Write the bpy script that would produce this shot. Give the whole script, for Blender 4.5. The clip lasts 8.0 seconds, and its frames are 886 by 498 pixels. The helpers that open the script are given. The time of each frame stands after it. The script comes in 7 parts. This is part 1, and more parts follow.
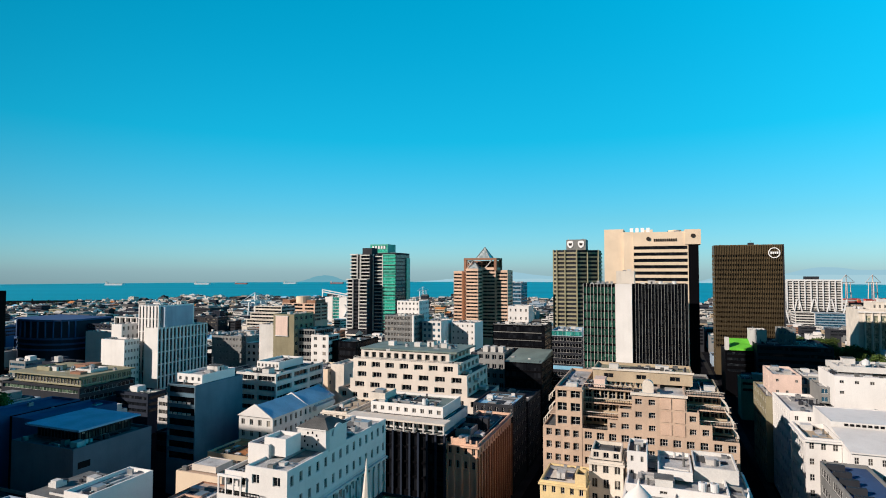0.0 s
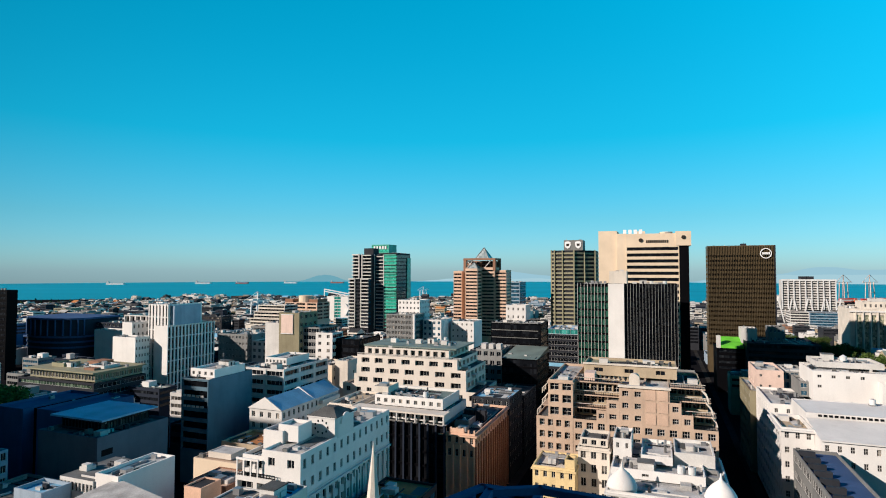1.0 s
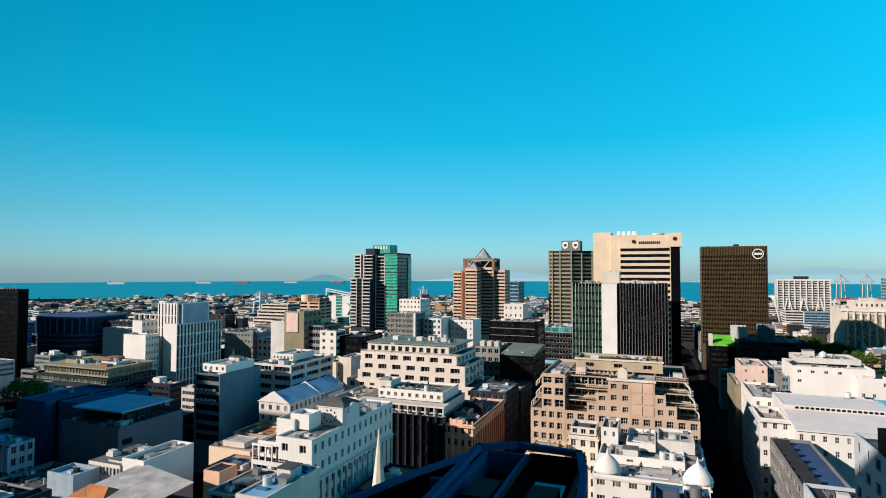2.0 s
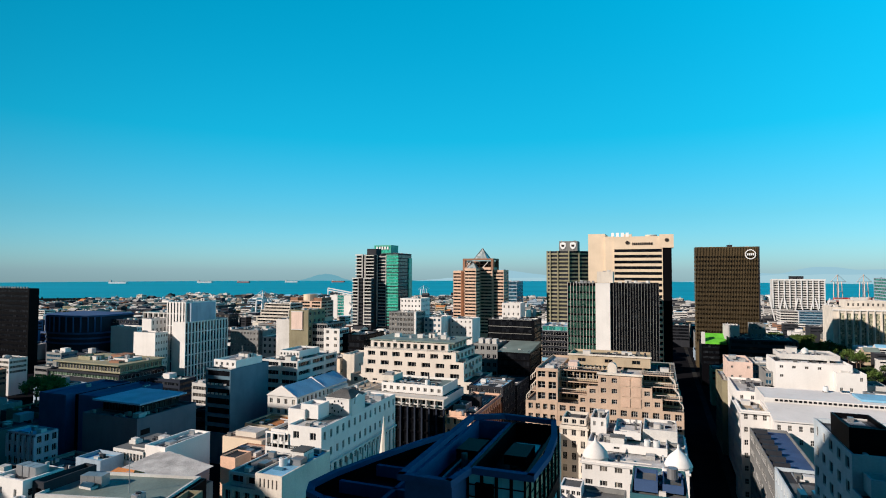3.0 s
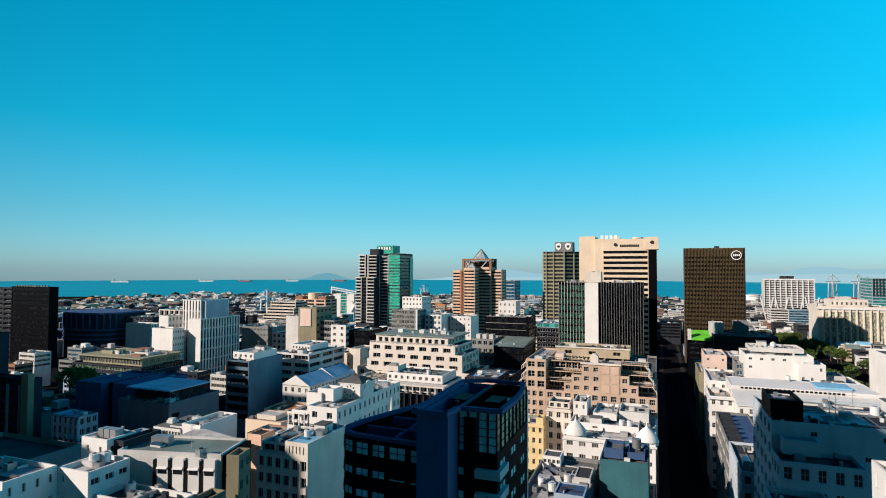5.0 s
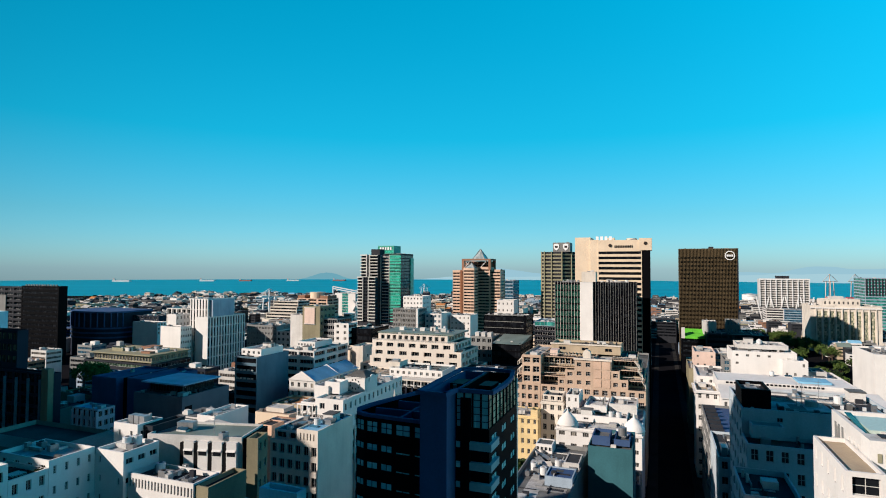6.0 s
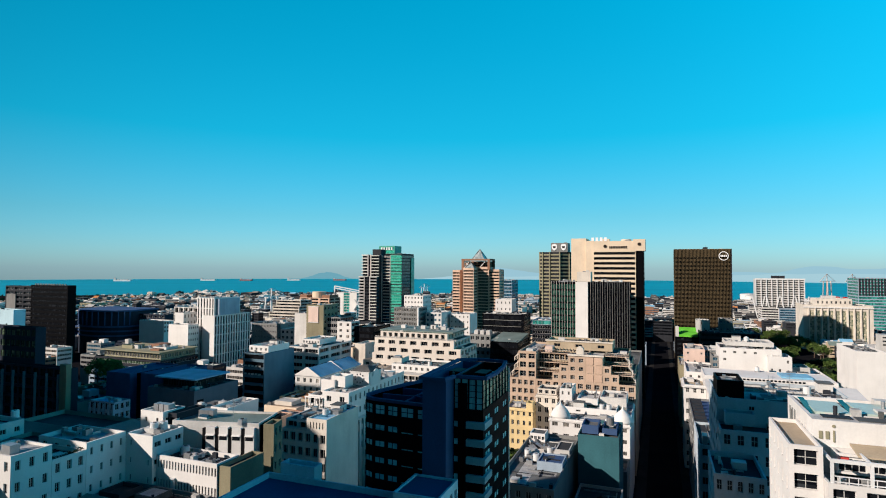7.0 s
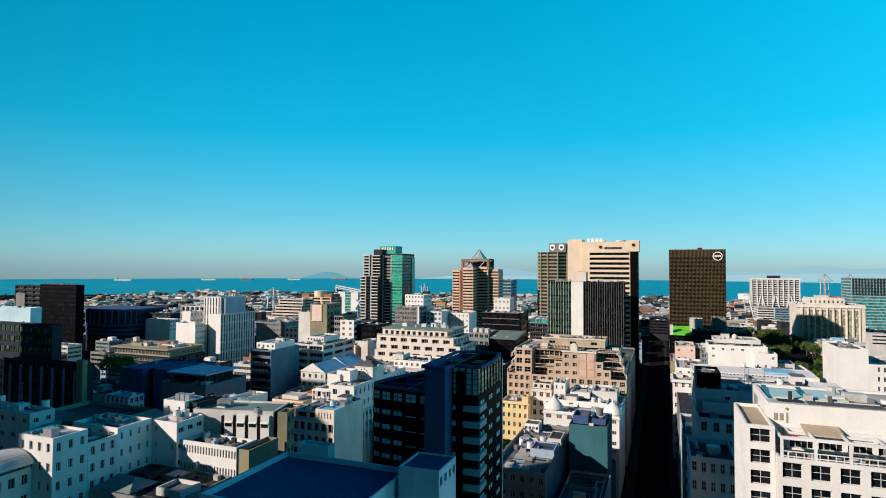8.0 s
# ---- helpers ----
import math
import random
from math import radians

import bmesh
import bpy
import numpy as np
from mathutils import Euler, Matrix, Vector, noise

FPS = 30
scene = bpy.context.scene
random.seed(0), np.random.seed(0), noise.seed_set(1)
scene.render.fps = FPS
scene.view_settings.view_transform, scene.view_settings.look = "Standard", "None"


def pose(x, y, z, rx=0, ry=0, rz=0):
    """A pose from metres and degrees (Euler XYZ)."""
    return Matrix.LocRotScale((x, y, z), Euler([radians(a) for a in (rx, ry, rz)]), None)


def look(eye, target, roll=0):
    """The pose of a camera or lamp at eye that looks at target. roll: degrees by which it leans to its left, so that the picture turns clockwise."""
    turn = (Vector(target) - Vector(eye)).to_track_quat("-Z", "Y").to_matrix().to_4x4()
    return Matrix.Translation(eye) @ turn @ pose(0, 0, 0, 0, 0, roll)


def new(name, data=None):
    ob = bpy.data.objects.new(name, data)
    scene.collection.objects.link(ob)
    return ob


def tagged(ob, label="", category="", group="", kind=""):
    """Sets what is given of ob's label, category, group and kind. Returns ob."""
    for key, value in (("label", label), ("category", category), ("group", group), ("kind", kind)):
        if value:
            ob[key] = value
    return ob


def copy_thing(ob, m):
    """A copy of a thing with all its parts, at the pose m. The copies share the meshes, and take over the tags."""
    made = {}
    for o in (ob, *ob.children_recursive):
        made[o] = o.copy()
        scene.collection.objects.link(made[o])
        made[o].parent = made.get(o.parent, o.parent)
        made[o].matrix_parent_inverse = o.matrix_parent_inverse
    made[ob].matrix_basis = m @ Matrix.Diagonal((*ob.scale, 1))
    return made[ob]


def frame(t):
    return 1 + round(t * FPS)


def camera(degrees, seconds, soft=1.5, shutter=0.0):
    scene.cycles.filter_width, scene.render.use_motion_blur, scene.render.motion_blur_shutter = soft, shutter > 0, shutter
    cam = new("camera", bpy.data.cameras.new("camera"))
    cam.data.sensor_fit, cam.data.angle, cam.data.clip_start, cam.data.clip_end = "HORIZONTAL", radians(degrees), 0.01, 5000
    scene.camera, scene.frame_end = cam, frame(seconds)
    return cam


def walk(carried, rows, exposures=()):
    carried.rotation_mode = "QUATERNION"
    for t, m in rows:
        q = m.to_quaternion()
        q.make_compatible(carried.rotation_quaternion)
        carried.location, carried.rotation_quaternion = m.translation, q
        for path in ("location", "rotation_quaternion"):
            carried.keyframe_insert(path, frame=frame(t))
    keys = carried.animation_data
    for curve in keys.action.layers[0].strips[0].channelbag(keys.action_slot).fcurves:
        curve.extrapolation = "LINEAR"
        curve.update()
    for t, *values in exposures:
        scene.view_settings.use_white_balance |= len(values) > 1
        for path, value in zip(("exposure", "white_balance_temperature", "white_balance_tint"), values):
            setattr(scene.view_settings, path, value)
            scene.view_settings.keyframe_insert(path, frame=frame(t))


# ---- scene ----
# The drone backs away over the roofs at an even pace, rising a little.
cam = camera(76.2, 8.0, soft=1.0)
walk(cam, [(t, pose(0.55 * t / 8, -95.0 * t / 8, 85.0 + 2.1 * t / 8, 92.29 - 0.32 * t / 8, -0.26 * t / 8, 0.086 * t / 8))
           for t in (0, 2, 4, 6, 8)])

# ---- light: a low afternoon sun from behind on one side, clear sky ----
SUN_AZ, SUN_EL = 245.4, 24.4
world = bpy.data.worlds.new("sky")
scene.world = world
world.use_nodes = True
wn, wl = world.node_tree.nodes, world.node_tree.links
sky = wn.new("ShaderNodeTexSky")
sky.sky_type = "NISHITA"
sky.sun_disc = False
sky.sun_elevation, sky.sun_rotation = radians(SUN_EL), radians(360 - SUN_AZ)
sky.air_density, sky.dust_density, sky.ozone_density = 1.0, 0.3, 3.0
# deep blue overhead, pale and hazy towards the horizon
coord, split = wn.new("ShaderNodeTexCoord"), wn.new("ShaderNodeSeparateXYZ")
wl.new(coord.outputs["Generated"], split.inputs["Vector"])
grade = wn.new("ShaderNodeValToRGB")
grade.color_ramp.elements[0].position, grade.color_ramp.elements[0].color = 0.0, (0.48, 0.80, 1.22, 1)
grade.color_ramp.elements[1].position, grade.color_ramp.elements[1].color = 1.0, (0.0, 0.12, 0.62, 1)
for at_z, tone in ((0.03, (0.45, 0.86, 1.19, 1)), (0.09, (0.33, 0.92, 1.08, 1)), (0.225, (0.04, 1.24, 1.28, 1)), (0.44, (0.0, 1.70, 1.64, 1)), (0.60, (0.0, 0.54, 1.20, 1))):
    grade.color_ramp.elements.new(at_z).color = tone
wl.new(split.outputs["Z"], grade.inputs["Fac"])
tint = wn.new("ShaderNodeMix")
tint.data_type, tint.blend_type = "RGBA", "MULTIPLY"
tint.inputs["Factor"].default_value = 1.0
wl.new(sky.outputs["Color"], tint.inputs["A"])
wl.new(grade.outputs["Color"], tint.inputs["B"])
# clearer and darker air inland, paler over the bay
bay = wn.new("ShaderNodeVectorMath")
bay.operation = "DOT_PRODUCT"
bay.inputs[1].default_value = (0.75, 0.66, 0.0)
wl.new(coord.outputs["Generated"], bay.inputs[0])
air = wn.new("ShaderNodeMapRange")
air.inputs["From Min"].default_value, air.inputs["From Max"].default_value = -0.44, 0.98
air.inputs["To Min"].default_value, air.inputs["To Max"].default_value = 0.20, 1.23
wl.new(bay.outputs["Value"], air.inputs["Value"])
depth = wn.new("ShaderNodeVectorMath")
depth.operation = "SCALE"
wl.new(tint.outputs["Result"], depth.inputs[0])
wl.new(air.outputs["Result"], depth.inputs["Scale"])
wl.new(depth.outputs["Vector"], wn["Background"].inputs["Color"])
wn["Background"].inputs["Strength"].default_value = 0.088
sun = new("sun", bpy.data.lights.new("sun", "SUN"))
sun.data.energy, sun.data.angle, sun.data.color = 4.5, radians(0.6), (1.0, 0.885, 0.795)
sd = Vector((math.sin(radians(SUN_AZ)) * math.cos(radians(SUN_EL)), math.cos(radians(SUN_AZ)) * math.cos(radians(SUN_EL)), math.sin(radians(SUN_EL))))
sun.matrix_world = look(sd * 500, (0, 0, 0))
scene.view_settings.exposure = 0.62


# ---- materials ----
def material(name, color, rough=0.8, vary=0.18, streak=0.25, scale=0.12, bump=0.15, metal=0.0, spec=0.12, rand=0.0, fine=3.0):
    """Painted, plastered or stone surface: broad patches, rain streaks, fine grain and relief."""
    m = bpy.data.materials.new(name)
    m.use_nodes = True
    n, l = m.node_tree.nodes, m.node_tree.links
    p = n["Principled BSDF"]
    p.inputs["Roughness"].default_value, p.inputs["Metallic"].default_value = rough, metal
    p.inputs["Specular IOR Level"].default_value = spec
    geo = n.new("ShaderNodeNewGeometry")
    big = n.new("ShaderNodeTexNoise")
    big.inputs["Scale"].default_value, big.inputs["Detail"].default_value = scale, 6
    l.new(geo.outputs["Position"], big.inputs["Vector"])
    mapping = n.new("ShaderNodeMapping")
    mapping.inputs["Scale"].default_value = (0.55, 0.55, 0.06)
    l.new(geo.outputs["Position"], mapping.inputs["Vector"])
    run = n.new("ShaderNodeTexNoise")
    run.inputs["Scale"].default_value, run.inputs["Detail"].default_value = 1.0, 8
    l.new(mapping.outputs["Vector"], run.inputs["Vector"])
    grain = n.new("ShaderNodeTexNoise")
    grain.inputs["Scale"].default_value, grain.inputs["Detail"].default_value = fine, 4
    l.new(geo.outputs["Position"], grain.inputs["Vector"])

    def ranged(src, lo, hi, a, b):
        r = n.new("ShaderNodeMapRange")
        r.inputs["From Min"].default_value, r.inputs["From Max"].default_value = lo, hi
        r.inputs["To Min"].default_value, r.inputs["To Max"].default_value = a, b
        l.new(src, r.inputs["Value"])
        return r.outputs["Result"]

    def times(x, y):
        q = n.new("ShaderNodeMath")
        q.operation = "MULTIPLY"
        l.new(x, q.inputs[0])
        l.new(y, q.inputs[1])
        return q.outputs[0]

    f = times(ranged(big.outputs["Fac"], 0.3, 0.7, 1 - vary, 1 + vary * 0.4), ranged(run.outputs["Fac"], 0.5, 0.8, 1.0, 1 - 0.6 * streak))
    f = times(f, ranged(grain.outputs["Fac"], 0.3, 0.7, 1 - vary * 0.5, 1 + vary * 0.3))
    if rand:
        info = n.new("ShaderNodeObjectInfo")
        f = times(f, ranged(info.outputs["Random"], 0, 1, 1 - rand, 1 + rand * 0.3))
    hue = n.new("ShaderNodeMix")
    hue.data_type, hue.blend_type = "RGBA", "MULTIPLY"
    hue.inputs["Factor"].default_value = 1.0
    hue.inputs["A"].default_value = (*color, 1)
    comb = n.new("ShaderNodeCombineColor")
    for k in range(3):
        l.new(f, comb.inputs[k])
    l.new(comb.outputs["Color"], hue.inputs["B"])
    l.new(hue.outputs["Result"], p.inputs["Base Color"])
    if bump:
        bp = n.new("ShaderNodeBump")
        bp.inputs["Strength"].default_value, bp.inputs["Distance"].default_value = bump, 0.05
        l.new(grain.outputs["Fac"], bp.inputs["Height"])
        l.new(bp.outputs["Normal"], p.inputs["Normal"])
    return m


def glass(name, dark, light, rough=0.08, share=0.2, metal=0.0, spec=0.5):
    """Window glass seen from outside: dark rooms, some with pale blinds, a little uneven."""
    m = bpy.data.materials.new(name)
    m.use_nodes = True
    n, l = m.node_tree.nodes, m.node_tree.links
    p = n["Principled BSDF"]
    p.inputs["Roughness"].default_value, p.inputs["Metallic"].default_value = rough, metal
    p.inputs["Specular IOR Level"].default_value = spec
    info = n.new("ShaderNodeObjectInfo")
    geo = n.new("ShaderNodeNewGeometry")
    cell = n.new("ShaderNodeTexWhiteNoise")
    cell.noise_dimensions = "3D"
    snap = n.new("ShaderNodeVectorMath")
    snap.operation = "SNAP"
    snap.inputs[1].default_value = (1.7, 1.7, 2.4)
    l.new(geo.outputs["Position"], snap.inputs[0])
    both = n.new("ShaderNodeVectorMath")
    l.new(snap.outputs["Vector"], both.inputs[0])
    l.new(info.outputs["Random"], both.inputs[1])
    l.new(both.outputs["Vector"], cell.inputs["Vector"])
    ramp = n.new("ShaderNodeValToRGB")
    e = ramp.color_ramp.elements
    e[0].position, e[0].color = 0.0, (*dark, 1)
    e[1].position, e[1].color = 1.0, (*light, 1)
    k = e.new(max(0.02, 1 - share))
    k.color = tuple(0.75 * d + 0.25 * w for d, w in zip(dark, light)) + (1,)
    l.new(cell.outputs["Value"], ramp.inputs["Fac"])
    l.new(ramp.outputs["Color"], p.inputs["Base Color"])
    wave = n.new("ShaderNodeTexNoise")
    wave.inputs["Scale"].default_value = 0.35
    l.new(geo.outputs["Position"], wave.inputs["Vector"])
    bp = n.new("ShaderNodeBump")
    bp.inputs["Strength"].default_value, bp.inputs["Distance"].default_value = 0.12, 0.05
    l.new(wave.outputs["Fac"], bp.inputs["Height"])
    l.new(bp.outputs["Normal"], p.inputs["Normal"])
    return m


WHITE = material("white_plaster", (0.645, 0.62, 0.59), vary=0.09, streak=0.12, rand=0.08)
OFFWHITE = material("weathered_white_plaster", (0.56, 0.54, 0.51), streak=0.18, rand=0.15)
CREAM = material("cream_plaster", (0.62, 0.50, 0.37), vary=0.1, streak=0.08)
ECRU = material("pinkish_cream_plaster", (0.61, 0.545, 0.475), streak=0.15, vary=0.1)
PALE = material("pale_stone_plaster", (0.60, 0.54, 0.465), streak=0.22)
BROWN = material("pinkish_brown_stone", (0.46, 0.34, 0.255), streak=0.22)
PEACH = material("peach_stone_panel", (0.51, 0.36, 0.27), streak=0.15)
LIGHTBROWN = material("light_brown_stone", (0.60, 0.415, 0.305), streak=0.2)
TAN = material("tan_stone", (0.41, 0.328, 0.23), streak=0.3)
ORANGE = material("salmon_plaster", (0.62, 0.40, 0.285), streak=0.25)
YELLOW = material("yellow_plaster", (0.64, 0.49, 0.26), streak=0.2)
PINK = material("pale_pink_plaster", (0.62, 0.47, 0.40), streak=0.25)
GREY = material("grey_concrete", (0.22, 0.22, 0.212), streak=0.4, rand=0.2)
DKGREY = material("dark_grey_cladding", (0.03, 0.032, 0.038), streak=0.3, rough=0.6, spec=0.05)
BLACK = material("black_cladding", (0.003, 0.003, 0.004), streak=0.2, rough=0.5, spec=0.03)
BRONZE = material("bronze_panel", (0.085, 0.062, 0.034), streak=0.2, rough=0.45)
WINGBAND = material("pale_teal_panel", (0.24, 0.36, 0.38), streak=0.1, rough=0.4)
SEAGREEN = material("sea_green_panel", (0.09, 0.36, 0.28), streak=0.15, rough=0.5)
OLIVE = material("olive_grey_concrete", (0.225, 0.20, 0.13), streak=0.3)
SANDGREY = material("sandy_grey_concrete", (0.27, 0.25, 0.165), streak=0.3)
REDBROWN = material("red_brown_brick", (0.262, 0.139, 0.0902), streak=0.25)
PALEBLUE = material("pale_blue_wall", (0.42, 0.58, 0.64), streak=0.15)
BLUEGREY = material("blue_grey_paint", (0.279, 0.344, 0.41), streak=0.3)
# dark blue of skylit shade, put into the wall and roof colour
SHADEBLUE = material("shade_blue_render", (0.045, 0.085, 0.18), streak=0.2)
# white render with the blue tint of shade mixed into its colour
SHADEWHITE = material("shade_tinted_white_render", (0.42, 0.47, 0.50), streak=0.2)
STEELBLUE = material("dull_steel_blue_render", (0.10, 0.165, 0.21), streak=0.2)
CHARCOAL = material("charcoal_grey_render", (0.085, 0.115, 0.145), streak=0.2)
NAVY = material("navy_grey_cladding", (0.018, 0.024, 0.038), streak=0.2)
ROOF = material("grey_roof_felt", (0.13, 0.13, 0.125), vary=0.4, streak=0.0, scale=0.2, rand=0.4)
PALEROOF = material("pale_roof_paint", (0.47, 0.46, 0.44), vary=0.4, streak=0.0, scale=0.25, rand=0.15)
DARKROOF = material("dark_roof_felt", (0.042, 0.042, 0.045), vary=0.4, streak=0.0, scale=0.2)
GREENROOF = material("green_grey_metal_roof", (0.164, 0.205, 0.18), vary=0.3, streak=0.1, rough=0.55)
BLUEROOF = material("blue_metal_roof", (0.20, 0.42, 0.58), vary=0.25, streak=0.1, rough=0.5)
TILE = material("orange_clay_tiles", (0.451, 0.18, 0.0656), vary=0.35, streak=0.1, bump=0.5)
METAL = material("galvanised_metal", (0.369, 0.377, 0.385), rough=0.4, metal=0.6, streak=0.1, rand=0.3)
STEEL = material("white_painted_steel", (0.615, 0.615, 0.607), rough=0.45, streak=0.1)
GREENSCREEN = material("bright_green_mesh", (0.131, 0.508, 0.041), vary=0.3, streak=0.1, rough=0.7)
RED = material("red_paint", (0.451, 0.0492, 0.041), streak=0.1)
LOGO = material("white_sign", (0.697, 0.697, 0.697), streak=0.0, vary=0.03)
SIGNDARK = material("dark_sign", (0.03, 0.024, 0.021), streak=0.0)
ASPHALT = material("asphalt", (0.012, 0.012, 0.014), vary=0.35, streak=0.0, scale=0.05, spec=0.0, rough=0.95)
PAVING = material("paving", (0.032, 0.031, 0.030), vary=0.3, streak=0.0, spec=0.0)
BARK = material("bark", (0.1, 0.07, 0.05), bump=0.6)
LEAF = material("leaves", (0.085, 0.135, 0.03), vary=0.5, streak=0.0, scale=0.4, rand=0.3)
LEAFDARK = material("dark_leaves", (0.03, 0.055, 0.02), vary=0.5, streak=0.0, scale=0.4, rand=0.3)
WINDOW = glass("window_glass", (0.008, 0.010, 0.013), (0.34, 0.30, 0.25), share=0.10, spec=0.2)
DARKWIN = glass("dark_window_glass", (0.003, 0.004, 0.006), (0.035, 0.04, 0.045), share=0.12, spec=0.15)
CURTAIN = glass("black_curtain_glass", (0.003, 0.0035, 0.005), (0.016, 0.018, 0.022), share=0.3, rough=0.2, spec=0.12)
TEALGLASS = glass("teal_glass", (0.01, 0.10, 0.09), (0.06, 0.34, 0.30), share=0.5, rough=0.15, spec=0.3)
# teal glints of the panes are put into the base colours
WINGGLASS = glass("teal_glint_glass", (0.16, 0.44, 0.47), (0.36, 0.70, 0.70), share=0.7, rough=0.2, spec=0.3)
GREENGLASS = glass("green_glass", (0.0, 0.24, 0.16), (0.03, 0.50, 0.36), share=0.5, rough=0.3)
BLUEGLASS = glass("blue_glass", (0.01, 0.035, 0.06), (0.05, 0.16, 0.24), share=0.4, rough=0.12, spec=0.3)
# teal of a shaded front, put into the render's colour
TEALSHADOW = material("teal_shadow_render", (0.035, 0.115, 0.135), streak=0.2)
# cream reflections are put into this glass's base colours
CREAMGLASS = glass("cream_reflection_tint_glass", (0.06, 0.09, 0.06), (0.50, 0.46, 0.32), share=0.5, rough=0.2, spec=0.3)
DEEPGREEN = glass("deep_green_glass", (0.008, 0.04, 0.028), (0.04, 0.13, 0.09), share=0.4, rough=0.2, spec=0.3)
BRONZEGLASS = glass("bronze_glass", (0.006, 0.005, 0.004), (0.07, 0.052, 0.03), share=0.35, rough=0.25, spec=0.2)
PEAKGLASS = glass("pale_peak_glass", (0.16, 0.20, 0.21), (0.42, 0.46, 0.46), share=0.5, rough=0.2, spec=0.4)
SHADEGLASS = glass("shaded_green_glass", (0.003, 0.035, 0.035), (0.02, 0.12, 0.105), share=0.4, rough=0.12, spec=0.5)
OLIVEGLASS = glass("olive_glass", (0.012, 0.026, 0.018), (0.12, 0.17, 0.11), share=0.45, rough=0.2, spec=0.3)
PALEGREEN = material("pale_green_glazing", (0.42, 0.50, 0.44), rough=0.3, streak=0.1)
FRAME = material("window_frame_paint", (0.451, 0.443, 0.426), streak=0.0, vary=0.1, bump=0)
DKFRAME = material("dark_window_frame", (0.008, 0.008, 0.009), streak=0.0, vary=0.1, bump=0, spec=0.05)

# ---- mesh helpers; the streets' grid is turned against the world's axes ----
GRID = Matrix.Rotation(radians(-20.9), 4, "Z")


def at(a, b, z=0.0, turn=0.0):
    return GRID @ Matrix.Translation((a, b, z)) @ Matrix.Rotation(radians(turn), 4, "Z")


class Shape:
    """Gathers quads and polygons for one mesh; m picks one of its materials."""

    def __init__(self):
        self.v, self.f, self.m = [], [], []

    def poly(self, pts, m=0):
        k = len(self.v)
        self.v.extend(pts)
        self.f.append(tuple(range(k, k + len(pts))))
        self.m.append(m)

    def box(self, x0, y0, z0, x1, y1, z1, m=0, bottom=True):
        k = len(self.v)
        self.v.extend([(x0, y0, z0), (x1, y0, z0), (x1, y1, z0), (x0, y1, z0), (x0, y0, z1), (x1, y0, z1), (x1, y1, z1), (x0, y1, z1)])
        fs = [(4, 5, 6, 7), (0, 1, 5, 4), (1, 2, 6, 5), (2, 3, 7, 6), (3, 0, 4, 7)] + ([(3, 2, 1, 0)] if bottom else [])
        for f in fs:
            self.f.append(tuple(k + i for i in f))
            self.m.append(m)

    def prism(self, pts, z0, z1, m=0, top=None, cap=True):
        n = len(pts)
        for i in range(n):
            (x0, y0), (x1, y1) = pts[i], pts[(i + 1) % n]
            self.poly([(x0, y0, z0), (x1, y1, z0), (x1, y1, z1), (x0, y0, z1)], m)
        if cap:
            self.poly([(x, y, z1) for x, y in pts], m if top is None else top)

    def tube(self, x, y, z0, z1, r0, r1=None, n=12, m=0, cap=True):
        r1 = r0 if r1 is None else r1
        ring = lambda r, z: [(x + r * math.cos(2 * math.pi * i / n), y + r * math.sin(2 * math.pi * i / n), z) for i in range(n)]
        p, q = ring(r0, z0), ring(r1, z1)
        for i in range(n):
            j = (i + 1) % n
            self.poly([p[i], p[j], q[j], q[i]], m)
        if cap and r1 > 0.01:
            self.poly(q, m)

    def strut(self, p, q, r=0.2, m=0):
        """A square bar from p to q."""
        p, q = Vector(p), Vector(q)
        d = (q - p).normalized()
        s = d.cross(Vector((0, 0, 1)) if abs(d.z) < 0.9 else Vector((1, 0, 0))).normalized() * r
        u = d.cross(s).normalized() * r
        c = [s + u, -s + u, -s - u, s - u]
        for i in range(4):
            j = (i + 1) % 4
            self.poly([tuple(p + c[i]), tuple(p + c[j]), tuple(q + c[j]), tuple(q + c[i])], m)
        self.poly([tuple(q + k) for k in c], m)
        self.poly([tuple(p + k) for k in reversed(c)], m)

    def mesh(self, name, mats):
        me = bpy.data.meshes.new(name)
        me.from_pydata([tuple(map(float, p)) for p in self.v], [], self.f)
        for k in mats:
            me.materials.append(k)
        me.polygons.foreach_set("material_index", self.m)
        me.update()
        return me


def part(name, shape, mats, parent, label="", place=None):
    me = shape if isinstance(shape, bpy.types.Mesh) else shape.mesh(name, mats if isinstance(mats, (list, tuple)) else [mats])
    ob = new(name, me)
    ob.parent = parent
    if place is not None:
        ob.matrix_basis = place
    if label:
        ob["label"] = label
    return ob


PANES = {}


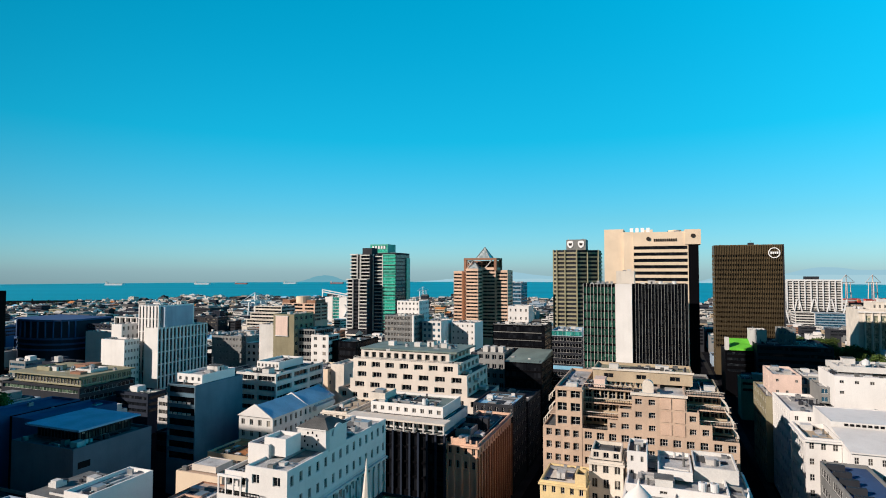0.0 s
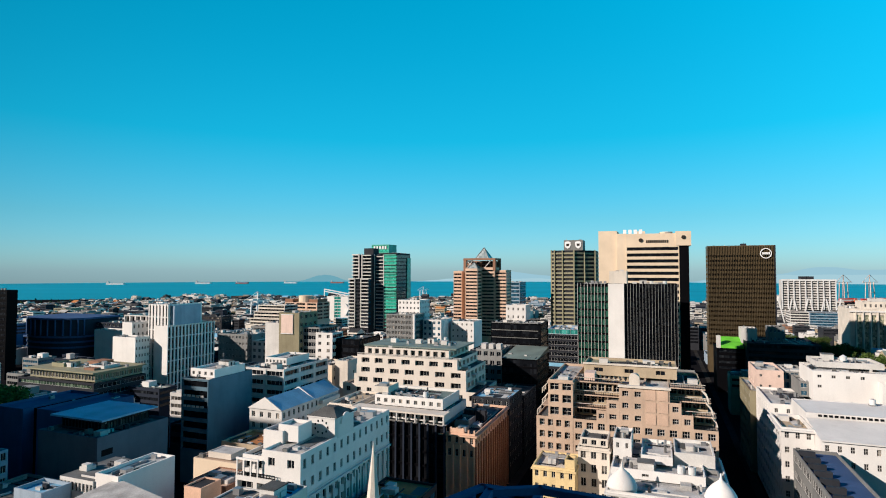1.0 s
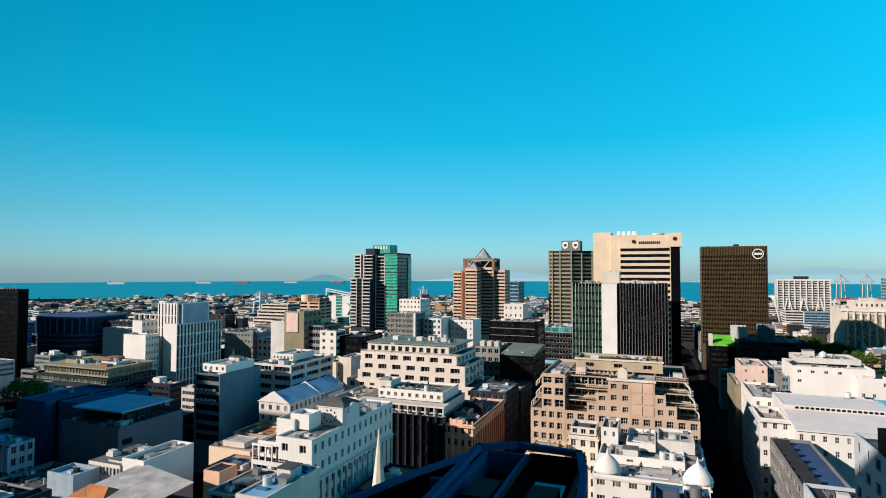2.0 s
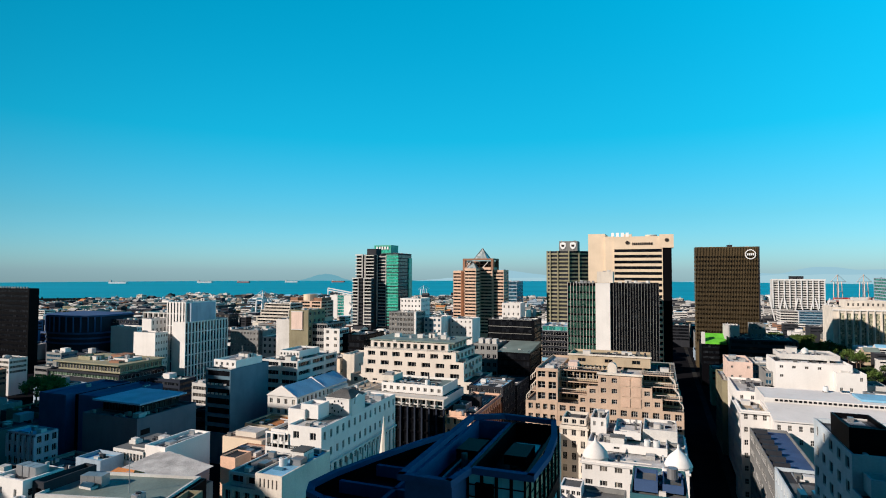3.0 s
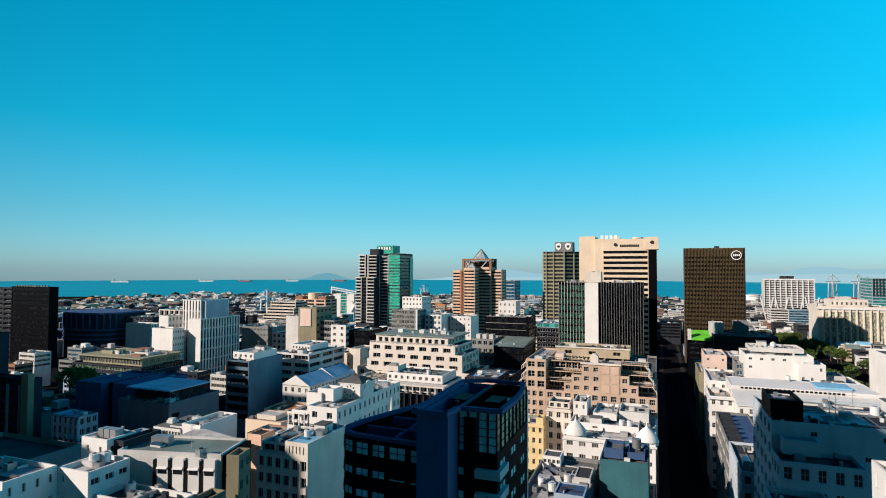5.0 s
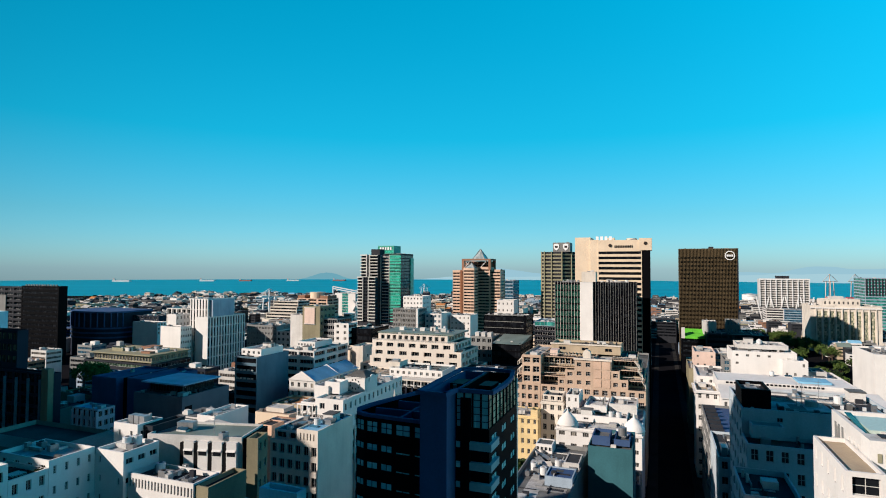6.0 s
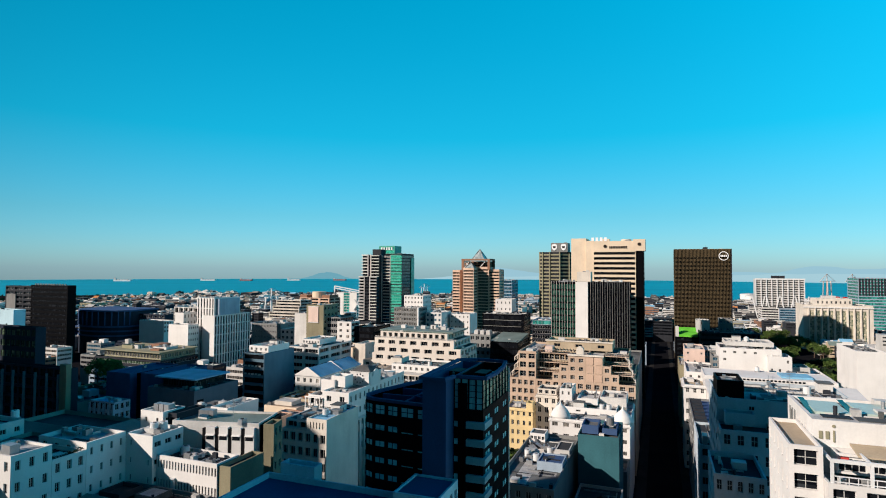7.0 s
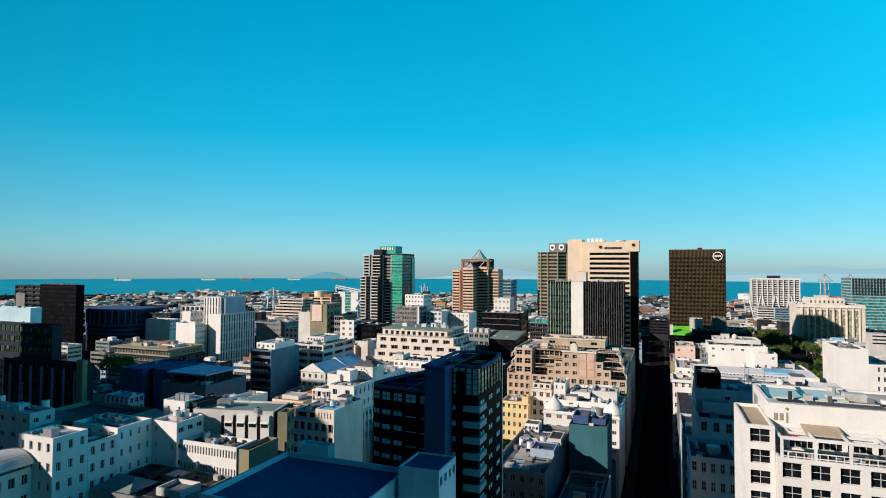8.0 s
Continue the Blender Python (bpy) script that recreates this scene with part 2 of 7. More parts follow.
def window_mesh(w, h, pane, frame_mat, bars=1, rails=0):
    key = (round(w, 2), round(h, 2), pane.name, frame_mat.name, bars, rails)
    if key in PANES:
        return PANES[key]
    # one connected sheet: panes set back behind the bars of the frame
    s = Shape()
    n, k, t = max(1, bars), rails + 1, min(0.09, 0.06 * w + 0.02)
    xs, zs = [-w / 2], [0.0]
    for i in range(n):
        xs += [-w / 2 + w * i / n + t * (1 if i == 0 else 0.5), -w / 2 + w * (i + 1) / n - t * (1 if i == n - 1 else 0.5)]
    for j in range(k):
        zs += [h * j / k + t * (1 if j == 0 else 0.5), h * (j + 1) / k - t * (1 if j == k - 1 else 0.5)]
    xs, zs = xs + [w / 2], zs + [h]
    nx = len(xs)
    s.v = [(x, -0.03, z) for z in zs for x in xs]
    for j in range(len(zs) - 1):
        for i in range(nx - 1):
            c = [j * nx + i, j * nx + i + 1, (j + 1) * nx + i + 1, (j + 1) * nx + i]
            if i % 2 and j % 2:
                g = len(s.v)
                s.v += [(s.v[q][0], 0.04, s.v[q][2]) for q in c]
                d = [g, g + 1, g + 2, g + 3]
                s.f.append(tuple(d))
                s.m.append(0)
                for u in range(4):
                    s.f.append((c[u], c[(u + 1) % 4], d[(u + 1) % 4], d[u]))
                    s.m.append(1)
            else:
                s.f.append(tuple(c))
                s.m.append(1)
    PANES[key] = s.mesh("window", [pane, frame_mat])
    return PANES[key]


def win(rows, cols, w=0.55, h=0.5, rec=0.3, base=0.0, top=0.0, side=0.0, pane=None, fr=None, bars=2, rails=0, sill=0.45, skip=0.0):
    return dict(rows=rows, cols=cols, w=w, h=h, rec=rec, base=base, top=top, side=side, pane=pane or WINDOW, fr=fr or FRAME, bars=bars, rails=rails, sill=sill, skip=skip)


def facade(s, o, d, nrm, width, z0, z1, spec, m=0, rng=random, low=0.0):
    """One wall face with real openings; returns the places of the windows. o: lower left corner, d: to the right, nrm: outward."""
    o, d, nrm = Vector((o[0], o[1], 0)), Vector((*d, 0)), Vector((*nrm, 0))
    P = lambda x, z, r=0.0: tuple(o + d * x - nrm * r + Vector((0, 0, z)))
    quad = lambda xa, xb, za, zb: s.poly([P(xa, za), P(xb, za), P(xb, zb), P(xa, zb)], m)
    if not spec:
        quad(0, width, z0, z1)
        return []
    out = []
    rows, cols, side, r = spec["rows"], spec["cols"], spec["side"], spec["rec"]
    fh, cw = (z1 - z0 - spec["base"] - spec["top"]) / rows, (width - 2 * side) / cols
    ww, wh = cw * spec["w"], fh * spec["h"]
    zc = z0
    turn = Matrix((d, -nrm, Vector((0, 0, 1)))).transposed().to_4x4()
    for j in range(rows):
        za = z0 + spec["base"] + fh * j + (fh - wh) * spec["sill"]
        zb = za + wh
        if zb < low:
            continue
        quad(0, width, zc, za)
        xc = 0.0
        for i in range(cols):
            xa = side + cw * i + (cw - ww) / 2
            xb = xa + ww
            quad(xc, xa, za, zb)
            xc = xb
            if spec["skip"] and rng.random() < spec["skip"]:
                quad(xa, xb, za, zb)
                continue
            s.poly([P(xa, za), P(xb, za), P(xb, za, r), P(xa, za, r)], m)
            s.poly([P(xa, zb, r), P(xb, zb, r), P(xb, zb), P(xa, zb)], m)
            s.poly([P(xa, za), P(xa, za, r), P(xa, zb, r), P(xa, zb)], m)
            s.poly([P(xb, za, r), P(xb, za), P(xb, zb), P(xb, zb, r)], m)
            out.append((Matrix.Translation(P((xa + xb) / 2, za, r - 0.045)) @ turn, ww, wh))
        quad(xc, width, za, zb)
        zc = zb
    quad(0, width, zc, z1)
    return out


TAKEN = []


class Building:
    """A building on the streets' grid: an Empty on the ground with walls, roofs and windows under it."""

    def __init__(self, name, label, a, b, category="building", group="", turn=0.0, low=(0, 0, 0)):
        # low: height under which the front, right and left faces stand hidden by neighbours and stay plain
        self.a, self.b, self.turn, self.low = a, b, turn, low
        self.root = new(name)
        self.root.empty_display_size = 2
        self.root.matrix_world = at(a, b, 0, turn)
        tagged(self.root, label, category, group)

    def loc(self, a, b):
        return a - self.a, b - self.b

    def windows(self, places, spec, name="window"):
        for m, w, h in places:
            part(name, window_mesh(w, h, spec["pane"], spec["fr"], spec["bars"], spec["rails"]), None, self.root, "", m)

    def block(self, a0, a1, b0, b1, z0, z1, wall, front=None, right=None, left=None, back=None, roof=None, parapet=0.9, label="", cornice=0.0, name="wall", clutter=True):
        (x0, y0), (x1, y1) = self.loc(a0, b0), self.loc(a1, b1)
        if self.turn == 0:
            TAKEN.append((a0, a1, b0, b1))
        s = Shape()
        for low, spec, o, d, nrm, w in ((self.low[0], front, (x0, y0), (1, 0), (0, -1), x1 - x0), (self.low[1], right, (x1, y0), (0, 1), (1, 0), y1 - y0),
                                   (self.low[2], left, (x0, y1), (0, -1), (-1, 0), y1 - y0), (999, back, (x1, y1), (-1, 0), (0, 1), x1 - x0)):
            got = facade(s, o, d, nrm, w, z0, z1, spec, low=low)
            if spec:
                self.windows(got, spec)
        t, zr = 0.35, z1 - parapet
        if parapet > 0:
            for c in ((x0, y0, x1, y0 + t), (x0, y1 - t, x1, y1), (x0, y0 + t, x0 + t, y1 - t), (x1 - t, y0 + t, x1, y1 - t)):
                s.poly([(c[0], c[1], z1), (c[2], c[1], z1), (c[2], c[3], z1), (c[0], c[3], z1)])
            for p, q in (((x0 + t, y0 + t), (x0 + t, y1 - t)), ((x0 + t, y1 - t), (x1 - t, y1 - t)), ((x1 - t, y1 - t), (x1 - t, y0 + t)), ((x1 - t, y0 + t), (x0 + t, y0 + t))):
                s.poly([(*p, zr), (*q, zr), (*q, z1), (*p, z1)])
        else:
            t = 0
        if cornice:
            for c in ((x0 - cornice, y0 - cornice, x1 + cornice, y0 + 0.002), (x1 - 0.002, y0 + 0.004, x1 + cornice, y1), (x0 - cornice, y0 + 0.004, x0 + 0.002, y1)):
                k = Shape()
                k.box(c[0], c[1], z1 - 1.1, c[2], c[3], z1 - 0.6)
                part("cornice", k, wall, self.root)
        part(name, s, wall, self.root, label)
        r = Shape()
        r.poly([(x0 + t, y0 + t, zr), (x1 - t, y0 + t, zr), (x1 - t, y1 - t, zr), (x0 + t, y1 - t, zr)])
        part("roof", r, roof or ROOF, self.root)
        if (x1 - x0) * (y1 - y0) > 45 and clutter and self.b < 800:
            self.clutter(x0 + t + 0.4, y0 + t + 0.4, x1 - t - 0.4, y1 - t - 0.4, zr)
        return self

    def clutter(self, x0, y0, x1, y1, z):
        """Small roof things too many to pick apart: patches of felt, pipe runs, kerbs, vents, boxes."""
        r = random.Random(int(self.a * 31 + self.b * 17 + x0 * 5 + z * 3))
        W, D, s = x1 - x0, y1 - y0, Shape()
        if min(W, D) < 2.5:
            return
        for i in range(min(36, int(W * D / 20) + 3)):
            k, m = r.random(), r.randrange(5)
            if k < 0.2:
                w, d, h, m = r.uniform(1.5, 0.45 * W + 1), r.uniform(1.5, 0.45 * D + 1), r.uniform(0.03, 0.06), r.choice((2, 3, 4, 4))
            elif k < 0.42:
                w, d, h, m = r.uniform(2, 0.6 * W + 1.6), 0.18, r.uniform(0.18, 0.5), r.choice((0, 1, 2))
            elif k < 0.58:
                w, d, h, m = 0.22, r.uniform(2, 0.6 * D + 1.6), r.uniform(0.2, 0.7), r.choice((0, 1, 2))
            elif k < 0.9:
                w, d, h = r.uniform(0.5, 1.8), r.uniform(0.5, 1.6), r.uniform(0.4, 1.5)
            else:
                w, d, h, m = r.uniform(1.8, 3.4), r.uniform(1.6, 3.0), r.uniform(1.0, 1.8), r.choice((0, 1, 1, 3))
            w, d = min(w, W), min(d, D)
            x, y = r.uniform(x0, x1 - w), r.uniform(y0, y1 - d)
            if k > 0.84 and k < 0.9:
                s.tube(x + w / 2, y + d / 2, z, z + h + 0.6, 0.32, 0.32, 8, m)
            else:
                s.box(x, y, z, x + w, y + d, z + h, m, bottom=False)
        ob = part("roof_clutter", s, [METAL, OFFWHITE, DKGREY, PALEROOF, ROOF], self.root)
        ob["kind"] = "stuff"

    def railing(self, a0, b0, a1, b1, z, h=1.1, mat=None, step=0.9):
        """Posts between a top and a bottom rail, from one end to the other."""
        s = Shape()
        (x0, y0), (x1, y1) = self.loc(a0, b0), self.loc(a1, b1)
        n = max(2, round(math.hypot(x1 - x0, y1 - y0) / step))
        for i in range(n + 1):
            x, y = x0 + (x1 - x0) * i / n, y0 + (y1 - y0) * i / n
            s.box(x - 0.05, y - 0.05, z, x + 0.05, y + 0.05, z + h - 0.06)
        for k in (0.25, h - 0.06):
            s.strut((x0, y0, z + k), (x1, y1, z + k), 0.07)
        part("railing", s, mat or DKFRAME, self.root)

    def bar(self, name, a0, a1, b0, b1, z0, z1, mat, label=""):
        (x0, y0), (x1, y1) = self.loc(a0, b0), self.loc(a1, b1)
        s = Shape()
        s.box(0, 0, 0, x1 - x0, y1 - y0, z1 - z0)
        return part(name, s, mat, self.root, label, Matrix.Translation((x0, y0, z0)))

    def row(self, name, n, a0, a1, b0, b1, z0, z1, size, mat, along="a"):
        """n alike upright or level bars spread from the first edge to the last; they share one mesh."""
        me = None
        for i in range(n):
            f = i / max(1, n - 1)
            x, y, z = self.loc(a0, b0)[0], self.loc(a0, b0)[1], z0
            dx, dy, dz = a1 - a0, b1 - b0, z1 - z0
            if along == "a":
                x, dx = x + (a1 - a0 - size) * f, size
            elif along == "b":
                y, dy = y + (b1 - b0 - size) * f, size
            else:
                z, dz = z + (z1 - z0 - size) * f, size
            if me is None:
                s = Shape()
                s.box(0, 0, 0, dx, dy, dz)
                me = s.mesh(name, [mat])
            part(name, me, None, self.root, "", Matrix.Translation((x, y, z)))


# ---- large structure: ground, sea, streets, distance ----
def sheet(name, ring, z, mat, label, kind="structure", category="ground"):
    s = Shape()
    s.poly([(x, y, z) for x, y in ring])
    return tagged(new(name, s.mesh(name, [mat])), label, category, "", kind)


def water_material():
    m = bpy.data.materials.new("sea_water")
    m.use_nodes = True
    n, l = m.node_tree.nodes, m.node_tree.links
    p = n["Principled BSDF"]
    p.inputs["Base Color"].default_value = (0.004, 0.16, 0.24, 1)
    p.inputs["Roughness"].default_value = 0.55
    p.inputs["Specular IOR Level"].default_value = 0.15
    geo = n.new("ShaderNodeNewGeometry")
    mp = n.new("ShaderNodeMapping")
    mp.inputs["Scale"].default_value = (0.0006, 0.004, 1)
    l.new(geo.outputs["Position"], mp.inputs["Vector"])
    nz = n.new("ShaderNodeTexNoise")
    nz.inputs["Scale"].default_value, nz.inputs["Detail"].default_value = 1.0, 6
    l.new(mp.outputs["Vector"], nz.inputs["Vector"])
    ramp = n.new("ShaderNodeValToRGB")
    ramp.color_ramp.elements[0].position, ramp.color_ramp.elements[0].color = 0.3, (0.0, 0.22, 0.30, 1)
    ramp.color_ramp.elements[1].position, ramp.color_ramp.elements[1].color = 0.7, (0.0, 0.29, 0.39, 1)
    l.new(nz.outputs["Fac"], ramp.inputs["Fac"])
    l.new(ramp.outputs["Color"], p.inputs["Base Color"])
    return m


SEA = water_material()
sheet("water", [(4930 * math.sin(2 * math.pi * i / 180), 4930 * math.cos(2 * math.pi * i / 180)) for i in range(180, 0, -1)], -3.0, SEA, "calm teal sea reaching to the horizon", category="sea")
# land ends at an uneven shore
SHORE = [(-1900, 1350), (-1500, 1560), (-1250, 1660), (-820, 1735), (-600, 1700), (-560, 1800), (-160, 1880), (-120, 1760), (60, 1740), (90, 1850), (330, 1830),
         (350, 1640), (560, 1620), (600, 1500), (860, 1480), (900, 1650), (1300, 1620), (1350, 1750), (1900, 1760), (2600, 1700)]
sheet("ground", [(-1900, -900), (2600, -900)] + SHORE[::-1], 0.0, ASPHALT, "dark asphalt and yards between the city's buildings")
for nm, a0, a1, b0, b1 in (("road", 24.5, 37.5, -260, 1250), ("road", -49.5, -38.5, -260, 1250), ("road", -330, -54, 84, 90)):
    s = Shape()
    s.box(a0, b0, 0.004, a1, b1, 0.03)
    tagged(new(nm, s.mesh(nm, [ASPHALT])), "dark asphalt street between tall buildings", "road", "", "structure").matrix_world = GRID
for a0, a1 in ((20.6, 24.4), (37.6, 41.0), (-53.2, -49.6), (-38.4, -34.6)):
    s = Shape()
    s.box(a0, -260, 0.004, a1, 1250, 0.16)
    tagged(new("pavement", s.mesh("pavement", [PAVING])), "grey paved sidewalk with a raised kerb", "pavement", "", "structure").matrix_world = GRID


# Haze put into the colour: far land glows evenly and takes no sunlight.
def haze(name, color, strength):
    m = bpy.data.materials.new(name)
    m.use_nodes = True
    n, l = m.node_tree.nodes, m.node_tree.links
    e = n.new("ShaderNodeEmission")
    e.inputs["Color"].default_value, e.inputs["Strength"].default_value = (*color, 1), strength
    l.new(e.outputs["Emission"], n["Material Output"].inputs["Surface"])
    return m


HILL = haze("haze_glow_hills", (0.21, 0.36, 0.43), 1.0)
HILLNEAR = haze("haze_glow_island", (0.10, 0.25, 0.31), 1.0)
COAST = haze("haze_glow_coast", (0.25, 0.395, 0.45), 1.0)


def ridge(name, az0, az1, peaks, mat, label, dist=4880, base=-3.0, n=120):
    """Distant land: an uneven ridge along an arc. peaks: (share of the arc, height, width)."""
    s = Shape()
    top = []
    for i in range(n + 1):
        f = i / n
        h = sum(p[1] * math.exp(-((f - p[0]) / p[2]) ** 2) for p in peaks)
        h *= min(1, 12 * f, 12 * (1 - f)) * (1 + 0.12 * noise.noise((f * 22, dist * 0.01, 0)))
        az = radians(az0 + (az1 - az0) * f)
        top.append((az, max(0.2, h)))
    for (p, h), (q, k) in zip(top, top[1:]):
        A, B = (math.sin(p), math.cos(p)), (math.sin(q), math.cos(q))
        s.poly([(A[0] * dist, A[1] * dist, base), (B[0] * dist, B[1] * dist, base), (B[0] * (dist + 30), B[1] * (dist + 30), base + k), (A[0] * (dist + 30), A[1] * (dist + 30), base + h)])
    return tagged(new(name, s.mesh(name, [mat])), label, "hills", "", "structure")


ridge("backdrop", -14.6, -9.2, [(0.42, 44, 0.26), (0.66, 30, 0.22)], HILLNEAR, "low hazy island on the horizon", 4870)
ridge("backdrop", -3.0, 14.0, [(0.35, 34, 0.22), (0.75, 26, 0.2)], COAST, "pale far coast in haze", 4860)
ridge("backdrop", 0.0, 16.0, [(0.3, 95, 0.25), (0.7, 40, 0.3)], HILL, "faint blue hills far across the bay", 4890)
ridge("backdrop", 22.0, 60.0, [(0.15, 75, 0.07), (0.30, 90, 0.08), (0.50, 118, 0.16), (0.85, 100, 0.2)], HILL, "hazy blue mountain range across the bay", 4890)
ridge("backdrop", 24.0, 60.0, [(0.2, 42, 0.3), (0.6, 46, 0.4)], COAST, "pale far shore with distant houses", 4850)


# ---- the tall buildings ----
# bronze office slab with a ring sign
t = Building("office_tower", "dark bronze glass office slab with a round white sign", 43, 521, low=(23, 999, 11))
sp = win(25, 1, w=0.99, h=0.5, rec=0.3, base=3, top=7, pane=BRONZEGLASS, fr=BRONZE, bars=40, sill=0.5)
t.block(43.2, 94, 521, 541, 0, 107, BRONZE, front=sp, left=dict(sp, bars=24), right=dict(sp, bars=24), roof=DARKROOF)
t.row("fin", 42, 43.4, 93.8, 520.45, 521.02, 23, 106.4, 0.16, BRONZE)
t.bar("corner_strip", 93.2, 94.1, 520.3, 521.4, 0, 107, DKGREY)
s = Shape()
for i in range(32):
    p, q = 2 * math.pi * i / 32, 2 * math.pi * (i + 1) / 32
    for r0, r1, y in ((4.3, 3.6, 0),):
        s.poly([(r0 * math.cos(p), y, r0 * math.sin(p)), (r1 * math.cos(p), y, r1 * math.sin(p)), (r1 * math.cos(q), y, r1 * math.sin(q)), (r0 * math.cos(q), y, r0 * math.sin(q))][::-1])
        s.poly([(r0 * math.cos(p), 0, r0 * math.sin(p)), (r0 * math.cos(q), 0, r0 * math.sin(q)), (r0 * math.cos(q), 0.6, r0 * math.sin(q)), (r0 * math.cos(p), 0.6, r0 * math.sin(p))])
for x in (-2.7, -1.2, 0.3, 1.8):
    s.box(x, 0, -0.9, x + 1.1, 0.5, 0.9)
part("sign", s, LOGO, t.root, "white ring sign", Matrix.Translation((87 - 43, -1.0, 100.2)))
t.bar("plant_room", 70, 74, 530, 536, 106, 109, DKGREY)

# hotel tower: cream service slab, striped front, black flank, sign band
t = Building("hotel_tower", "cream and black striped hotel tower with a sign band", -29, 331, low=(31, 22, 999))
t.block(-28.7, -18.3, 331, 352, 0, 108.7, CREAM, roof=PALEROOF)
t.block(-18.25, -13.25, 329.6, 352, 0, 106.9, CREAM, roof=PALEROOF)
sp = win(28, 1, w=0.97, h=0.52, rec=0.5, base=3, top=0.4, pane=CURTAIN, fr=DKFRAME, bars=18, sill=0.4)
t.block(-13.2, 14.9, 329, 352, 0, 100.3, CREAM, front=sp)
t.block(14.95, 19.9, 329.3, 352, 0, 100.0, BLACK, right=win(28, 1, w=0.9, h=0.4, pane=DARKWIN, fr=DKFRAME, bars=10))
t.block(-13.2, 19.9, 329.1, 345, 100.32, 106.6, CREAM, roof=PALEROOF)
t.block(13.2, 21.1, 328.4, 343, 99.6, 107.6, CREAM, roof=PALEROOF)
s = Shape()
s.tube(0, 0, 0, 4.2, 3.4, 3.4, 20)
part("roof_drum", s, CREAM, t.root, "round cream roof drum", Matrix.Translation((8.4 + 29, 5.5, 103.6)))
t.row("letter_bar", 11, -2.4, 9.2, 328.8, 329.07, 101.4, 102.9, 0.7, SIGNDARK)
for a in (-5.2, 17.2):
    s = Shape()
    s.tube(0, 0, 0, 0.3, 1.1, 1.1, 16)
    part("emblem", s, SIGNDARK, t.root, "round dark emblem", Matrix.Translation((a + 29, 328.9 - 331 - (0.6 if a > 0 else 0), 102.9 if a < 0 else 104.2)) @ Matrix.Rotation(radians(90), 4, "X"))
t.row("letter_bar", 4, -15, -4.5, 334, 334.6, 106.7, 109.4, 1.8, LOGO)
t.bar("lift_house", -8, -3, 338, 344, 106, 108.6, CREAM)

# office block with fins in front of the hotel
t = Building("office_block", "black glass office block with white vertical fins", -36, 290, low=(37, 38, 999))
sp = win(19, 1, w=0.98, h=0.8, rec=0.3, top=1, pane=DEEPGREEN, fr=DKFRAME, bars=10, sill=0.5)
t.block(-35.6, -20.05, 290, 312, 0, 78.8, BLACK, front=sp, roof=PALEROOF)
t.row("fin", 10, -35.6, -20.1, 289.7, 290.03, 2, 79.2, 0.16, OFFWHITE)
t.block(-20, -12.4, 288.9, 312, 0, 78.9, WHITE, roof=PALEROOF)
t.block(-20, -11.4, 296, 306, 78.9, 85.3, PALE, roof=PALEROOF)
sp = win(19, 1, w=0.99, h=0.93, rec=0.25, pane=CURTAIN, fr=DKFRAME, bars=17, sill=0.5)
t.block(-12.35, 12.6, 290, 312, 0, 79, BLACK, front=sp, right=win(19, 1, w=0.97, h=0.55, rec=0.4, pane=CURTAIN, fr=DKFRAME, bars=12), roof=ROOF)
t.row("fin", 18, -12.3, 12.7, 289.6, 290.03, 1, 79.3, 0.16, GREY)
t.row("vent", 4, -30, -22, 300, 302, 78, 80, 1.2, METAL)

# banded concrete tower with two shields on its crown
t = Building("bank_tower", "sand-grey banded concrete tower with two shield signs", -99, 568)
ring = [(0.3, 4), (4, 0), (24, 0), (43, 14), (43, 42), (0.3, 42)]
s = Shape()
s.prism(ring, 0, 106.4, 0)
part("core", s, DKGREY, t.root)
big = [(-0.6, 3.6), (3.7, -0.8), (24.3, -0.8), (43.9, 13.7), (43.9, 42.5), (-0.6, 42.5)]
s = Shape()
s.prism(big, 0, 1.75, 0)
s.poly([(x, y, 0) for x, y in big[::-1]])
me = s.mesh("balcony_band", [SANDGREY])
for i in range(26):
    part("balcony_band", me, None, t.root, "", Matrix.Translation((0, 0, 2 + i * 4.02)))
for x, y in ((0, 3), (4, -1.1), (12, -1.1), (23.5, -1.1), (33, 5.9), (42.6, 13)):
    s = Shape()
    s.box(-0.6, -0.5, 0, 0.6, 0.8, 106.8)
    part("pier", s, SANDGREY, t.root, "", Matrix.Translation((x, y, 0)))
t.block(-86, -67, 570, 588, 106.4, 116.8, GREY, roof=DARKROOF)
for x in (17.0, 27.4):
    s = Shape()
    rim = [(-2.9, 6.2), (-1.6, 7.0), (0, 7.2), (1.6, 7.0), (2.9, 6.2), (3.0, 3.2), (2.2, 1.2), (0, -0.4), (-2.2, 1.2), (-3.0, 3.2)]
    s.poly([(u, 0, v) for u, v in rim[::-1]], 0)
    for (u, v), (g, w) in zip(rim, rim[1:] + rim[:1]):
        s.poly([(u, 0, v), (g, 0, w), (g, 0.4, w), (u, 0.4, v)], 0)
    s.poly([(-1.3, -0.05, 2.4), (1.3, -0.05, 2.4), (1.7, -0.05, 4.8), (-1.7, -0.05, 4.8)], 1)
    part("shield", s, [LOGO, SIGNDARK], t.root, "white shield sign", Matrix.Translation((x, 1.5, 108.4)))

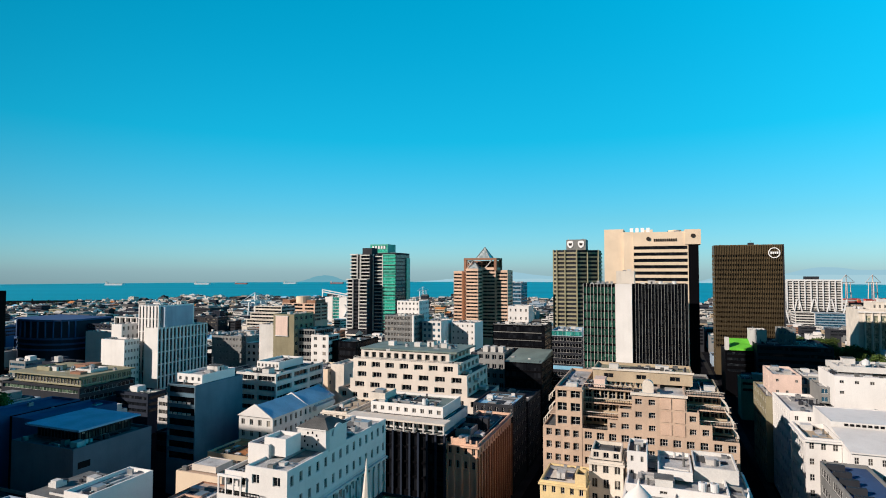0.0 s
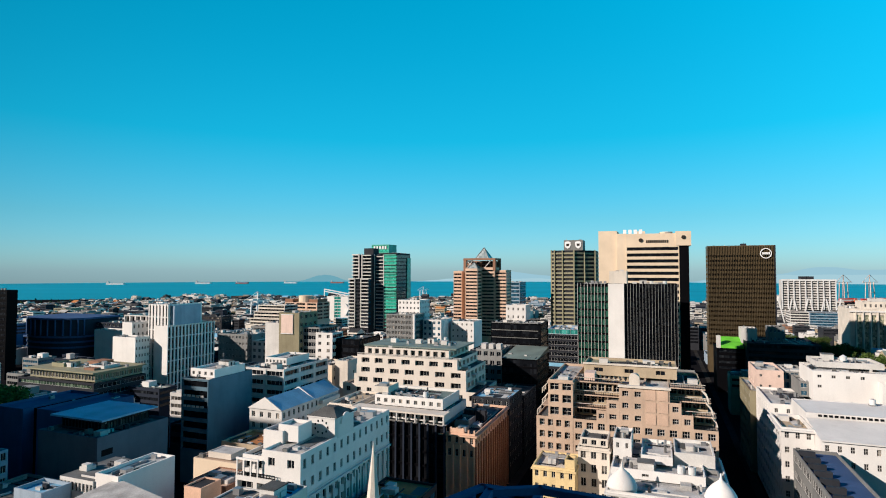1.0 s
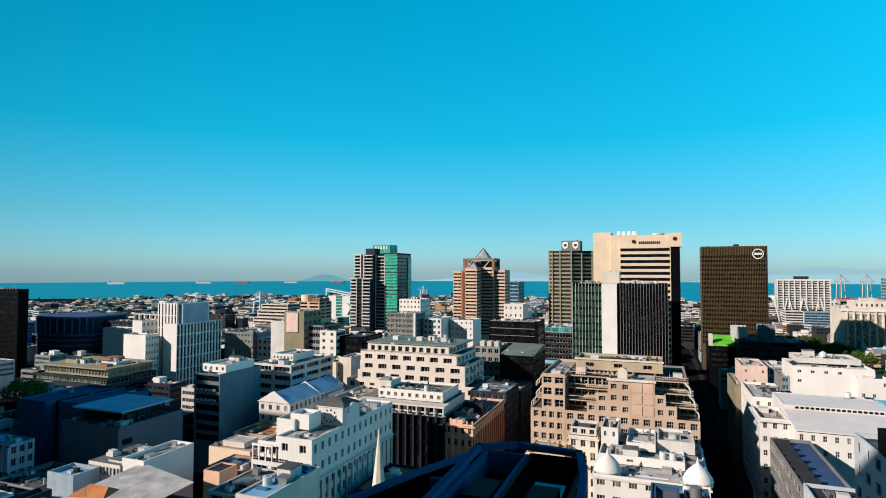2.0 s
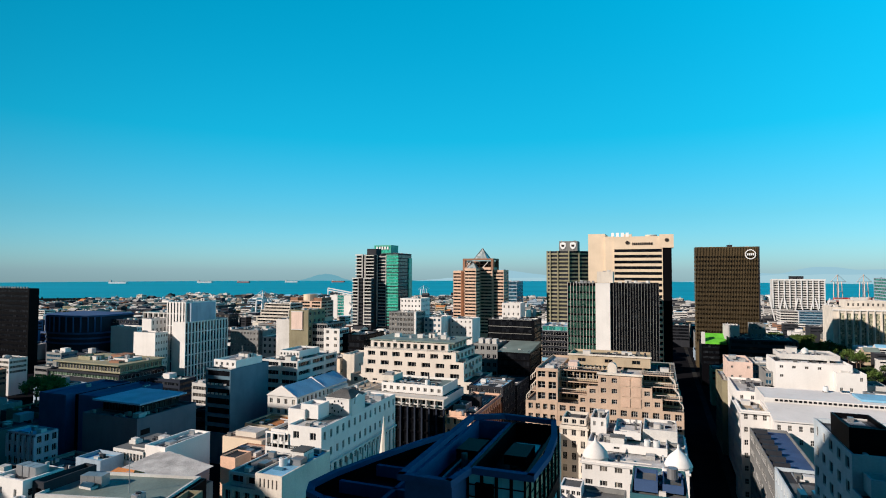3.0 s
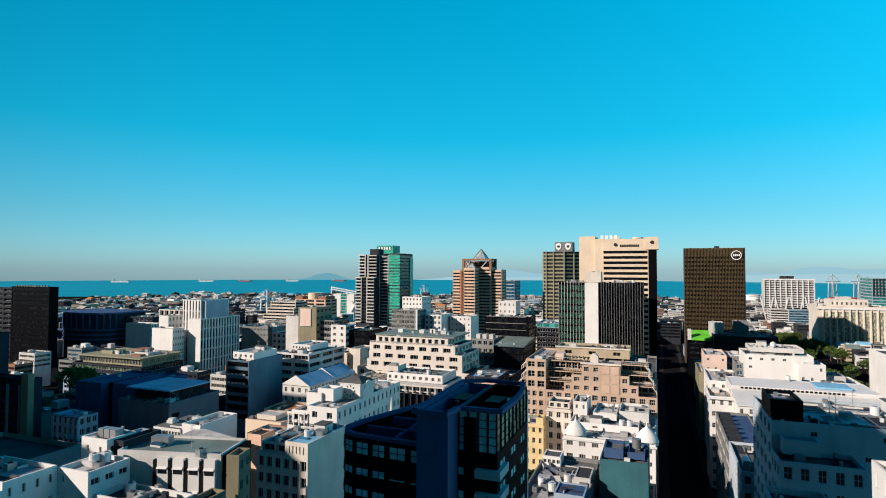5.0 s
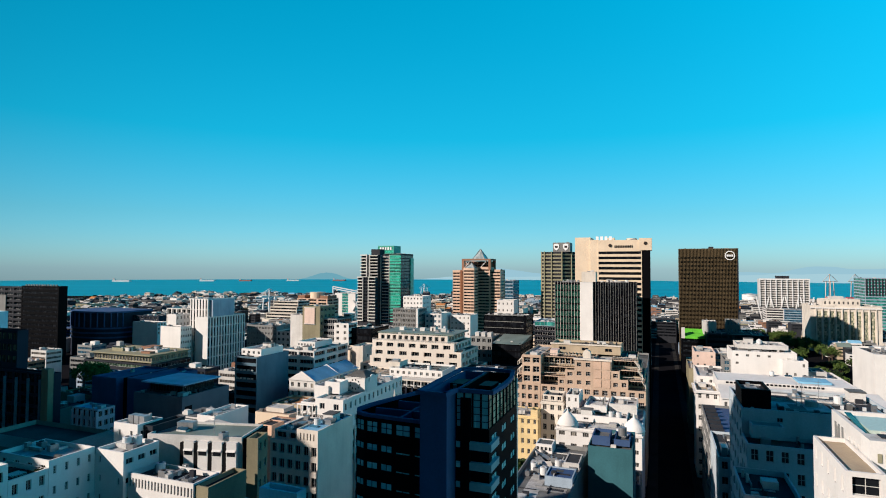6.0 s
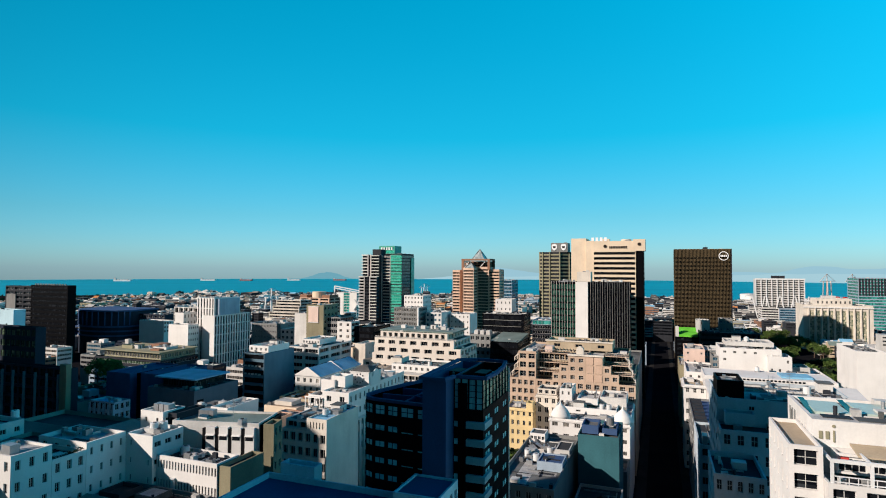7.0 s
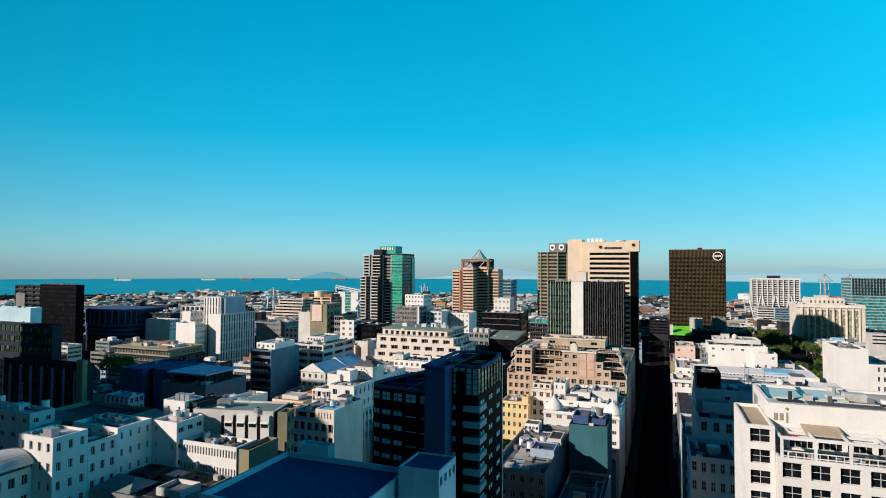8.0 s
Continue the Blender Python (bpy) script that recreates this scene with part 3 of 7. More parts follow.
# brown stepped tower with a glass peak
t = Building("stepped_tower", "brown stone stepped tower with a glass peak", -188, 521, low=(21, 21, 999))
def bays(rows, cols):
    return win(rows, 1, w=0.94, h=0.5, rec=0.5, base=4, top=1.5, pane=DARKWIN, fr=LIGHTBROWN, bars=cols)
t.block(-187.7, -179.1, 521, 545, 0, 85.5, LIGHTBROWN, front=bays(24, 2), left=bays(24, 5))
t.block(-179.05, -147, 527, 548, 0, 89.0, LIGHTBROWN, front=bays(25, 8), right=bays(25, 5))
t.block(-178.9, -149, 537, 547, 89.0, 95.5, REDBROWN, front=win(2, 6, w=0.8, h=0.6, pane=DARKWIN, fr=REDBROWN))
t.block(-172.2, -160, 512, 526.95, 0, 87.9, LIGHTBROWN, front=bays(25, 3), right=bays(25, 4), left=bays(25, 4))
t.block(-146.95, -136, 530, 550, 0, 86.4, LIGHTBROWN, front=bays(24, 3), right=bays(24, 4))
# open stone frame round the top terrace
for a in (-179.1, -148.6):
    t.bar("frame_pier", a, a + 2.6, 526.6, 529.4, 86, 96.2, REDBROWN)
t.bar("frame_pier", -148.6, -146, 545, 548, 86, 96.2, REDBROWN)
t.bar("frame_beam", -179.1, -146, 526.4, 529.6, 96.2, 98.2, REDBROWN)
t.bar("frame_beam", -148.8, -145.9, 529.65, 548, 96.2, 98.2, REDBROWN)
t.bar("frame_beam", -179.1, -176.4, 529.65, 548, 96.2, 98.2, REDBROWN)
for x0, x1 in ((-176, -170), (-170, -176), (-158, -151)):
    s = Shape()
    s.strut((x0 + 188, 7.5, 88.5), (x1 + 188, 7.5, 96.0), 0.35)
    part("brace", s, OFFWHITE, t.root)
# glass lantern on the projecting bay and a glass peak behind the beam
for x, y, z, w, h in ((22, 0, 87.9, 5.2, 6.0), (27.4, 16, 97.0, 7.5, 12.0)):
    s = Shape()
    for q in ((-w, -w, w, -w), (w, -w, w, w), (-w, w, -w, -w), (w, w, -w, w)):
        s.poly([(q[0], q[1], 0), (q[2], q[3], 0), (0, 0, h)])
    part("glass_peak", s, PEAKGLASS, t.root, "pale glass pyramid", Matrix.Translation((x, y, z)))
    for q in ((-w, -w), (w, -w), (w, w)):
        s = Shape()
        s.strut((*q, 0), (0, 0, h), 0.3)
        part("peak_rib", s, GREY, t.root, "", Matrix.Translation((x, y, z + 0.1)))
t = Building("office_block", "dark blue glass office block behind towers", -155, 600, low=(49, 33, 999))
t.block(-156, -139, 600, 630, 0, 73.3, BLUEGREY, front=win(18, 1, w=0.97, h=0.7, pane=BLUEGLASS, fr=DKFRAME, bars=9), right=win(18, 1, w=0.97, h=0.7, pane=BLUEGLASS, fr=DKFRAME, bars=12))

# green glass tower and its slender neighbour
t = Building("glass_tower", "green glass tower with a white rooftop sign", -302, 562, low=(36, 52, 999))
gs = win(26, 1, w=0.97, h=0.82, rec=0.2, top=1.5, pane=GREENGLASS, fr=DKFRAME, bars=14)
t.block(-302, -275, 562, 592, 0, 105.7, DKGREY, front=dict(gs, bars=8))
# right side away from the sun: shade put into a darker glass
t.block(-274.9, -259.6, 540, 575, 0, 105.0, DKGREY, front=dict(gs, bars=7), right=dict(gs, bars=14, pane=SHADEGLASS))
t.row("floor_band", 24, -274.8, -260.5, 539.5, 540.02, 24, 103.5, 1.1, SEAGREEN, along="z")
t.bar("reflecting_strip", -259.55, -258.9, 566, 575.2, 30, 100, GREENGLASS, "bright green glass edge strip")
t.block(-304, -282, 566, 586, 105.7, 115.6, SEAGREEN, front=win(2, 1, w=0.95, h=0.6, pane=GREENGLASS, fr=DKFRAME, bars=7), clutter=False)
t.row("letter_bar", 5, -301, -285, 565.4, 566, 110.5, 113.8, 2.0, LOGO)
t = Building("apartment_tower", "slender dark tower of stacked white balconies", -311, 534, low=(22, 27, 999))
bs = win(28, 1, w=0.92, h=0.6, rec=1.2, top=1, pane=DARKWIN, fr=DKFRAME, bars=5)
t.block(-309.6, -287, 534, 557, 0, 103.4, DKGREY, front=bs, left=dict(bs, bars=6))
t.block(-286.95, -275, 541, 560, 0, 102.8, DKGREY, front=dict(bs, bars=4, pane=BLUEGLASS))
t.block(-299.5, -288, 540, 553, 103.4, 110.4, DKGREY, clutter=False)
t.block(-310, -286.9, 527, 533.95, 0, 77, DKGREY, front=win(20, 1, w=0.92, h=0.6, rec=1.0, pane=DARKWIN, fr=DKFRAME, bars=6), left=win(20, 1, w=0.92, h=0.6, pane=DARKWIN, fr=DKFRAME, bars=3), right=win(20, 1, w=0.9, h=0.6, pane=BLUEGLASS, fr=DKFRAME, bars=3), clutter=False)
t.row("balcony_slab", 8, -310.4, -302.4, 532.4, 534, 76.5, 103.8, 1.3, OFFWHITE, along="z")
t.row("balcony_slab", 8, -297.6, -287.2, 532.8, 534, 76.5, 103.0, 1.1, OFFWHITE, along="z")
t.row("fin", 2, -302.4, -297.6, 532.6, 534, 77, 104.2, 1.1, OFFWHITE)
t.row("balcony_slab", 15, -310.6, -303.5, 525.6, 527, 25, 77.4, 1.3, OFFWHITE, along="z")
t.row("balcony_slab", 15, -296.4, -286.6, 525.9, 527, 25, 77.2, 1.1, OFFWHITE, along="z")
t.row("fin", 2, -303.5, -295.4, 526, 527, 25, 77.6, 0.8, OFFWHITE)
t.row("balcony_slab", 22, -284.5, -276, 539.9, 541, 22, 101.5, 0.9, OFFWHITE, along="z")
t.row("fin", 2, -286.9, -275, 539.8, 541, 22, 103.2, 0.7, OFFWHITE)

# ribbed white council slab on branching struts, and blocks before it
t = Building("civic_slab", "white ribbed office slab carried on branching struts", 172, 943, low=(30, 999, 999))
t.block(172, 240, 943, 962, 30, 73, OFFWHITE, front=win(12, 1, w=0.98, h=0.55, rec=0.4, pane=DARKWIN, fr=OFFWHITE, bars=40), roof=PALEROOF, parapet=1.5)
t.block(180, 232, 946, 960, 0, 30, DKGREY)
t.row("rib", 10, 172, 240, 941.4, 943, 30, 73.6, 1.4, STEEL)
t.bar("roof_beam", 171.6, 240.4, 941.2, 943, 71.4, 73.8, STEEL)
for i in range(4):
    for k in (-1, 1):
        s = Shape()
        s.strut((i * 20 + 4, -1.2, 4), (i * 20 + 4 + k * 9, -1.2, 46), 0.75)
        part("strut", s, STEEL, t.root)
t.row("plant_room", 2, 196, 214, 948, 956, 73, 78, 8.5, DKGREY)
t = Building("office_block", "pale gridded block beside a dark glass wing", 176, 900, low=(0, 999, 11))
t.block(174, 197, 900, 930, 0, 29, OFFWHITE, front=win(8, 1, w=0.94, h=0.6, pane=DARKWIN, bars=10), left=win(8, 1, w=0.94, h=0.6, pane=DARKWIN, bars=10))
t.block(197.05, 232, 898, 930, 0, 28.5, BLUEGREY, front=win(8, 1, w=0.97, h=0.7, pane=BLUEGLASS, fr=DKFRAME, bars=14))
t = Building("office_tower", "broad pale stone tower with tall window bays", 178, 651, low=(3, 999, 999))
sb = win(1, 9, w=0.62, h=0.93, rec=0.6, base=3, top=4.5, side=5, pane=CREAMGLASS, fr=PALE, bars=3, rails=13)
t.block(178.2, 242.5, 651, 690, -0.5, 49, PALE, front=sb, left=dict(sb, cols=5, side=3), roof=PALEROOF)
t.row("pier", 10, 182.7, 238, 649.9, 651.02, 0, 46, 1.0, PALE)
t.bar("cornice", 177.8, 242.9, 649.7, 651, 45.6, 47, WHITE)
t.block(192, 226, 660, 684, 48, 55.5, PALE, front=win(1, 8, w=0.4, h=0.4), roof=PALEROOF)
t.block(200, 212, 664, 676, 55.5, 58.5, OFFWHITE)
t = Building("glass_block", "teal glass office block with ribbon windows", 266, 786, low=(12, 999, 43))
t.block(266, 332, 786, 830, 0, 77.3, BLUEGREY, front=win(20, 1, w=0.98, h=0.66, pane=TEALGLASS, fr=DKFRAME, bars=26), left=win(20, 1, w=0.98, h=0.66, pane=TEALGLASS, fr=DKFRAME, bars=18))
t.row("louvre", 20, 267, 331, 785.3, 786.02, 55, 76.5, 1.4, DKGREY)

# black tower far on the left edge
t = Building("office_tower", "black-clad tower with a balconied grey flank", -562, 284, low=(5, 999, 999))
t.block(-523.8, -474, 282, 290, 0, 70.2, BLACK, front=win(17, 1, w=0.95, h=0.5, pane=CURTAIN, fr=BLACK, bars=14), right=None, roof=DARKROOF)
t.block(-562, -523.85, 283, 289.5, 0, 69, DKGREY, front=win(16, 3, w=0.85, h=0.5, rec=1.2, pane=DARKWIN, fr=FRAME), roof=DARKROOF)
t.bar("panel", -559, -546, 282.2, 282.95, 8, 61, GREY, "pale grey wall panel")
t.row("parapet_post", 12, -520, -478, 283, 284, 70, 71.6, 1.5, GREY)


# ---- middle distance ----
# stepped cream apartment block
t = Building("apartment_block", "cream stepped apartment block with wide dark windows", -141, 232, low=(27, 27, 999))
def cw(cols, side=1.0, h=0.5):
    return win(1, cols, w=0.6, h=h, rec=1.2, pane=DARKWIN, fr=FRAME, bars=3, side=side)
t.block(-140.7, -71.6, 231.5, 262, 0, 31.1, ECRU, front=win(6, 12, w=0.45, h=0.45, rec=0.8, pane=DARKWIN), right=win(6, 5, w=0.5, h=0.45, rec=0.8, pane=DARKWIN))
t.block(-134.5, -77.3, 231.6, 262, 31.1, 35.8, ECRU, front=cw(7), right=cw(5))
t.block(-133.2, -77.4, 231.6, 262, 35.8, 40.4, ECRU, front=cw(7), right=cw(5))
t.block(-132.9, -81.5, 231.6, 262, 40.4, 45, ECRU, front=cw(7), right=cw(5))
t.block(-129.3, -85.8, 232.4, 261, 45, 48.9, ECRU, front=cw(11, h=0.66), right=cw(5))
t.railing(-132.8, 231.7, -82, 231.7, 45, 1.0, OFFWHITE, step=1.2)
t.bar("roof_slab", -131, -83, 234.6, 262, 48.9, 49.6, GREENROOF, "grey-green overhanging roof")
t.row("chimney", 3, -122, -92, 246, 249, 49.6, 51.6, 3.0, OFFWHITE)
for i in range(4):
    t.bar("balcony", -84 + i * 2.6, -80.8 + i * 2.6, 233 + i * 4, 237 + i * 4, 44 - i * 4, 45.2 - i * 4, PALE)

# black glass block with pale floor lines and a white roof house
t = Building("office_block", "black glass office block with thin pale floor lines", -92, 323, low=(37, 25, 999))
t.block(-92, -61.3, 323, 346, 0, 54.4, BLACK, front=win(13, 1, w=0.97, h=0.85, rec=0.3, pane=CURTAIN, fr=DKFRAME, bars=16), right=win(13, 1, w=0.97, h=0.85, rec=0.3, pane=CURTAIN, fr=DKFRAME, bars=12), roof=PALEROOF)
t.row("floor_line", 13, -91.5, -63, 322.5, 323.03, 1, 54.4, 0.35, GREY, along="z")
t.block(-86.5, -73.8, 338, 352, 54.4, 64.1, WHITE, front=win(2, 4, w=0.3, h=0.35), roof=PALEROOF)
t = Building("office_block", "low office block with a teal glass parapet", -72, 400, low=(4, 16, 999))
t.block(-71.5, -50, 400, 432, 0, 40, DKGREY, front=win(10, 1, w=0.96, h=0.6, pane=CURTAIN, bars=10), right=win(10, 1, w=0.96, h=0.6, pane=CURTAIN, bars=12))
t.block(-71.5, -50, 400.2, 431, 40, 43.8, BLUEGREY, front=win(1, 1, w=0.98, h=0.85, pane=TEALGLASS, bars=8), roof=BLUEROOF)
t.bar("base_band", -71.5, -50, 399.6, 400, 17, 19.5, BLUEROOF)
t = Building("office_block", "black glass block with a sloping green-grey roof", -72, 273, low=(28, 0, 999))
t.block(-71.7, -53.5, 273, 305, 0, 40.7, BLACK, front=win(10, 1, w=0.96, h=0.8, pane=CURTAIN, fr=DKFRAME, bars=8), right=win(10, 1, w=0.96, h=0.8, pane=CURTAIN, fr=DKFRAME, bars=14), parapet=0)
s = Shape()
s.poly([(0, -0.4, 0), (18.4, -0.4, 0), (18.4, 32, 2.6), (0, 32, 2.6)])
s.poly([(18.4, -0.4, -0.2), (18.4, 32, -0.2), (18.4, 32, 2.6), (18.4, -0.4, 0)])
part("sloping_roof", s, GREENROOF, t.root, "", Matrix.Translation((0, 0, 40.75)))
t = Building("office_block", "grey concrete block with square deep windows", -90, 285, low=(25, 25, 999))
t.block(-89.5, -75, 285, 306, 0, 43.2, GREY, front=win(9, 4, w=0.6, h=0.5, rec=0.6, pane=DARKWIN), right=win(9, 6, w=0.6, h=0.5, rec=0.6, pane=DARKWIN))
t.row("roof_box", 3, -88, -77, 290, 295, 42.5, 45.4, 2.6, OFFWHITE)
t = Building("office_block", "white block with rows of small square windows", -203, 425, low=(27, 44, 999))
t.block(-203, -183, 425, 446, 0, 61, WHITE, front=win(14, 6, w=0.4, h=0.42, pane=DARKWIN), right=win(14, 6, w=0.4, h=0.42, pane=DARKWIN))
t = Building("office_block", "pale grey block with a fine window grid", -204, 404, low=(28, 30, 999))
t.block(-203.7, -178.7, 404, 424.9, 0, 50.5, GREY, front=win(12, 10, w=0.7, h=0.6, pane=WINDOW), right=win(12, 8, w=0.7, h=0.55, pane=DARKWIN), roof=PALEROOF)
t.bar("corner_pier", -180, -178.4, 403.5, 405, 0, 51, WHITE)
t.block(-176, -160, 415, 440, 0, 46, WHITE, front=win(10, 4, w=0.5, h=0.5, pane=BLUEGLASS), roof=PALEROOF)
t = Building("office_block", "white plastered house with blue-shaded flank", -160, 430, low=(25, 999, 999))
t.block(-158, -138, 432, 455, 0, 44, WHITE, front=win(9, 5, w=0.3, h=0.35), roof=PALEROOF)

# brown stone building with stepped terraces along the street
t = Building("stone_building", "pinkish brown stone building with stepped roof terraces", -34, 176, low=(27, 30, 999))
def bw(rows, cols, w=0.6, h=0.56, bars=3, **k):
    return win(rows, cols, w=w, h=h, rec=0.7, pane=DARKWIN, fr=FRAME, bars=bars, rails=1, **k)
t.block(-34.3, -22.42, 176.8, 216, 0, 37.6, BROWN, front=bw(10, 4, side=0.5), left=bw(10, 11), parapet=0.5, clutter=False)
t.block(-22.4, 20.2, 176.9, 216, 0, 37.6, BROWN, front=bw(10, 12), right=bw(10, 11), parapet=0.5, clutter=False)
t.block(-30.4, -22.4, 177.1, 212, 37.6, 49.7, BROWN, front=bw(3, 2, w=0.7, h=0.62, bars=2), left=bw(3, 8), roof=PALEROOF, cornice=0.35)
# flush centre with stepped shoulders and framed blank panels
t.block(-8, -0.62, 176.95, 212, 37.6, 48.8, BROWN, front=bw(3, 2, w=0.5, h=0.45), roof=PALEROOF, clutter=False)
t.block(-0.6, 6.8, 176.95, 212, 37.6, 48.8, BROWN, roof=PALEROOF, clutter=False)
for z in (37.9, 41.6, 45.3):
    t.row("panel", 2, -0.1, 6.4, 176.75, 176.96, z, z + 3.1, 2.9, PEACH)
t.bar("cornice", -8.4, 7.2, 176.4, 177.6, 48.8, 49.5, PALE)
for a0, a1, z in ((-11.9, -8.02, 44.4), (-15, -11.92, 40.9), (6.82, 10.1, 45.0), (10.12, 13.4, 41.6)):
    t.block(a0, a1, 176.95, 182.9, 37.6, z, BROWN, front=bw(round((z - 37.6) / 3.5), 1, w=0.55, h=0.45), parapet=0.5, clutter=False)
# recessed terrace floors
t.block(-22.38, -8.02, 183, 212, 37.6, 48.9, TAN, front=bw(3, 6, w=0.82, h=0.62, bars=2), roof=PALEROOF)
t.block(6.82, 19.4, 183, 212, 37.6, 41.4, TAN, front=bw(1, 5, w=0.85, h=0.65, bars=2), right=bw(1, 9), parapet=0.4, clutter=False)
t.block(6.82, 18.0, 185, 212, 41.4, 45.2, TAN, front=bw(1, 5, w=0.85, h=0.65, bars=2), right=bw(1, 9), parapet=0.4, clutter=False)
t.block(6.82, 16.6, 187, 212, 45.2, 48.7, TAN, front=bw(1, 4, w=0.85, h=0.65, bars=2), right=bw(1, 9), roof=ROOF)
for a0, a1, b0, z in ((-22.3, -11.9, 178.6, 41.1), (-22.3, -8.1, 180.4, 44.9), (-22.3, -8.1, 181.8, 48.9), (10.2, 19.9, 178.4, 41.3), (7, 18.6, 180.6, 45.1), (7, 17.2, 182.6, 48.7)):
    t.bar("terrace_slab", a0, a1, b0, 186.8 if a0 > 0 else 182.95, z - 0.35, z, BROWN)
    t.railing(a0, b0 + 0.1, a1, b0 + 0.1, z, 1.2, step=0.7)
    t.bar("terrace_rail", a0, a1, b0 - 0.1, b0 + 0.12, z + 1.2, z + 1.34, PALE)
t.railing(-15, 177.1, -22.3, 177.1, 37.6, 1.1, step=0.7)
t.railing(13.4, 177.1, 20.0, 177.1, 37.6, 1.1, step=0.7)
# sloping pergola bars at the outer ends
for a0, a1, z0, z1 in ((-34.1, -32.4, 37.8, 41.4), (-32.4, -30.5, 41.4, 45.0), (-32.4, -30.5, 45.0, 48.6), (20.0, 18.4, 37.8, 41.6), (18.8, 17.0, 41.6, 45.4), (17.6, 15.8, 45.4, 49.2)):
    for b in (177.4, 180.4, 183.4):
        s = Shape()
        x0, y0 = t.loc(a0, b)
        s.strut((x0, y0, z0), (x0, y0, z0 + 1.6), 0.11)
        s.strut((x0, y0, z0 + 1.6), (t.loc(a1, b)[0], y0, z1), 0.11)
        part("pergola_bar", s, PALE, t.root)
for z in (41.2, 45.0):
    t.bar("terrace_slab", -32.6 + (z - 41) * 0.4, -30.45, 177.4, 212, z - 0.3, z, BROWN)
t.block(-21, 9.4, 195, 210, 48.9, 53.0, TAN, front=win(1, 3, w=0.3, h=0.35, pane=DARKWIN, fr=TAN), roof=SANDGREY)
s = Shape()
for i in range(9):
    s.poly([(i * 1.5, 0, 0), (i * 1.5 + 1.5, 0, 0), (i * 1.5 + 0.75, 0, 1.3)])
    s.poly([(i * 1.5 + 0.75, 0, 1.3), (i * 1.5 + 1.5, 0, 0), (i * 1.5 + 1.5, 3, 0), (i * 1.5 + 0.75, 3, 1.3)])
    s.poly([(i * 1.5, 0, 0), (i * 1.5 + 0.75, 0, 1.3), (i * 1.5 + 0.75, 3, 1.3), (i * 1.5, 3, 0)])
part("saw_tooth_roof", s, TAN, t.root, "saw-toothed tan roof lights", Matrix.Translation((17, 10, 48.9)))
t.bar("roof_screen", -19.6, -16.2, 184, 190, 48.9, 51.4, PINK)
t.bar("roof_edge", -21.4, 9.8, 194.6, 195, 52.6, 53.2, PALE)
s = Shape()
s.box(-1.6, 0, 0, 1.6, 2.5, 2.6)
s.prism([(-1.6, -0.02), (1.6, -0.02), (1.6, 2.5), (-1.6, 2.5)], 2.6, 2.8)
for i in range(8):
    p, q = math.pi * i / 8, math.pi * (i + 1) / 8
    s.poly([(1.6 * math.cos(p), 0, 2.7 + 1.6 * math.sin(p)), (1.6 * math.cos(p), 2.5, 2.7 + 1.6 * math.sin(p)), (1.6 * math.cos(q), 2.5, 2.7 + 1.6 * math.sin(q)), (1.6 * math.cos(q), 0, 2.7 + 1.6 * math.sin(q))])
    s.poly([(0, 0, 2.7), (1.6 * math.cos(p), 0, 2.7 + 1.6 * math.sin(p)), (1.6 * math.cos(q), 0, 2.7 + 1.6 * math.sin(q))])
part("dormer", s, PALE, t.root, "pale arched dormer", Matrix.Translation((-3.6 + 34, 182 - 176, 48.0)))

# white terrace building over a black glass front
t = Building("office_block", "black glass block with a white columned roof terrace", -101, 170, low=(14, 19, 999))
t.block(-100.8, -64, 170, 200, 0, 32.6, BLACK, front=win(7, 12, w=0.82, h=0.86, rec=0.5, pane=CURTAIN, fr=DKFRAME, bars=2), right=win(7, 8, w=0.8, h=0.8, pane=CURTAIN, fr=DKFRAME), roof=PALEROOF)
# navy piers: the shade over this front is put into their colour
t.row("pier", 13, -100.8, -64, 169.4, 170.03, 0, 33, 0.6, NAVY)
t.block(-98, -66, 174, 198, 32.6, 36, OFFWHITE, front=win(1, 10, w=0.7, h=0.75, rec=0.5, pane=DARKWIN))
t.bar("terrace_roof", -100.5, -64.5, 170.2, 176, 35.7, 36.3, PALE)
t.row("column", 11, -100.3, -64.7, 170.4, 171, 32.8, 35.7, 0.5, OFFWHITE)
t.block(-95, -68, 178, 196, 36, 39.7, WHITE, front=win(1, 9, w=0.45, h=0.4), roof=GREENROOF)
t.block(-97, -91, 181, 190, 39.7, 42, PALE, roof=TAN)
t = Building("house", "small pale ornate house with a tan roof", -112, 172, low=(33, 999, 999))
t.block(-111, -101.2, 172, 195, 0, 36.5, PALE, front=win(8, 4, w=0.45, h=0.5), roof=TAN, cornice=0.5)

# salmon corner building and its neighbours along the side street
t = Building("corner_building", "salmon plastered corner building with dark pilasters", -67, 171, low=(22, 22, 999))
t.block(-66.9, -53.8, 171, 214, 0, 30.8, ORANGE, front=win(7, 5, w=0.42, h=0.55, rec=0.5, pane=DARKWIN), right=win(7, 14, w=0.45, h=0.6, rec=0.5, pane=DARKWIN), cornice=0.8, roof=DARKROOF)
t.row("pilaster", 15, -53.85, -53.3, 171, 214, 0, 27, 0.7, REDBROWN, along="b")
t.row("pilaster", 6, -66.9, -53.8, 170.5, 171.03, 0, 27, 0.7, ORANGE)
for i in range(7):
    t.bar("parapet_urn", -66.6 + i * 2.05, -66.1 + i * 2.05, 170.9, 171.4, 30.8, 32.0 + 0.5 * (i in (2, 3, 4)), ORANGE)
t.bar("parapet_crest", -63, -57.6, 170.95, 171.5, 30.8, 32.2, ORANGE)
t.block(-65, -59, 180, 188, 30, 32.6, GREY, roof=DARKROOF)
t.row("tank", 4, -64, -56, 190, 192.5, 30, 34, 1.7, DKGREY)
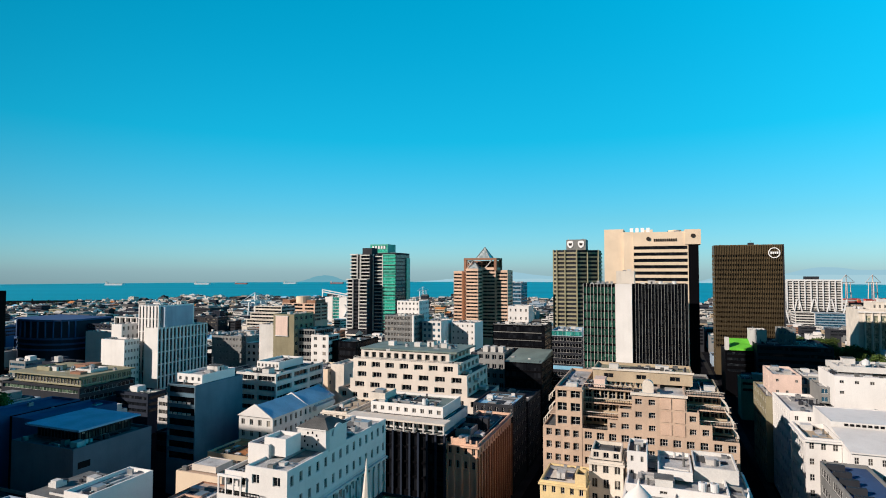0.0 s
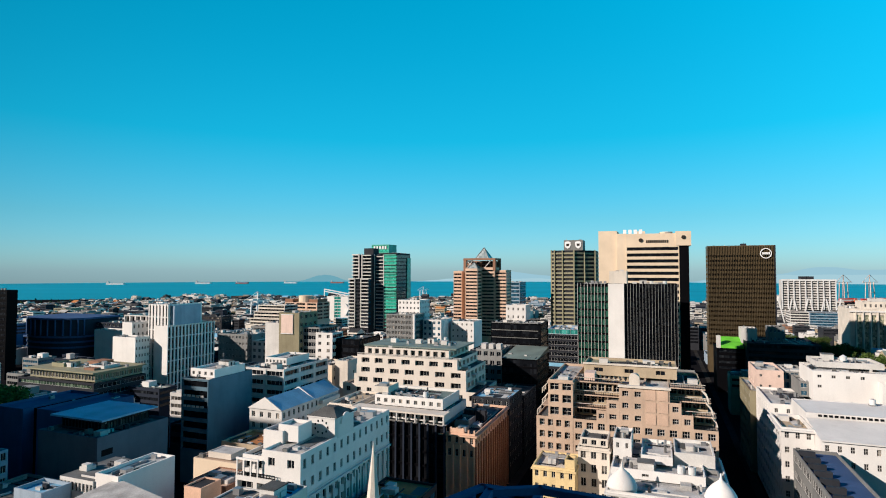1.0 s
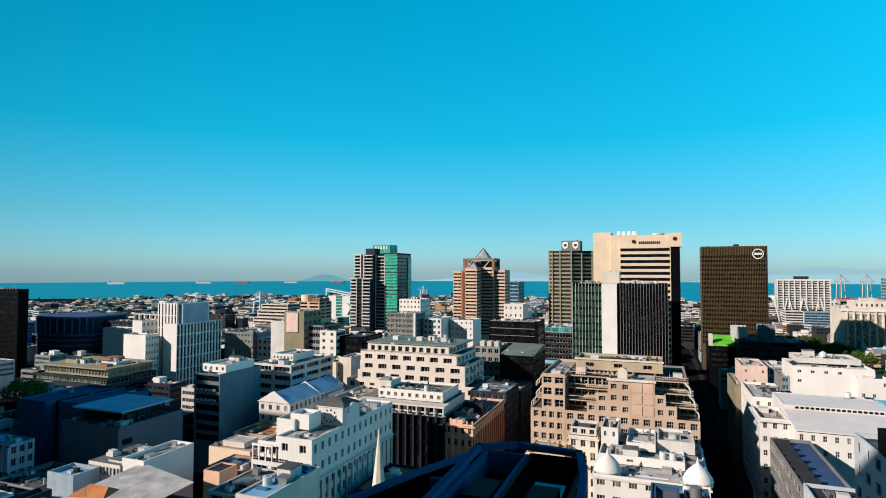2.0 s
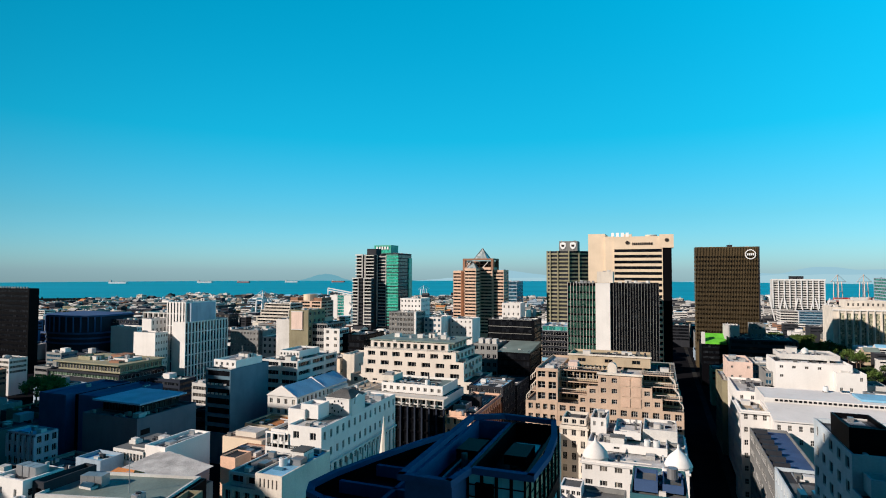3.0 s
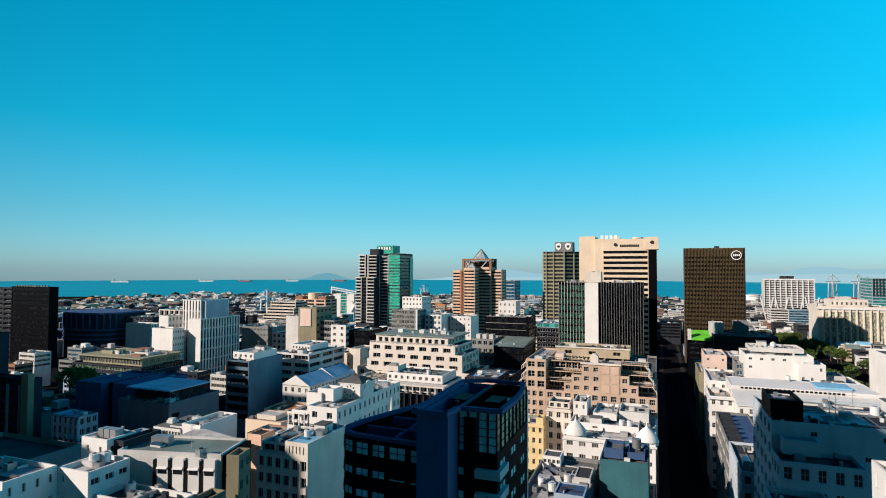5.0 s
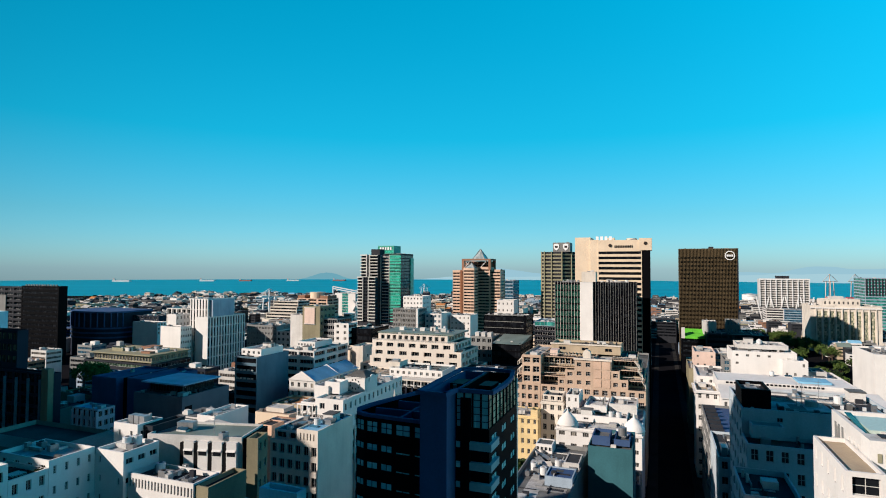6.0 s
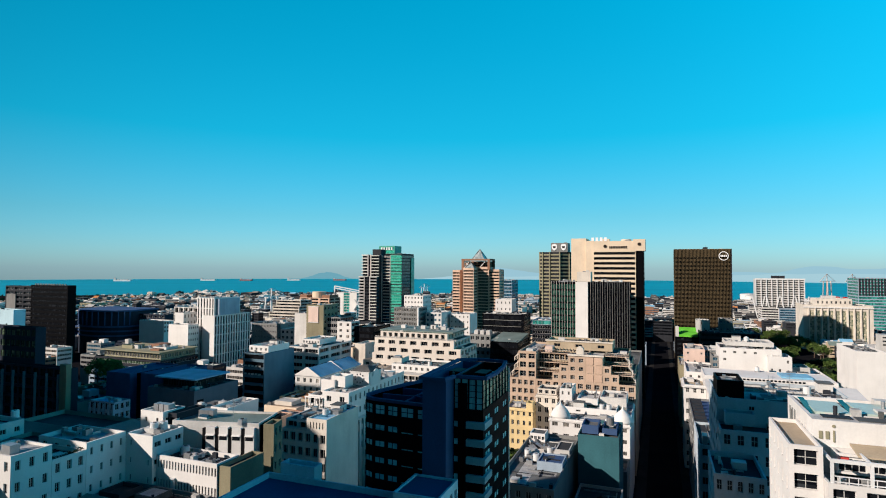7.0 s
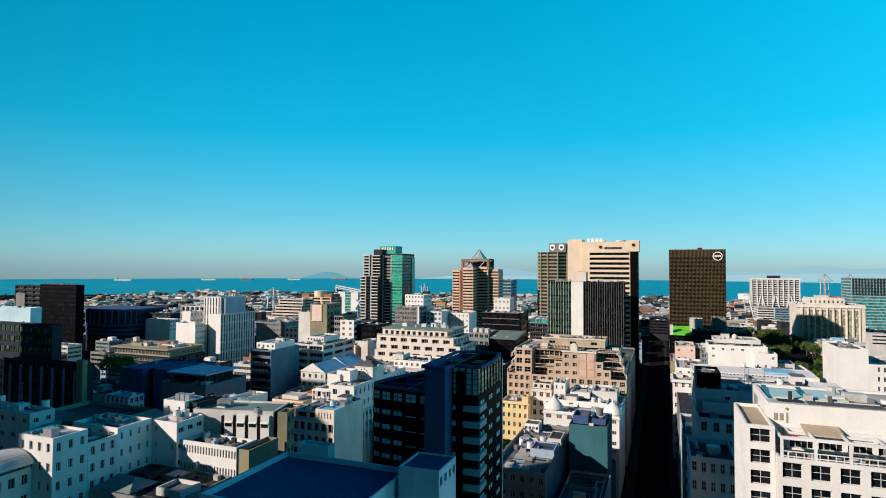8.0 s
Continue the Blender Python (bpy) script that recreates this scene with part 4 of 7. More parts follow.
t = Building("office_block", "dark grey block facing a narrow street", -74, 217, low=(25, 5, 999))
t.block(-70, -53.6, 217, 240, 0, 33, DKGREY, front=win(8, 6, w=0.5, h=0.5, pane=DARKWIN), right=win(8, 8, w=0.5, h=0.5, pane=DARKWIN), roof=BLUEROOF)
t = Building("office_block", "dark clad block facing a narrow street", -74, 243, low=(5, 0, 999))
t.block(-70, -53.4, 243, 270, 0, 29, DKGREY, front=win(7, 6, w=0.5, h=0.5, pane=DARKWIN), right=win(7, 9, w=0.5, h=0.5, pane=DARKWIN))

# white building with a clock-like round window block
t = Building("corner_building", "white building with a tall roof pavilion and long flank", -95, 105, low=(31, 18, 999))
wf = dict(w=0.4, h=0.5, rec=0.35, pane=WINDOW, fr=FRAME, bars=2)
t.block(-88, -76.6, 105, 153, 0, 31, OFFWHITE, front=win(7, 4, **wf), right=win(7, 16, w=0.42, h=0.6, rec=0.5, pane=DARKWIN), cornice=0.6)
t.block(-88, -76.7, 105.2, 153, 31, 41.2, WHITE, front=win(2, 2, w=0.35, h=0.4, rec=0.4, pane=DARKWIN), right=win(2, 14, w=0.35, h=0.45, rec=0.35, pane=WINDOW), roof=PALEROOF, parapet=0.6)
t.block(-95, -83.2, 104, 116, 0, 34.6, WHITE, front=win(8, 2, w=0.8, h=0.5, rec=1.6, pane=DARKWIN, bars=3), parapet=1.0, clutter=False)
t.row("terrace_post", 4, -94.9, -88.3, 104.1, 104.4, 34.6, 38.4, 0.35, WHITE)
t.bar("terrace_beam", -95, -88.2, 104.05, 104.5, 38.4, 38.9, WHITE)
t.railing(-94.8, 104.2, -83.4, 104.2, 34.6, 1.0, DKFRAME, step=0.8)
t.block(-95, -88.1, 106.5, 118, 34.6, 39, WHITE, front=win(1, 2, w=0.8, h=0.5, rec=1.2, pane=DARKWIN))
t.block(-93, -87, 112, 120, 39, 43.9, WHITE)
t.block(-89, -82.9, 113, 119, 41.2, 45.4, WHITE, roof=PALEROOF)
s = Shape()
s.prism([(-8.3, 0), (0, 0), (0.5, 1), (0.5, 9), (-8.3, 9)], 0, 5.2)
s.prism([(-8.6, -0.3), (0.2, -0.3), (0.8, 0.9), (0.8, 9.3), (-8.6, 9.3)], 5.2, 5.5)
eave, crest = [(-8.6, -0.3), (0.8, -0.3), (0.8, 9.3), (-8.6, 9.3)], [(-5.4, 3.2), (-2.4, 3.2), (-2.4, 5.8), (-5.4, 5.8)]
for k in range(4):
    q = (k + 1) % 4
    s.poly([(*eave[k], 5.5), (*eave[q], 5.5), (*crest[q], 7.4), (*crest[k], 7.4)], 1)
s.poly([(*c, 7.4) for c in crest], 1)
for k in range(10):
    g0, g1 = math.pi * k / 10, math.pi * (k + 1) / 10
    A, B = (0.85, 4.6 + 2.6 * math.cos(g0), 3.6 + 2.6 * math.sin(g0)), (0.85, 4.6 + 2.6 * math.cos(g1), 3.6 + 2.6 * math.sin(g1))
    s.poly([A, B, (0.5, B[1], B[2]), (0.5, A[1], A[2])])
    s.poly([(0.85, 4.6, 3.6), A, B])
part("roof_pavilion", s, [WHITE, ROOF], t.root, "white chamfered roof pavilion", Matrix.Translation((-77 + 95, 121 - 105, 40.6)))
for i in range(9):
    r = 2 * math.pi * i / 9
    s = Shape()
    s.box(-0.18, -0.08, -0.28, 0.18, 0.05, 0.28)
    part("vent_slot", s, DKFRAME, t.root, "", Matrix.Translation((-81.2 + 95 + 2.0 * math.cos(r), 15.97, 43.4 + 1.7 * math.sin(r))))
t.row("pilaster", 15, -76.62, -76.1, 106, 152, 2, 29, 0.8, OFFWHITE, along="b")

# church spire
t = Building("church_spire", "slender pale stone church spire on a square tower", -57, 105, category="spire")
s = Shape()
s.box(-2.6, -2.6, 0, 2.6, 2.6, 27)
part("tower", s, SANDGREY, t.root)
s = Shape()
s.tube(0, 0, 0, 19.5, 2.3, 0.06, 8)
part("spire", s, PALE, t.root, "", Matrix.Translation((0, 0, 27)))
for i in range(4):
    s = Shape()
    s.tube(0, 0, 0, 4.5, 0.5, 0.02, 6)
    part("pinnacle", s, PALE, t.root, "", Matrix.Translation((2.2 * (1 if i % 2 else -1), 2.2 * (1 if i > 1 else -1), 27)))

# small fronts before the brown building
t = Building("yellow_house", "yellow plastered house with a grey roof", -29, 150, category="house", low=(14, 20, 999))
t.block(-30, -18.2, 150, 164, 0, 30.4, YELLOW, front=win(8, 5, w=0.42, h=0.5, rec=0.35, pane=DARKWIN), right=win(8, 5, w=0.4, h=0.45), roof=PALE, cornice=0.4)
t.block(-21, -18.3, 150.3, 155, 30.4, 32.8, YELLOW)
t = Building("house", "narrow cream house with tall window rows", -18, 156, low=(16, 28, 999))
t.block(-18.1, -9.4, 156, 168, 0, 35.2, PALE, front=win(9, 3, w=0.5, h=0.6, rec=0.3, pane=WINDOW), left=win(9, 5, w=0.5, h=0.6), right=win(9, 5, w=0.5, h=0.6), cornice=0.4)
t.block(-17.6, -9.9, 157, 166, 35.2, 37.6, PALE, front=win(1, 3, w=0.55, h=0.6, rec=0.3, pane=DARKWIN))
t = Building("domed_building", "white building with two corner domes", -8.5, 134, low=(17, 999, 999))
t.block(-8.5, 19.8, 134, 170, 0, 32.0, WHITE, front=win(8, 7, w=0.5, h=0.36, rec=0.3, pane=WINDOW, bars=3), right=win(8, 8, w=0.42, h=0.4, rec=0.35), roof=PALEROOF, cornice=0.4)
for a in (-5.0, 17.2):
    s = Shape()
    n = 24
    rings = [(3.5, 0.0), (3.5, 0.9), (3.7, 1.0), (3.6, 1.3), (3.3, 2.1), (2.7, 3.1), (1.9, 4.0), (1.1, 4.7), (0.5, 5.2), (0.3, 5.7), (0.22, 6.3), (0.03, 6.9)]
    s.v = [(r * math.cos(2 * math.pi * k / n), r * math.sin(2 * math.pi * k / n), z) for r, z in rings for k in range(n)]
    for q in range(len(rings) - 1):
        for k in range(n):
            s.f.append((q * n + k, q * n + (k + 1) % n, (q + 1) * n + (k + 1) % n, (q + 1) * n + k))
            s.m.append(0)
    d = part("dome", s, WHITE, t.root, "white plastered dome", Matrix.Translation((a + 8.5, 3.6, 31.2)))
    d.data.shade_smooth()
t.block(-8.2, 14.5, 146, 170, 31.4, 33.8, WHITE, front=win(1, 4, w=0.3, h=0.3, skip=0.5), roof=PALEROOF)
t.block(-1, 7, 152, 168, 33.8, 36.0, WHITE, roof=PALEROOF)
t.block(7.5, 17.5, 156, 170, 33.0, 36.4, OFFWHITE, roof=PALEROOF)
t.block(-8.4, -3.5, 156, 168, 31.4, 38.6, WHITE, front=win(2, 2, w=0.3, h=0.4))
t.block(14.6, 18, 148, 154, 31.2, 33.4, GREY)
t = Building("office_block", "plain rendered block in teal shade colour with roof plant", 6, 101, low=(999, 29, 999))
t.block(6.2, 18.3, 101, 120, 0, 36.4, TEALSHADOW, right=win(9, 6, w=0.5, h=0.5, pane=DARKWIN))
# roof boxes in dark blue, their shade put into the colour
t.block(7, 12, 104, 112, 36, 38.6, SHADEBLUE)
t.block(13, 17.4, 105, 114, 36, 37.8, SHADEBLUE)
s = Shape()
s.tube(0, 0, 0, 2.4, 1.2, 1.2, 14)
part("water_tank", s, METAL, t.root, "", Matrix.Translation((9.2, 8, 38)))
t = Building("low_building", "grey flat-roofed building with raised roof edges", -11, 82, low=(22, 999, 999))
t.block(-11.2, 4.6, 68, 117, 0, 31.0, GREY, front=win(7, 6, w=0.5, h=0.4), roof=ROOF, parapet=1.2)
t.block(-10.7, -5.6, 110, 116, 29.9, 32.6, WHITE, front=win(1, 4, w=0.7, h=0.4, pane=DARKWIN), roof=ROOF, parapet=0.3)
t.block(-3, 4.2, 84, 92, 29.9, 32.4, BLUEGREY, roof=SHADEBLUE, parapet=0.3)
t.block(0, 4.2, 97, 106, 29.9, 32.2, OFFWHITE, roof=DARKROOF, parapet=0.2)
for k in range(5):
    s = Shape()
    s.poly([(0, 0, 0.1), (2.6, 0, 0.1), (2.6, 2.2, 1.3), (0, 2.2, 1.3)])
    s.poly([(0, 2.2, 1.3), (2.6, 2.2, 1.3), (2.6, 2.2, 0), (0, 2.2, 0)])
    s.poly([(2.6, 0, 0), (2.6, 2.2, 0), (2.6, 2.2, 1.3), (2.6, 0, 0.1)])
    part("roof_light", s, [PALEROOF, PALE][k % 2], t.root, "", Matrix.Translation((3.5 + 2.1 * (k % 2), 11 + 3.4 * k, 29.85)) @ Matrix.Rotation(0.5 * k, 4, "Z"))
t = Building("office_block", "flat grey office block in a street row", -34, 219, low=(999, 34, 999))
t.block(-34, 19.6, 219, 286, 0, 38, GREY, right=win(9, 18, w=0.5, h=0.5, pane=DARKWIN), roof=ROOF)
t = Building("office_block", "low grey rear block beside a dark street", 6, 122)
t.block(-4.5, 19.4, 121, 133, 0, 20, GREY, right=None, roof=ROOF)
t = Building("office_block", "low white rear block beside a dark street", 6, 40)
t.block(7, 19.4, 60, 100, 0, 22, OFFWHITE, roof=ROOF)
t.block(8, 17, 66, 80, 22, 24.5, GREY)


# ---- right bank of the main street ----
t = Building("corner_building", "white corner building with paned windows above the street", 38, 195, low=(1, 999, 1))
rw = dict(w=0.42, h=0.42, rec=0.3, pane=WINDOW, fr=FRAME, bars=2, rails=1)
t.block(39.6, 48.5, 195, 214, 0, 36.4, WHITE, front=win(8, 3, **rw), left=win(8, 6, **rw), cornice=0.9, roof=TAN, parapet=1.5)
t = Building("long_hall", "long white hall with pale metal roofs and clerestory", 48.5, 187, low=(27, 999, 999))
t.block(48.6, 106, 188, 206, 0, 35.2, WHITE, front=win(8, 18, w=0.35, h=0.42, rec=0.3, pane=WINDOW, rails=1), roof=PALEROOF, parapet=0.15, clutter=False)
s = Shape()
s.poly([(0, -0.6, 0), (57.6, -0.6, 0), (57.6, 17.6, 2.3), (0, 17.6, 2.3)])
s.poly([(0, -0.6, -0.4), (57.6, -0.6, -0.4), (57.6, -0.6, 0), (0, -0.6, 0)])
s.poly([(0, 17.6, 2.3), (0, 17.6, -0.4), (0, -0.6, -0.4), (0, -0.6, 0)])
part("lean_roof", s, WHITE, t.root, "pale grey metal roof", Matrix.Translation((0, 1, 35.3)))
t.block(48.6, 100, 206.05, 228, 0, 39.2, WHITE, front=win(1, 26, w=0.62, h=0.02, rec=0.4, base=37.9, top=0.35, pane=DARKWIN, bars=1), roof=WHITE, parapet=0.2, clutter=False)
t.row("clerestory_gap", 24, 52, 88, 205.9, 206.1, 38.1, 38.8, 1.0, DKFRAME)
t.bar("glass_roof", 80, 92, 211, 222, 39.1, 39.9, BLUEROOF, "blue glazed roof light")
t = Building("department_store", "broad pale stepped store building with blank walls", 46, 226, low=(33, 999, 1))
t.block(42, 104, 229, 262, 0, 36.6, WHITE, front=win(8, 16, w=0.3, h=0.35, rec=0.3), left=win(8, 8, w=0.45, h=0.45, pane=DARKWIN), roof=PALEROOF)
t.block(58, 85.2, 240, 262, 36.6, 47.8, WHITE, front=win(3, 6, w=0.3, h=0.3, skip=0.8), roof=WHITE)
t.block(61.4, 83.6, 250, 266, 47.8, 50, OFFWHITE, roof=PALEROOF)
t.block(78.6, 88.8, 236, 250, 36.6, 45.1, WHITE, front=win(2, 3, w=0.3, h=0.35, skip=0.5), roof=PALEROOF)
t.block(89, 97, 240, 252, 36.6, 40, OFFWHITE)
t.block(55, 63, 246, 262, 36.6, 42.5, GREY, front=win(2, 3, w=0.8, h=0.6, pane=BLUEGLASS))
s = Shape()
s.tube(0, 0, 0, 1.5, 1.3, 1.3, 14)
s.tube(0, 0, 1.5, 2.3, 1.3, 0.1, 14)
part("roof_dome", s, STEEL, t.root, "", Matrix.Translation((72 - 46, 256 - 226, 50)))
t = Building("corner_building", "pale pink block on a dark stone base", 42, 264, low=(34, 999, 1))
t.block(39.8, 62.8, 263, 296, 0, 34.5, OLIVE, front=win(8, 6, w=0.5, h=0.5, pane=DARKWIN), left=win(8, 8, w=0.5, h=0.5, pane=DARKWIN), roof=PALEROOF)
t.block(42.6, 52.8, 264.4, 288, 34.5, 43.3, PINK, front=win(2, 3, w=0.3, h=0.25, skip=0.6), left=win(2, 4, w=0.3, h=0.3), roof=PALEROOF)
t.block(52.85, 62.8, 270, 290, 34.5, 42.4, GREY, front=win(2, 3, w=0.85, h=0.7, pane=BLUEGLASS), roof=PALEROOF)

# white block beside the hotel; the blue of its shade is put into the walls
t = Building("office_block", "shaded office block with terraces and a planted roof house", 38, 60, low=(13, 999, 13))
t.block(43.4, 58, 75, 84, 0, 48.5, SHADEWHITE, front=win(11, 5, w=0.5, h=0.55, rec=0.3, pane=DARKWIN, rails=1), left=win(11, 3, w=0.5, h=0.5, pane=DARKWIN))
t.block(43.5, 75, 84.05, 110, 0, 54.3, SHADEWHITE, front=win(13, 10, w=0.4, h=0.25, skip=0.5, pane=DARKWIN), left=win(13, 5, w=0.45, h=0.5, pane=DARKWIN), roof=DARKROOF)
t.block(45, 51.5, 80, 84, 48.5, 51.5, SHADEWHITE, parapet=1.6)
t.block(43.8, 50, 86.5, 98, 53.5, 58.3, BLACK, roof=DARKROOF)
t.block(40.6, 50.6, 58, 74.9, 0, 43.3, SHADEWHITE, front=win(10, 5, w=0.5, h=0.5, pane=DARKWIN, rails=1), left=win(10, 4, w=0.5, h=0.5, pane=DARKWIN), roof=DARKROOF, parapet=1.2)
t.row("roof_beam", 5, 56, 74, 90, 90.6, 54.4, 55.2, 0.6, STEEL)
t.block(40.8, 60, 112, 140, 0, 34, SHADEWHITE, front=win(8, 6, w=0.5, h=0.5, pane=DARKWIN), left=win(8, 8, w=0.5, h=0.5, pane=DARKWIN), roof=DARKROOF)
t.row("roof_vent", 6, 42, 58, 116, 120, 33, 35.6, 1.4, METAL)

# the white hotel with terraces
t = Building("hotel", "tall white hotel with roof terraces and a tan awning", 48, 20, low=(47, 999, 41))
hw = dict(w=0.7, h=0.66, rec=0.5, pane=DARKWIN, fr=FRAME, bars=2, rails=1)
t.block(52.2, 92, 26.6, 30.4, 0, 63.6, WHITE, parapet=0, roof=PALEROOF, clutter=False)
t.block(52.2, 92, 30.45, 45, 0, 62.9, WHITE, left=win(14, 7, w=0.4, h=0.5), roof=PALEROOF, parapet=0)
t.bar("parapet", 52.2, 52.8, 30.45, 45, 62.9, 63.6, WHITE)
t.bar("parapet", 52.85, 92, 44.4, 45, 62.9, 63.6, WHITE)
t.bar("roof_light", 54, 59, 33, 42, 62.95, 63.5, PALEGREEN, "green glass roof light")
t.bar("roof_light", 60.5, 66, 33.5, 42, 62.95, 63.6, PALEGREEN, "green glass roof light")
for a in (53.2, 59.2, 66.3):
    s = Shape()
    s.poly([(0, 0, 0), (0.9, 0, 0), (0.9, 10, 0.9), (0, 10, 0.9)])
    s.poly([(0, 0, -0.3), (0.9, 0, -0.3), (0.9, 0, 0), (0, 0, 0)])
    part("glass_screen", s, DEEPGREEN, t.root, "", Matrix.Translation((a - 48, 12.2, 63.0)))
t.bar("roof_well", 54, 58, 28.2, 30.2, 63.62, 63.75, DKGREY)
t.bar("roof_walk", 58.5, 70, 27.4, 30.2, 63.62, 63.72, ROOF)
t.block(47.8, 52.15, 20.4, 37, 0, 61.0, WHITE, front=win(17, 1, base=2, **hw), left=win(15, 5, w=0.3, h=0.5, pane=DARKWIN), roof=TAN, parapet=0.6, clutter=False)
t.block(52.2, 92, 18.2, 26.55, 0, 56.6, WHITE, front=win(15, 10, **hw), roof=PALEROOF)
t.block(54.5, 92, 23.4, 26.55, 56.6, 59.6, WHITE, front=win(1, 9, w=0.85, h=0.75, rec=0.6, pane=DARKWIN, bars=4), roof=PALEROOF, clutter=False)
s = Shape()
s.poly([(0, 0, 0), (5.6, 0, 0), (5.6, 4.2, 0.7), (0, 4.2, 0.7)])
s.poly([(0, 0, -0.25), (5.6, 0, -0.25), (5.6, 0, 0), (0, 0, 0)])
s.poly([(0, 4.2, 0.7), (0, 4.2, 0.45), (0, 0, -0.25), (0, 0, 0)])
part("awning", s, TAN, t.root, "tan terrace awning", Matrix.Translation((57 - 48, 22.3 - 20, 59.7)))
t.row("pergola_post", 9, 52.6, 91, 18.4, 18.8, 56.6, 59.5, 0.4, STEEL)
t.bar("pergola_rail", 52.6, 91, 18.4, 18.8, 59.5, 60.0, STEEL)
t.railing(52.6, 18.5, 91, 18.5, 56.6, 1.1, STEEL, step=1.1)
t.row("rafter", 9, 52.6, 91, 18.85, 23.3, 59.5, 59.9, 0.3, STEEL)
for k in range(12):
    x = 54 + k * 3.0
    t.bar("terrace_table", x, x + 0.9, 20.2 + 0.4 * (k % 3), 21.1 + 0.4 * (k % 3), 55.75, 56.75, (OFFWHITE, GREY, DKGREY)[k % 3])
t.bar("red_sign", 55.0, 56.0, 23.0, 23.3, 58.4, 59.1, RED)
# plain lettering shapes with a ring over the last one
for x, w, z0, z1 in ((53.0, 0.5, 60.7, 61.9), (53.9, 0.5, 60.7, 61.9), (54.9, 0.22, 60.3, 62.1)):
    t.bar("letter_bar", x, x + w, 26.48, 26.62, z0, z1, SANDGREY)
s = Shape()
s.tube(0, 0, 0, 0.14, 0.24, 0.24, 14)
part("emblem", s, SANDGREY, t.root, "", Matrix.Translation((55.0 - 48, 6.62, 62.75)) @ Matrix.Rotation(radians(90), 4, "X"))
t.row("slot", 3, 52.1, 52.24, 38.5, 43, 57, 62.2, 0.8, GREY, along="b")

t = Building("office_block", "grey flat-roofed block along the street", 41, 142, low=(999, 999, 9))
# dark blue roof: its shade is put into the colour
t.block(41, 52, 142, 186, 0, 32.5, GREY, left=win(7, 4, w=0.86, h=0.5, pane=DARKWIN, bars=6), roof=SHADEBLUE, clutter=False)
t.row("louvre", 7, 41.6, 45.6, 146, 182, 31.7, 33.2, 1.2, DKGREY, along="b")
t.block(61, 104, 114, 184, 0, 17, BLUEGREY, roof=DARKROOF)

# plain white block and stair tower farther right
t = Building("theatre_block", "large plain white block with a narrow window strip", 121, 262, low=(25, 999, 999))
t.block(121.6, 134, 262, 296, 0, 46.5, WHITE, left=None, roof=PALEROOF)
t.block(134.05, 176, 262, 296, 0, 39, WHITE, front=win(8, 14, w=0.4, h=0.5, rec=0.3, pane=DARKWIN, side=3), roof=PALEROOF)

# street end: green-screened roof and low dark offices
t = Building("low_building", "dark building with a bright green screened roof", 41, 425, low=(16, 999, 999))
t.block(42, 59.6, 436, 465, 0, 31, BLACK, front=win(8, 1, w=0.9, h=0.5, pane=DARKWIN, fr=BLACK, bars=8), left=win(8, 1, w=0.9, h=0.5, pane=DARKWIN, fr=BLACK, bars=10))
s = Shape()
s.poly([(0, 0, 1.4), (14.5, 0, 1.4), (14.5, 20, 6.2), (0, 20, 6.2)])
s.poly([(0, 0, 0), (14.5, 0, 0), (14.5, 0, 1.4), (0, 0, 1.4)])
s.poly([(0, 20, 0), (0, 0, 0), (0, 0, 1.4), (0, 20, 6.2)])
s.poly([(14.5, 0, 0), (14.5, 20, 0), (14.5, 20, 6.2), (14.5, 0, 1.4)])
s.poly([(14.5, 20, 0), (0, 20, 0), (0, 20, 6.2), (14.5, 20, 6.2)])
part("green_roof", s, GREENSCREEN, t.root, "bright green sloping screen roof", Matrix.Translation((44.7 - 41, 436.2 - 425, 31)))
t.block(42, 44.6, 437, 441, 30.5, 39.5, OFFWHITE, clutter=False)
t.block(58.5, 68.6, 444, 458, 30, 44.8, OFFWHITE, front=win(3, 4, w=0.25, h=0.4, skip=0.5), roof=PALEROOF)
t.block(76, 86, 444, 458, 30, 46.4, GREY, front=win(3, 4, w=0.5, h=0.4, pane=BLUEGLASS))
t.block(59.7, 103, 425, 470, 0, 36.7, DKGREY, front=win(9, 1, w=0.96, h=0.5, pane=DARKWIN, fr=DKFRAME, bars=18), roof=DARKROOF)

t = Building("office_block", "dark glass block closing the far end of a street", 22, 660, low=(8, 999, 999))
t.block(21.6, 43.6, 660, 690, 0, 24.6, DKGREY, front=win(7, 1, w=0.95, h=0.6, pane=CURTAIN, fr=DKFRAME, bars=10), roof=DARKROOF)
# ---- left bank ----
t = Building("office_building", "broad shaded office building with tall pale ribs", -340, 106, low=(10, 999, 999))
# shade on this front is put into the navy wall colour
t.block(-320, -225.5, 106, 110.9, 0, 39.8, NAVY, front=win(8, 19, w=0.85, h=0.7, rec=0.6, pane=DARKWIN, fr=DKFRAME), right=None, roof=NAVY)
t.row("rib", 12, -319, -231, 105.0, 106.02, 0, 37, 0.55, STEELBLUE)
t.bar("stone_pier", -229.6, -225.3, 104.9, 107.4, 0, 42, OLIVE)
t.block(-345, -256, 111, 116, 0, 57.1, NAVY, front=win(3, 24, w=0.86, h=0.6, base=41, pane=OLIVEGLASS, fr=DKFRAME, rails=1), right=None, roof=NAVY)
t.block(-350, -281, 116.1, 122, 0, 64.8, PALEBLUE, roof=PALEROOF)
t = Building("apartment_tower", "white tower with narrow vertical window strips", -300, 260, low=(16, 0, 999))
vs = dict(w=0.42, h=0.94, rec=0.5, pane=DARKWIN, fr=DKFRAME, bars=1, sill=0.5)
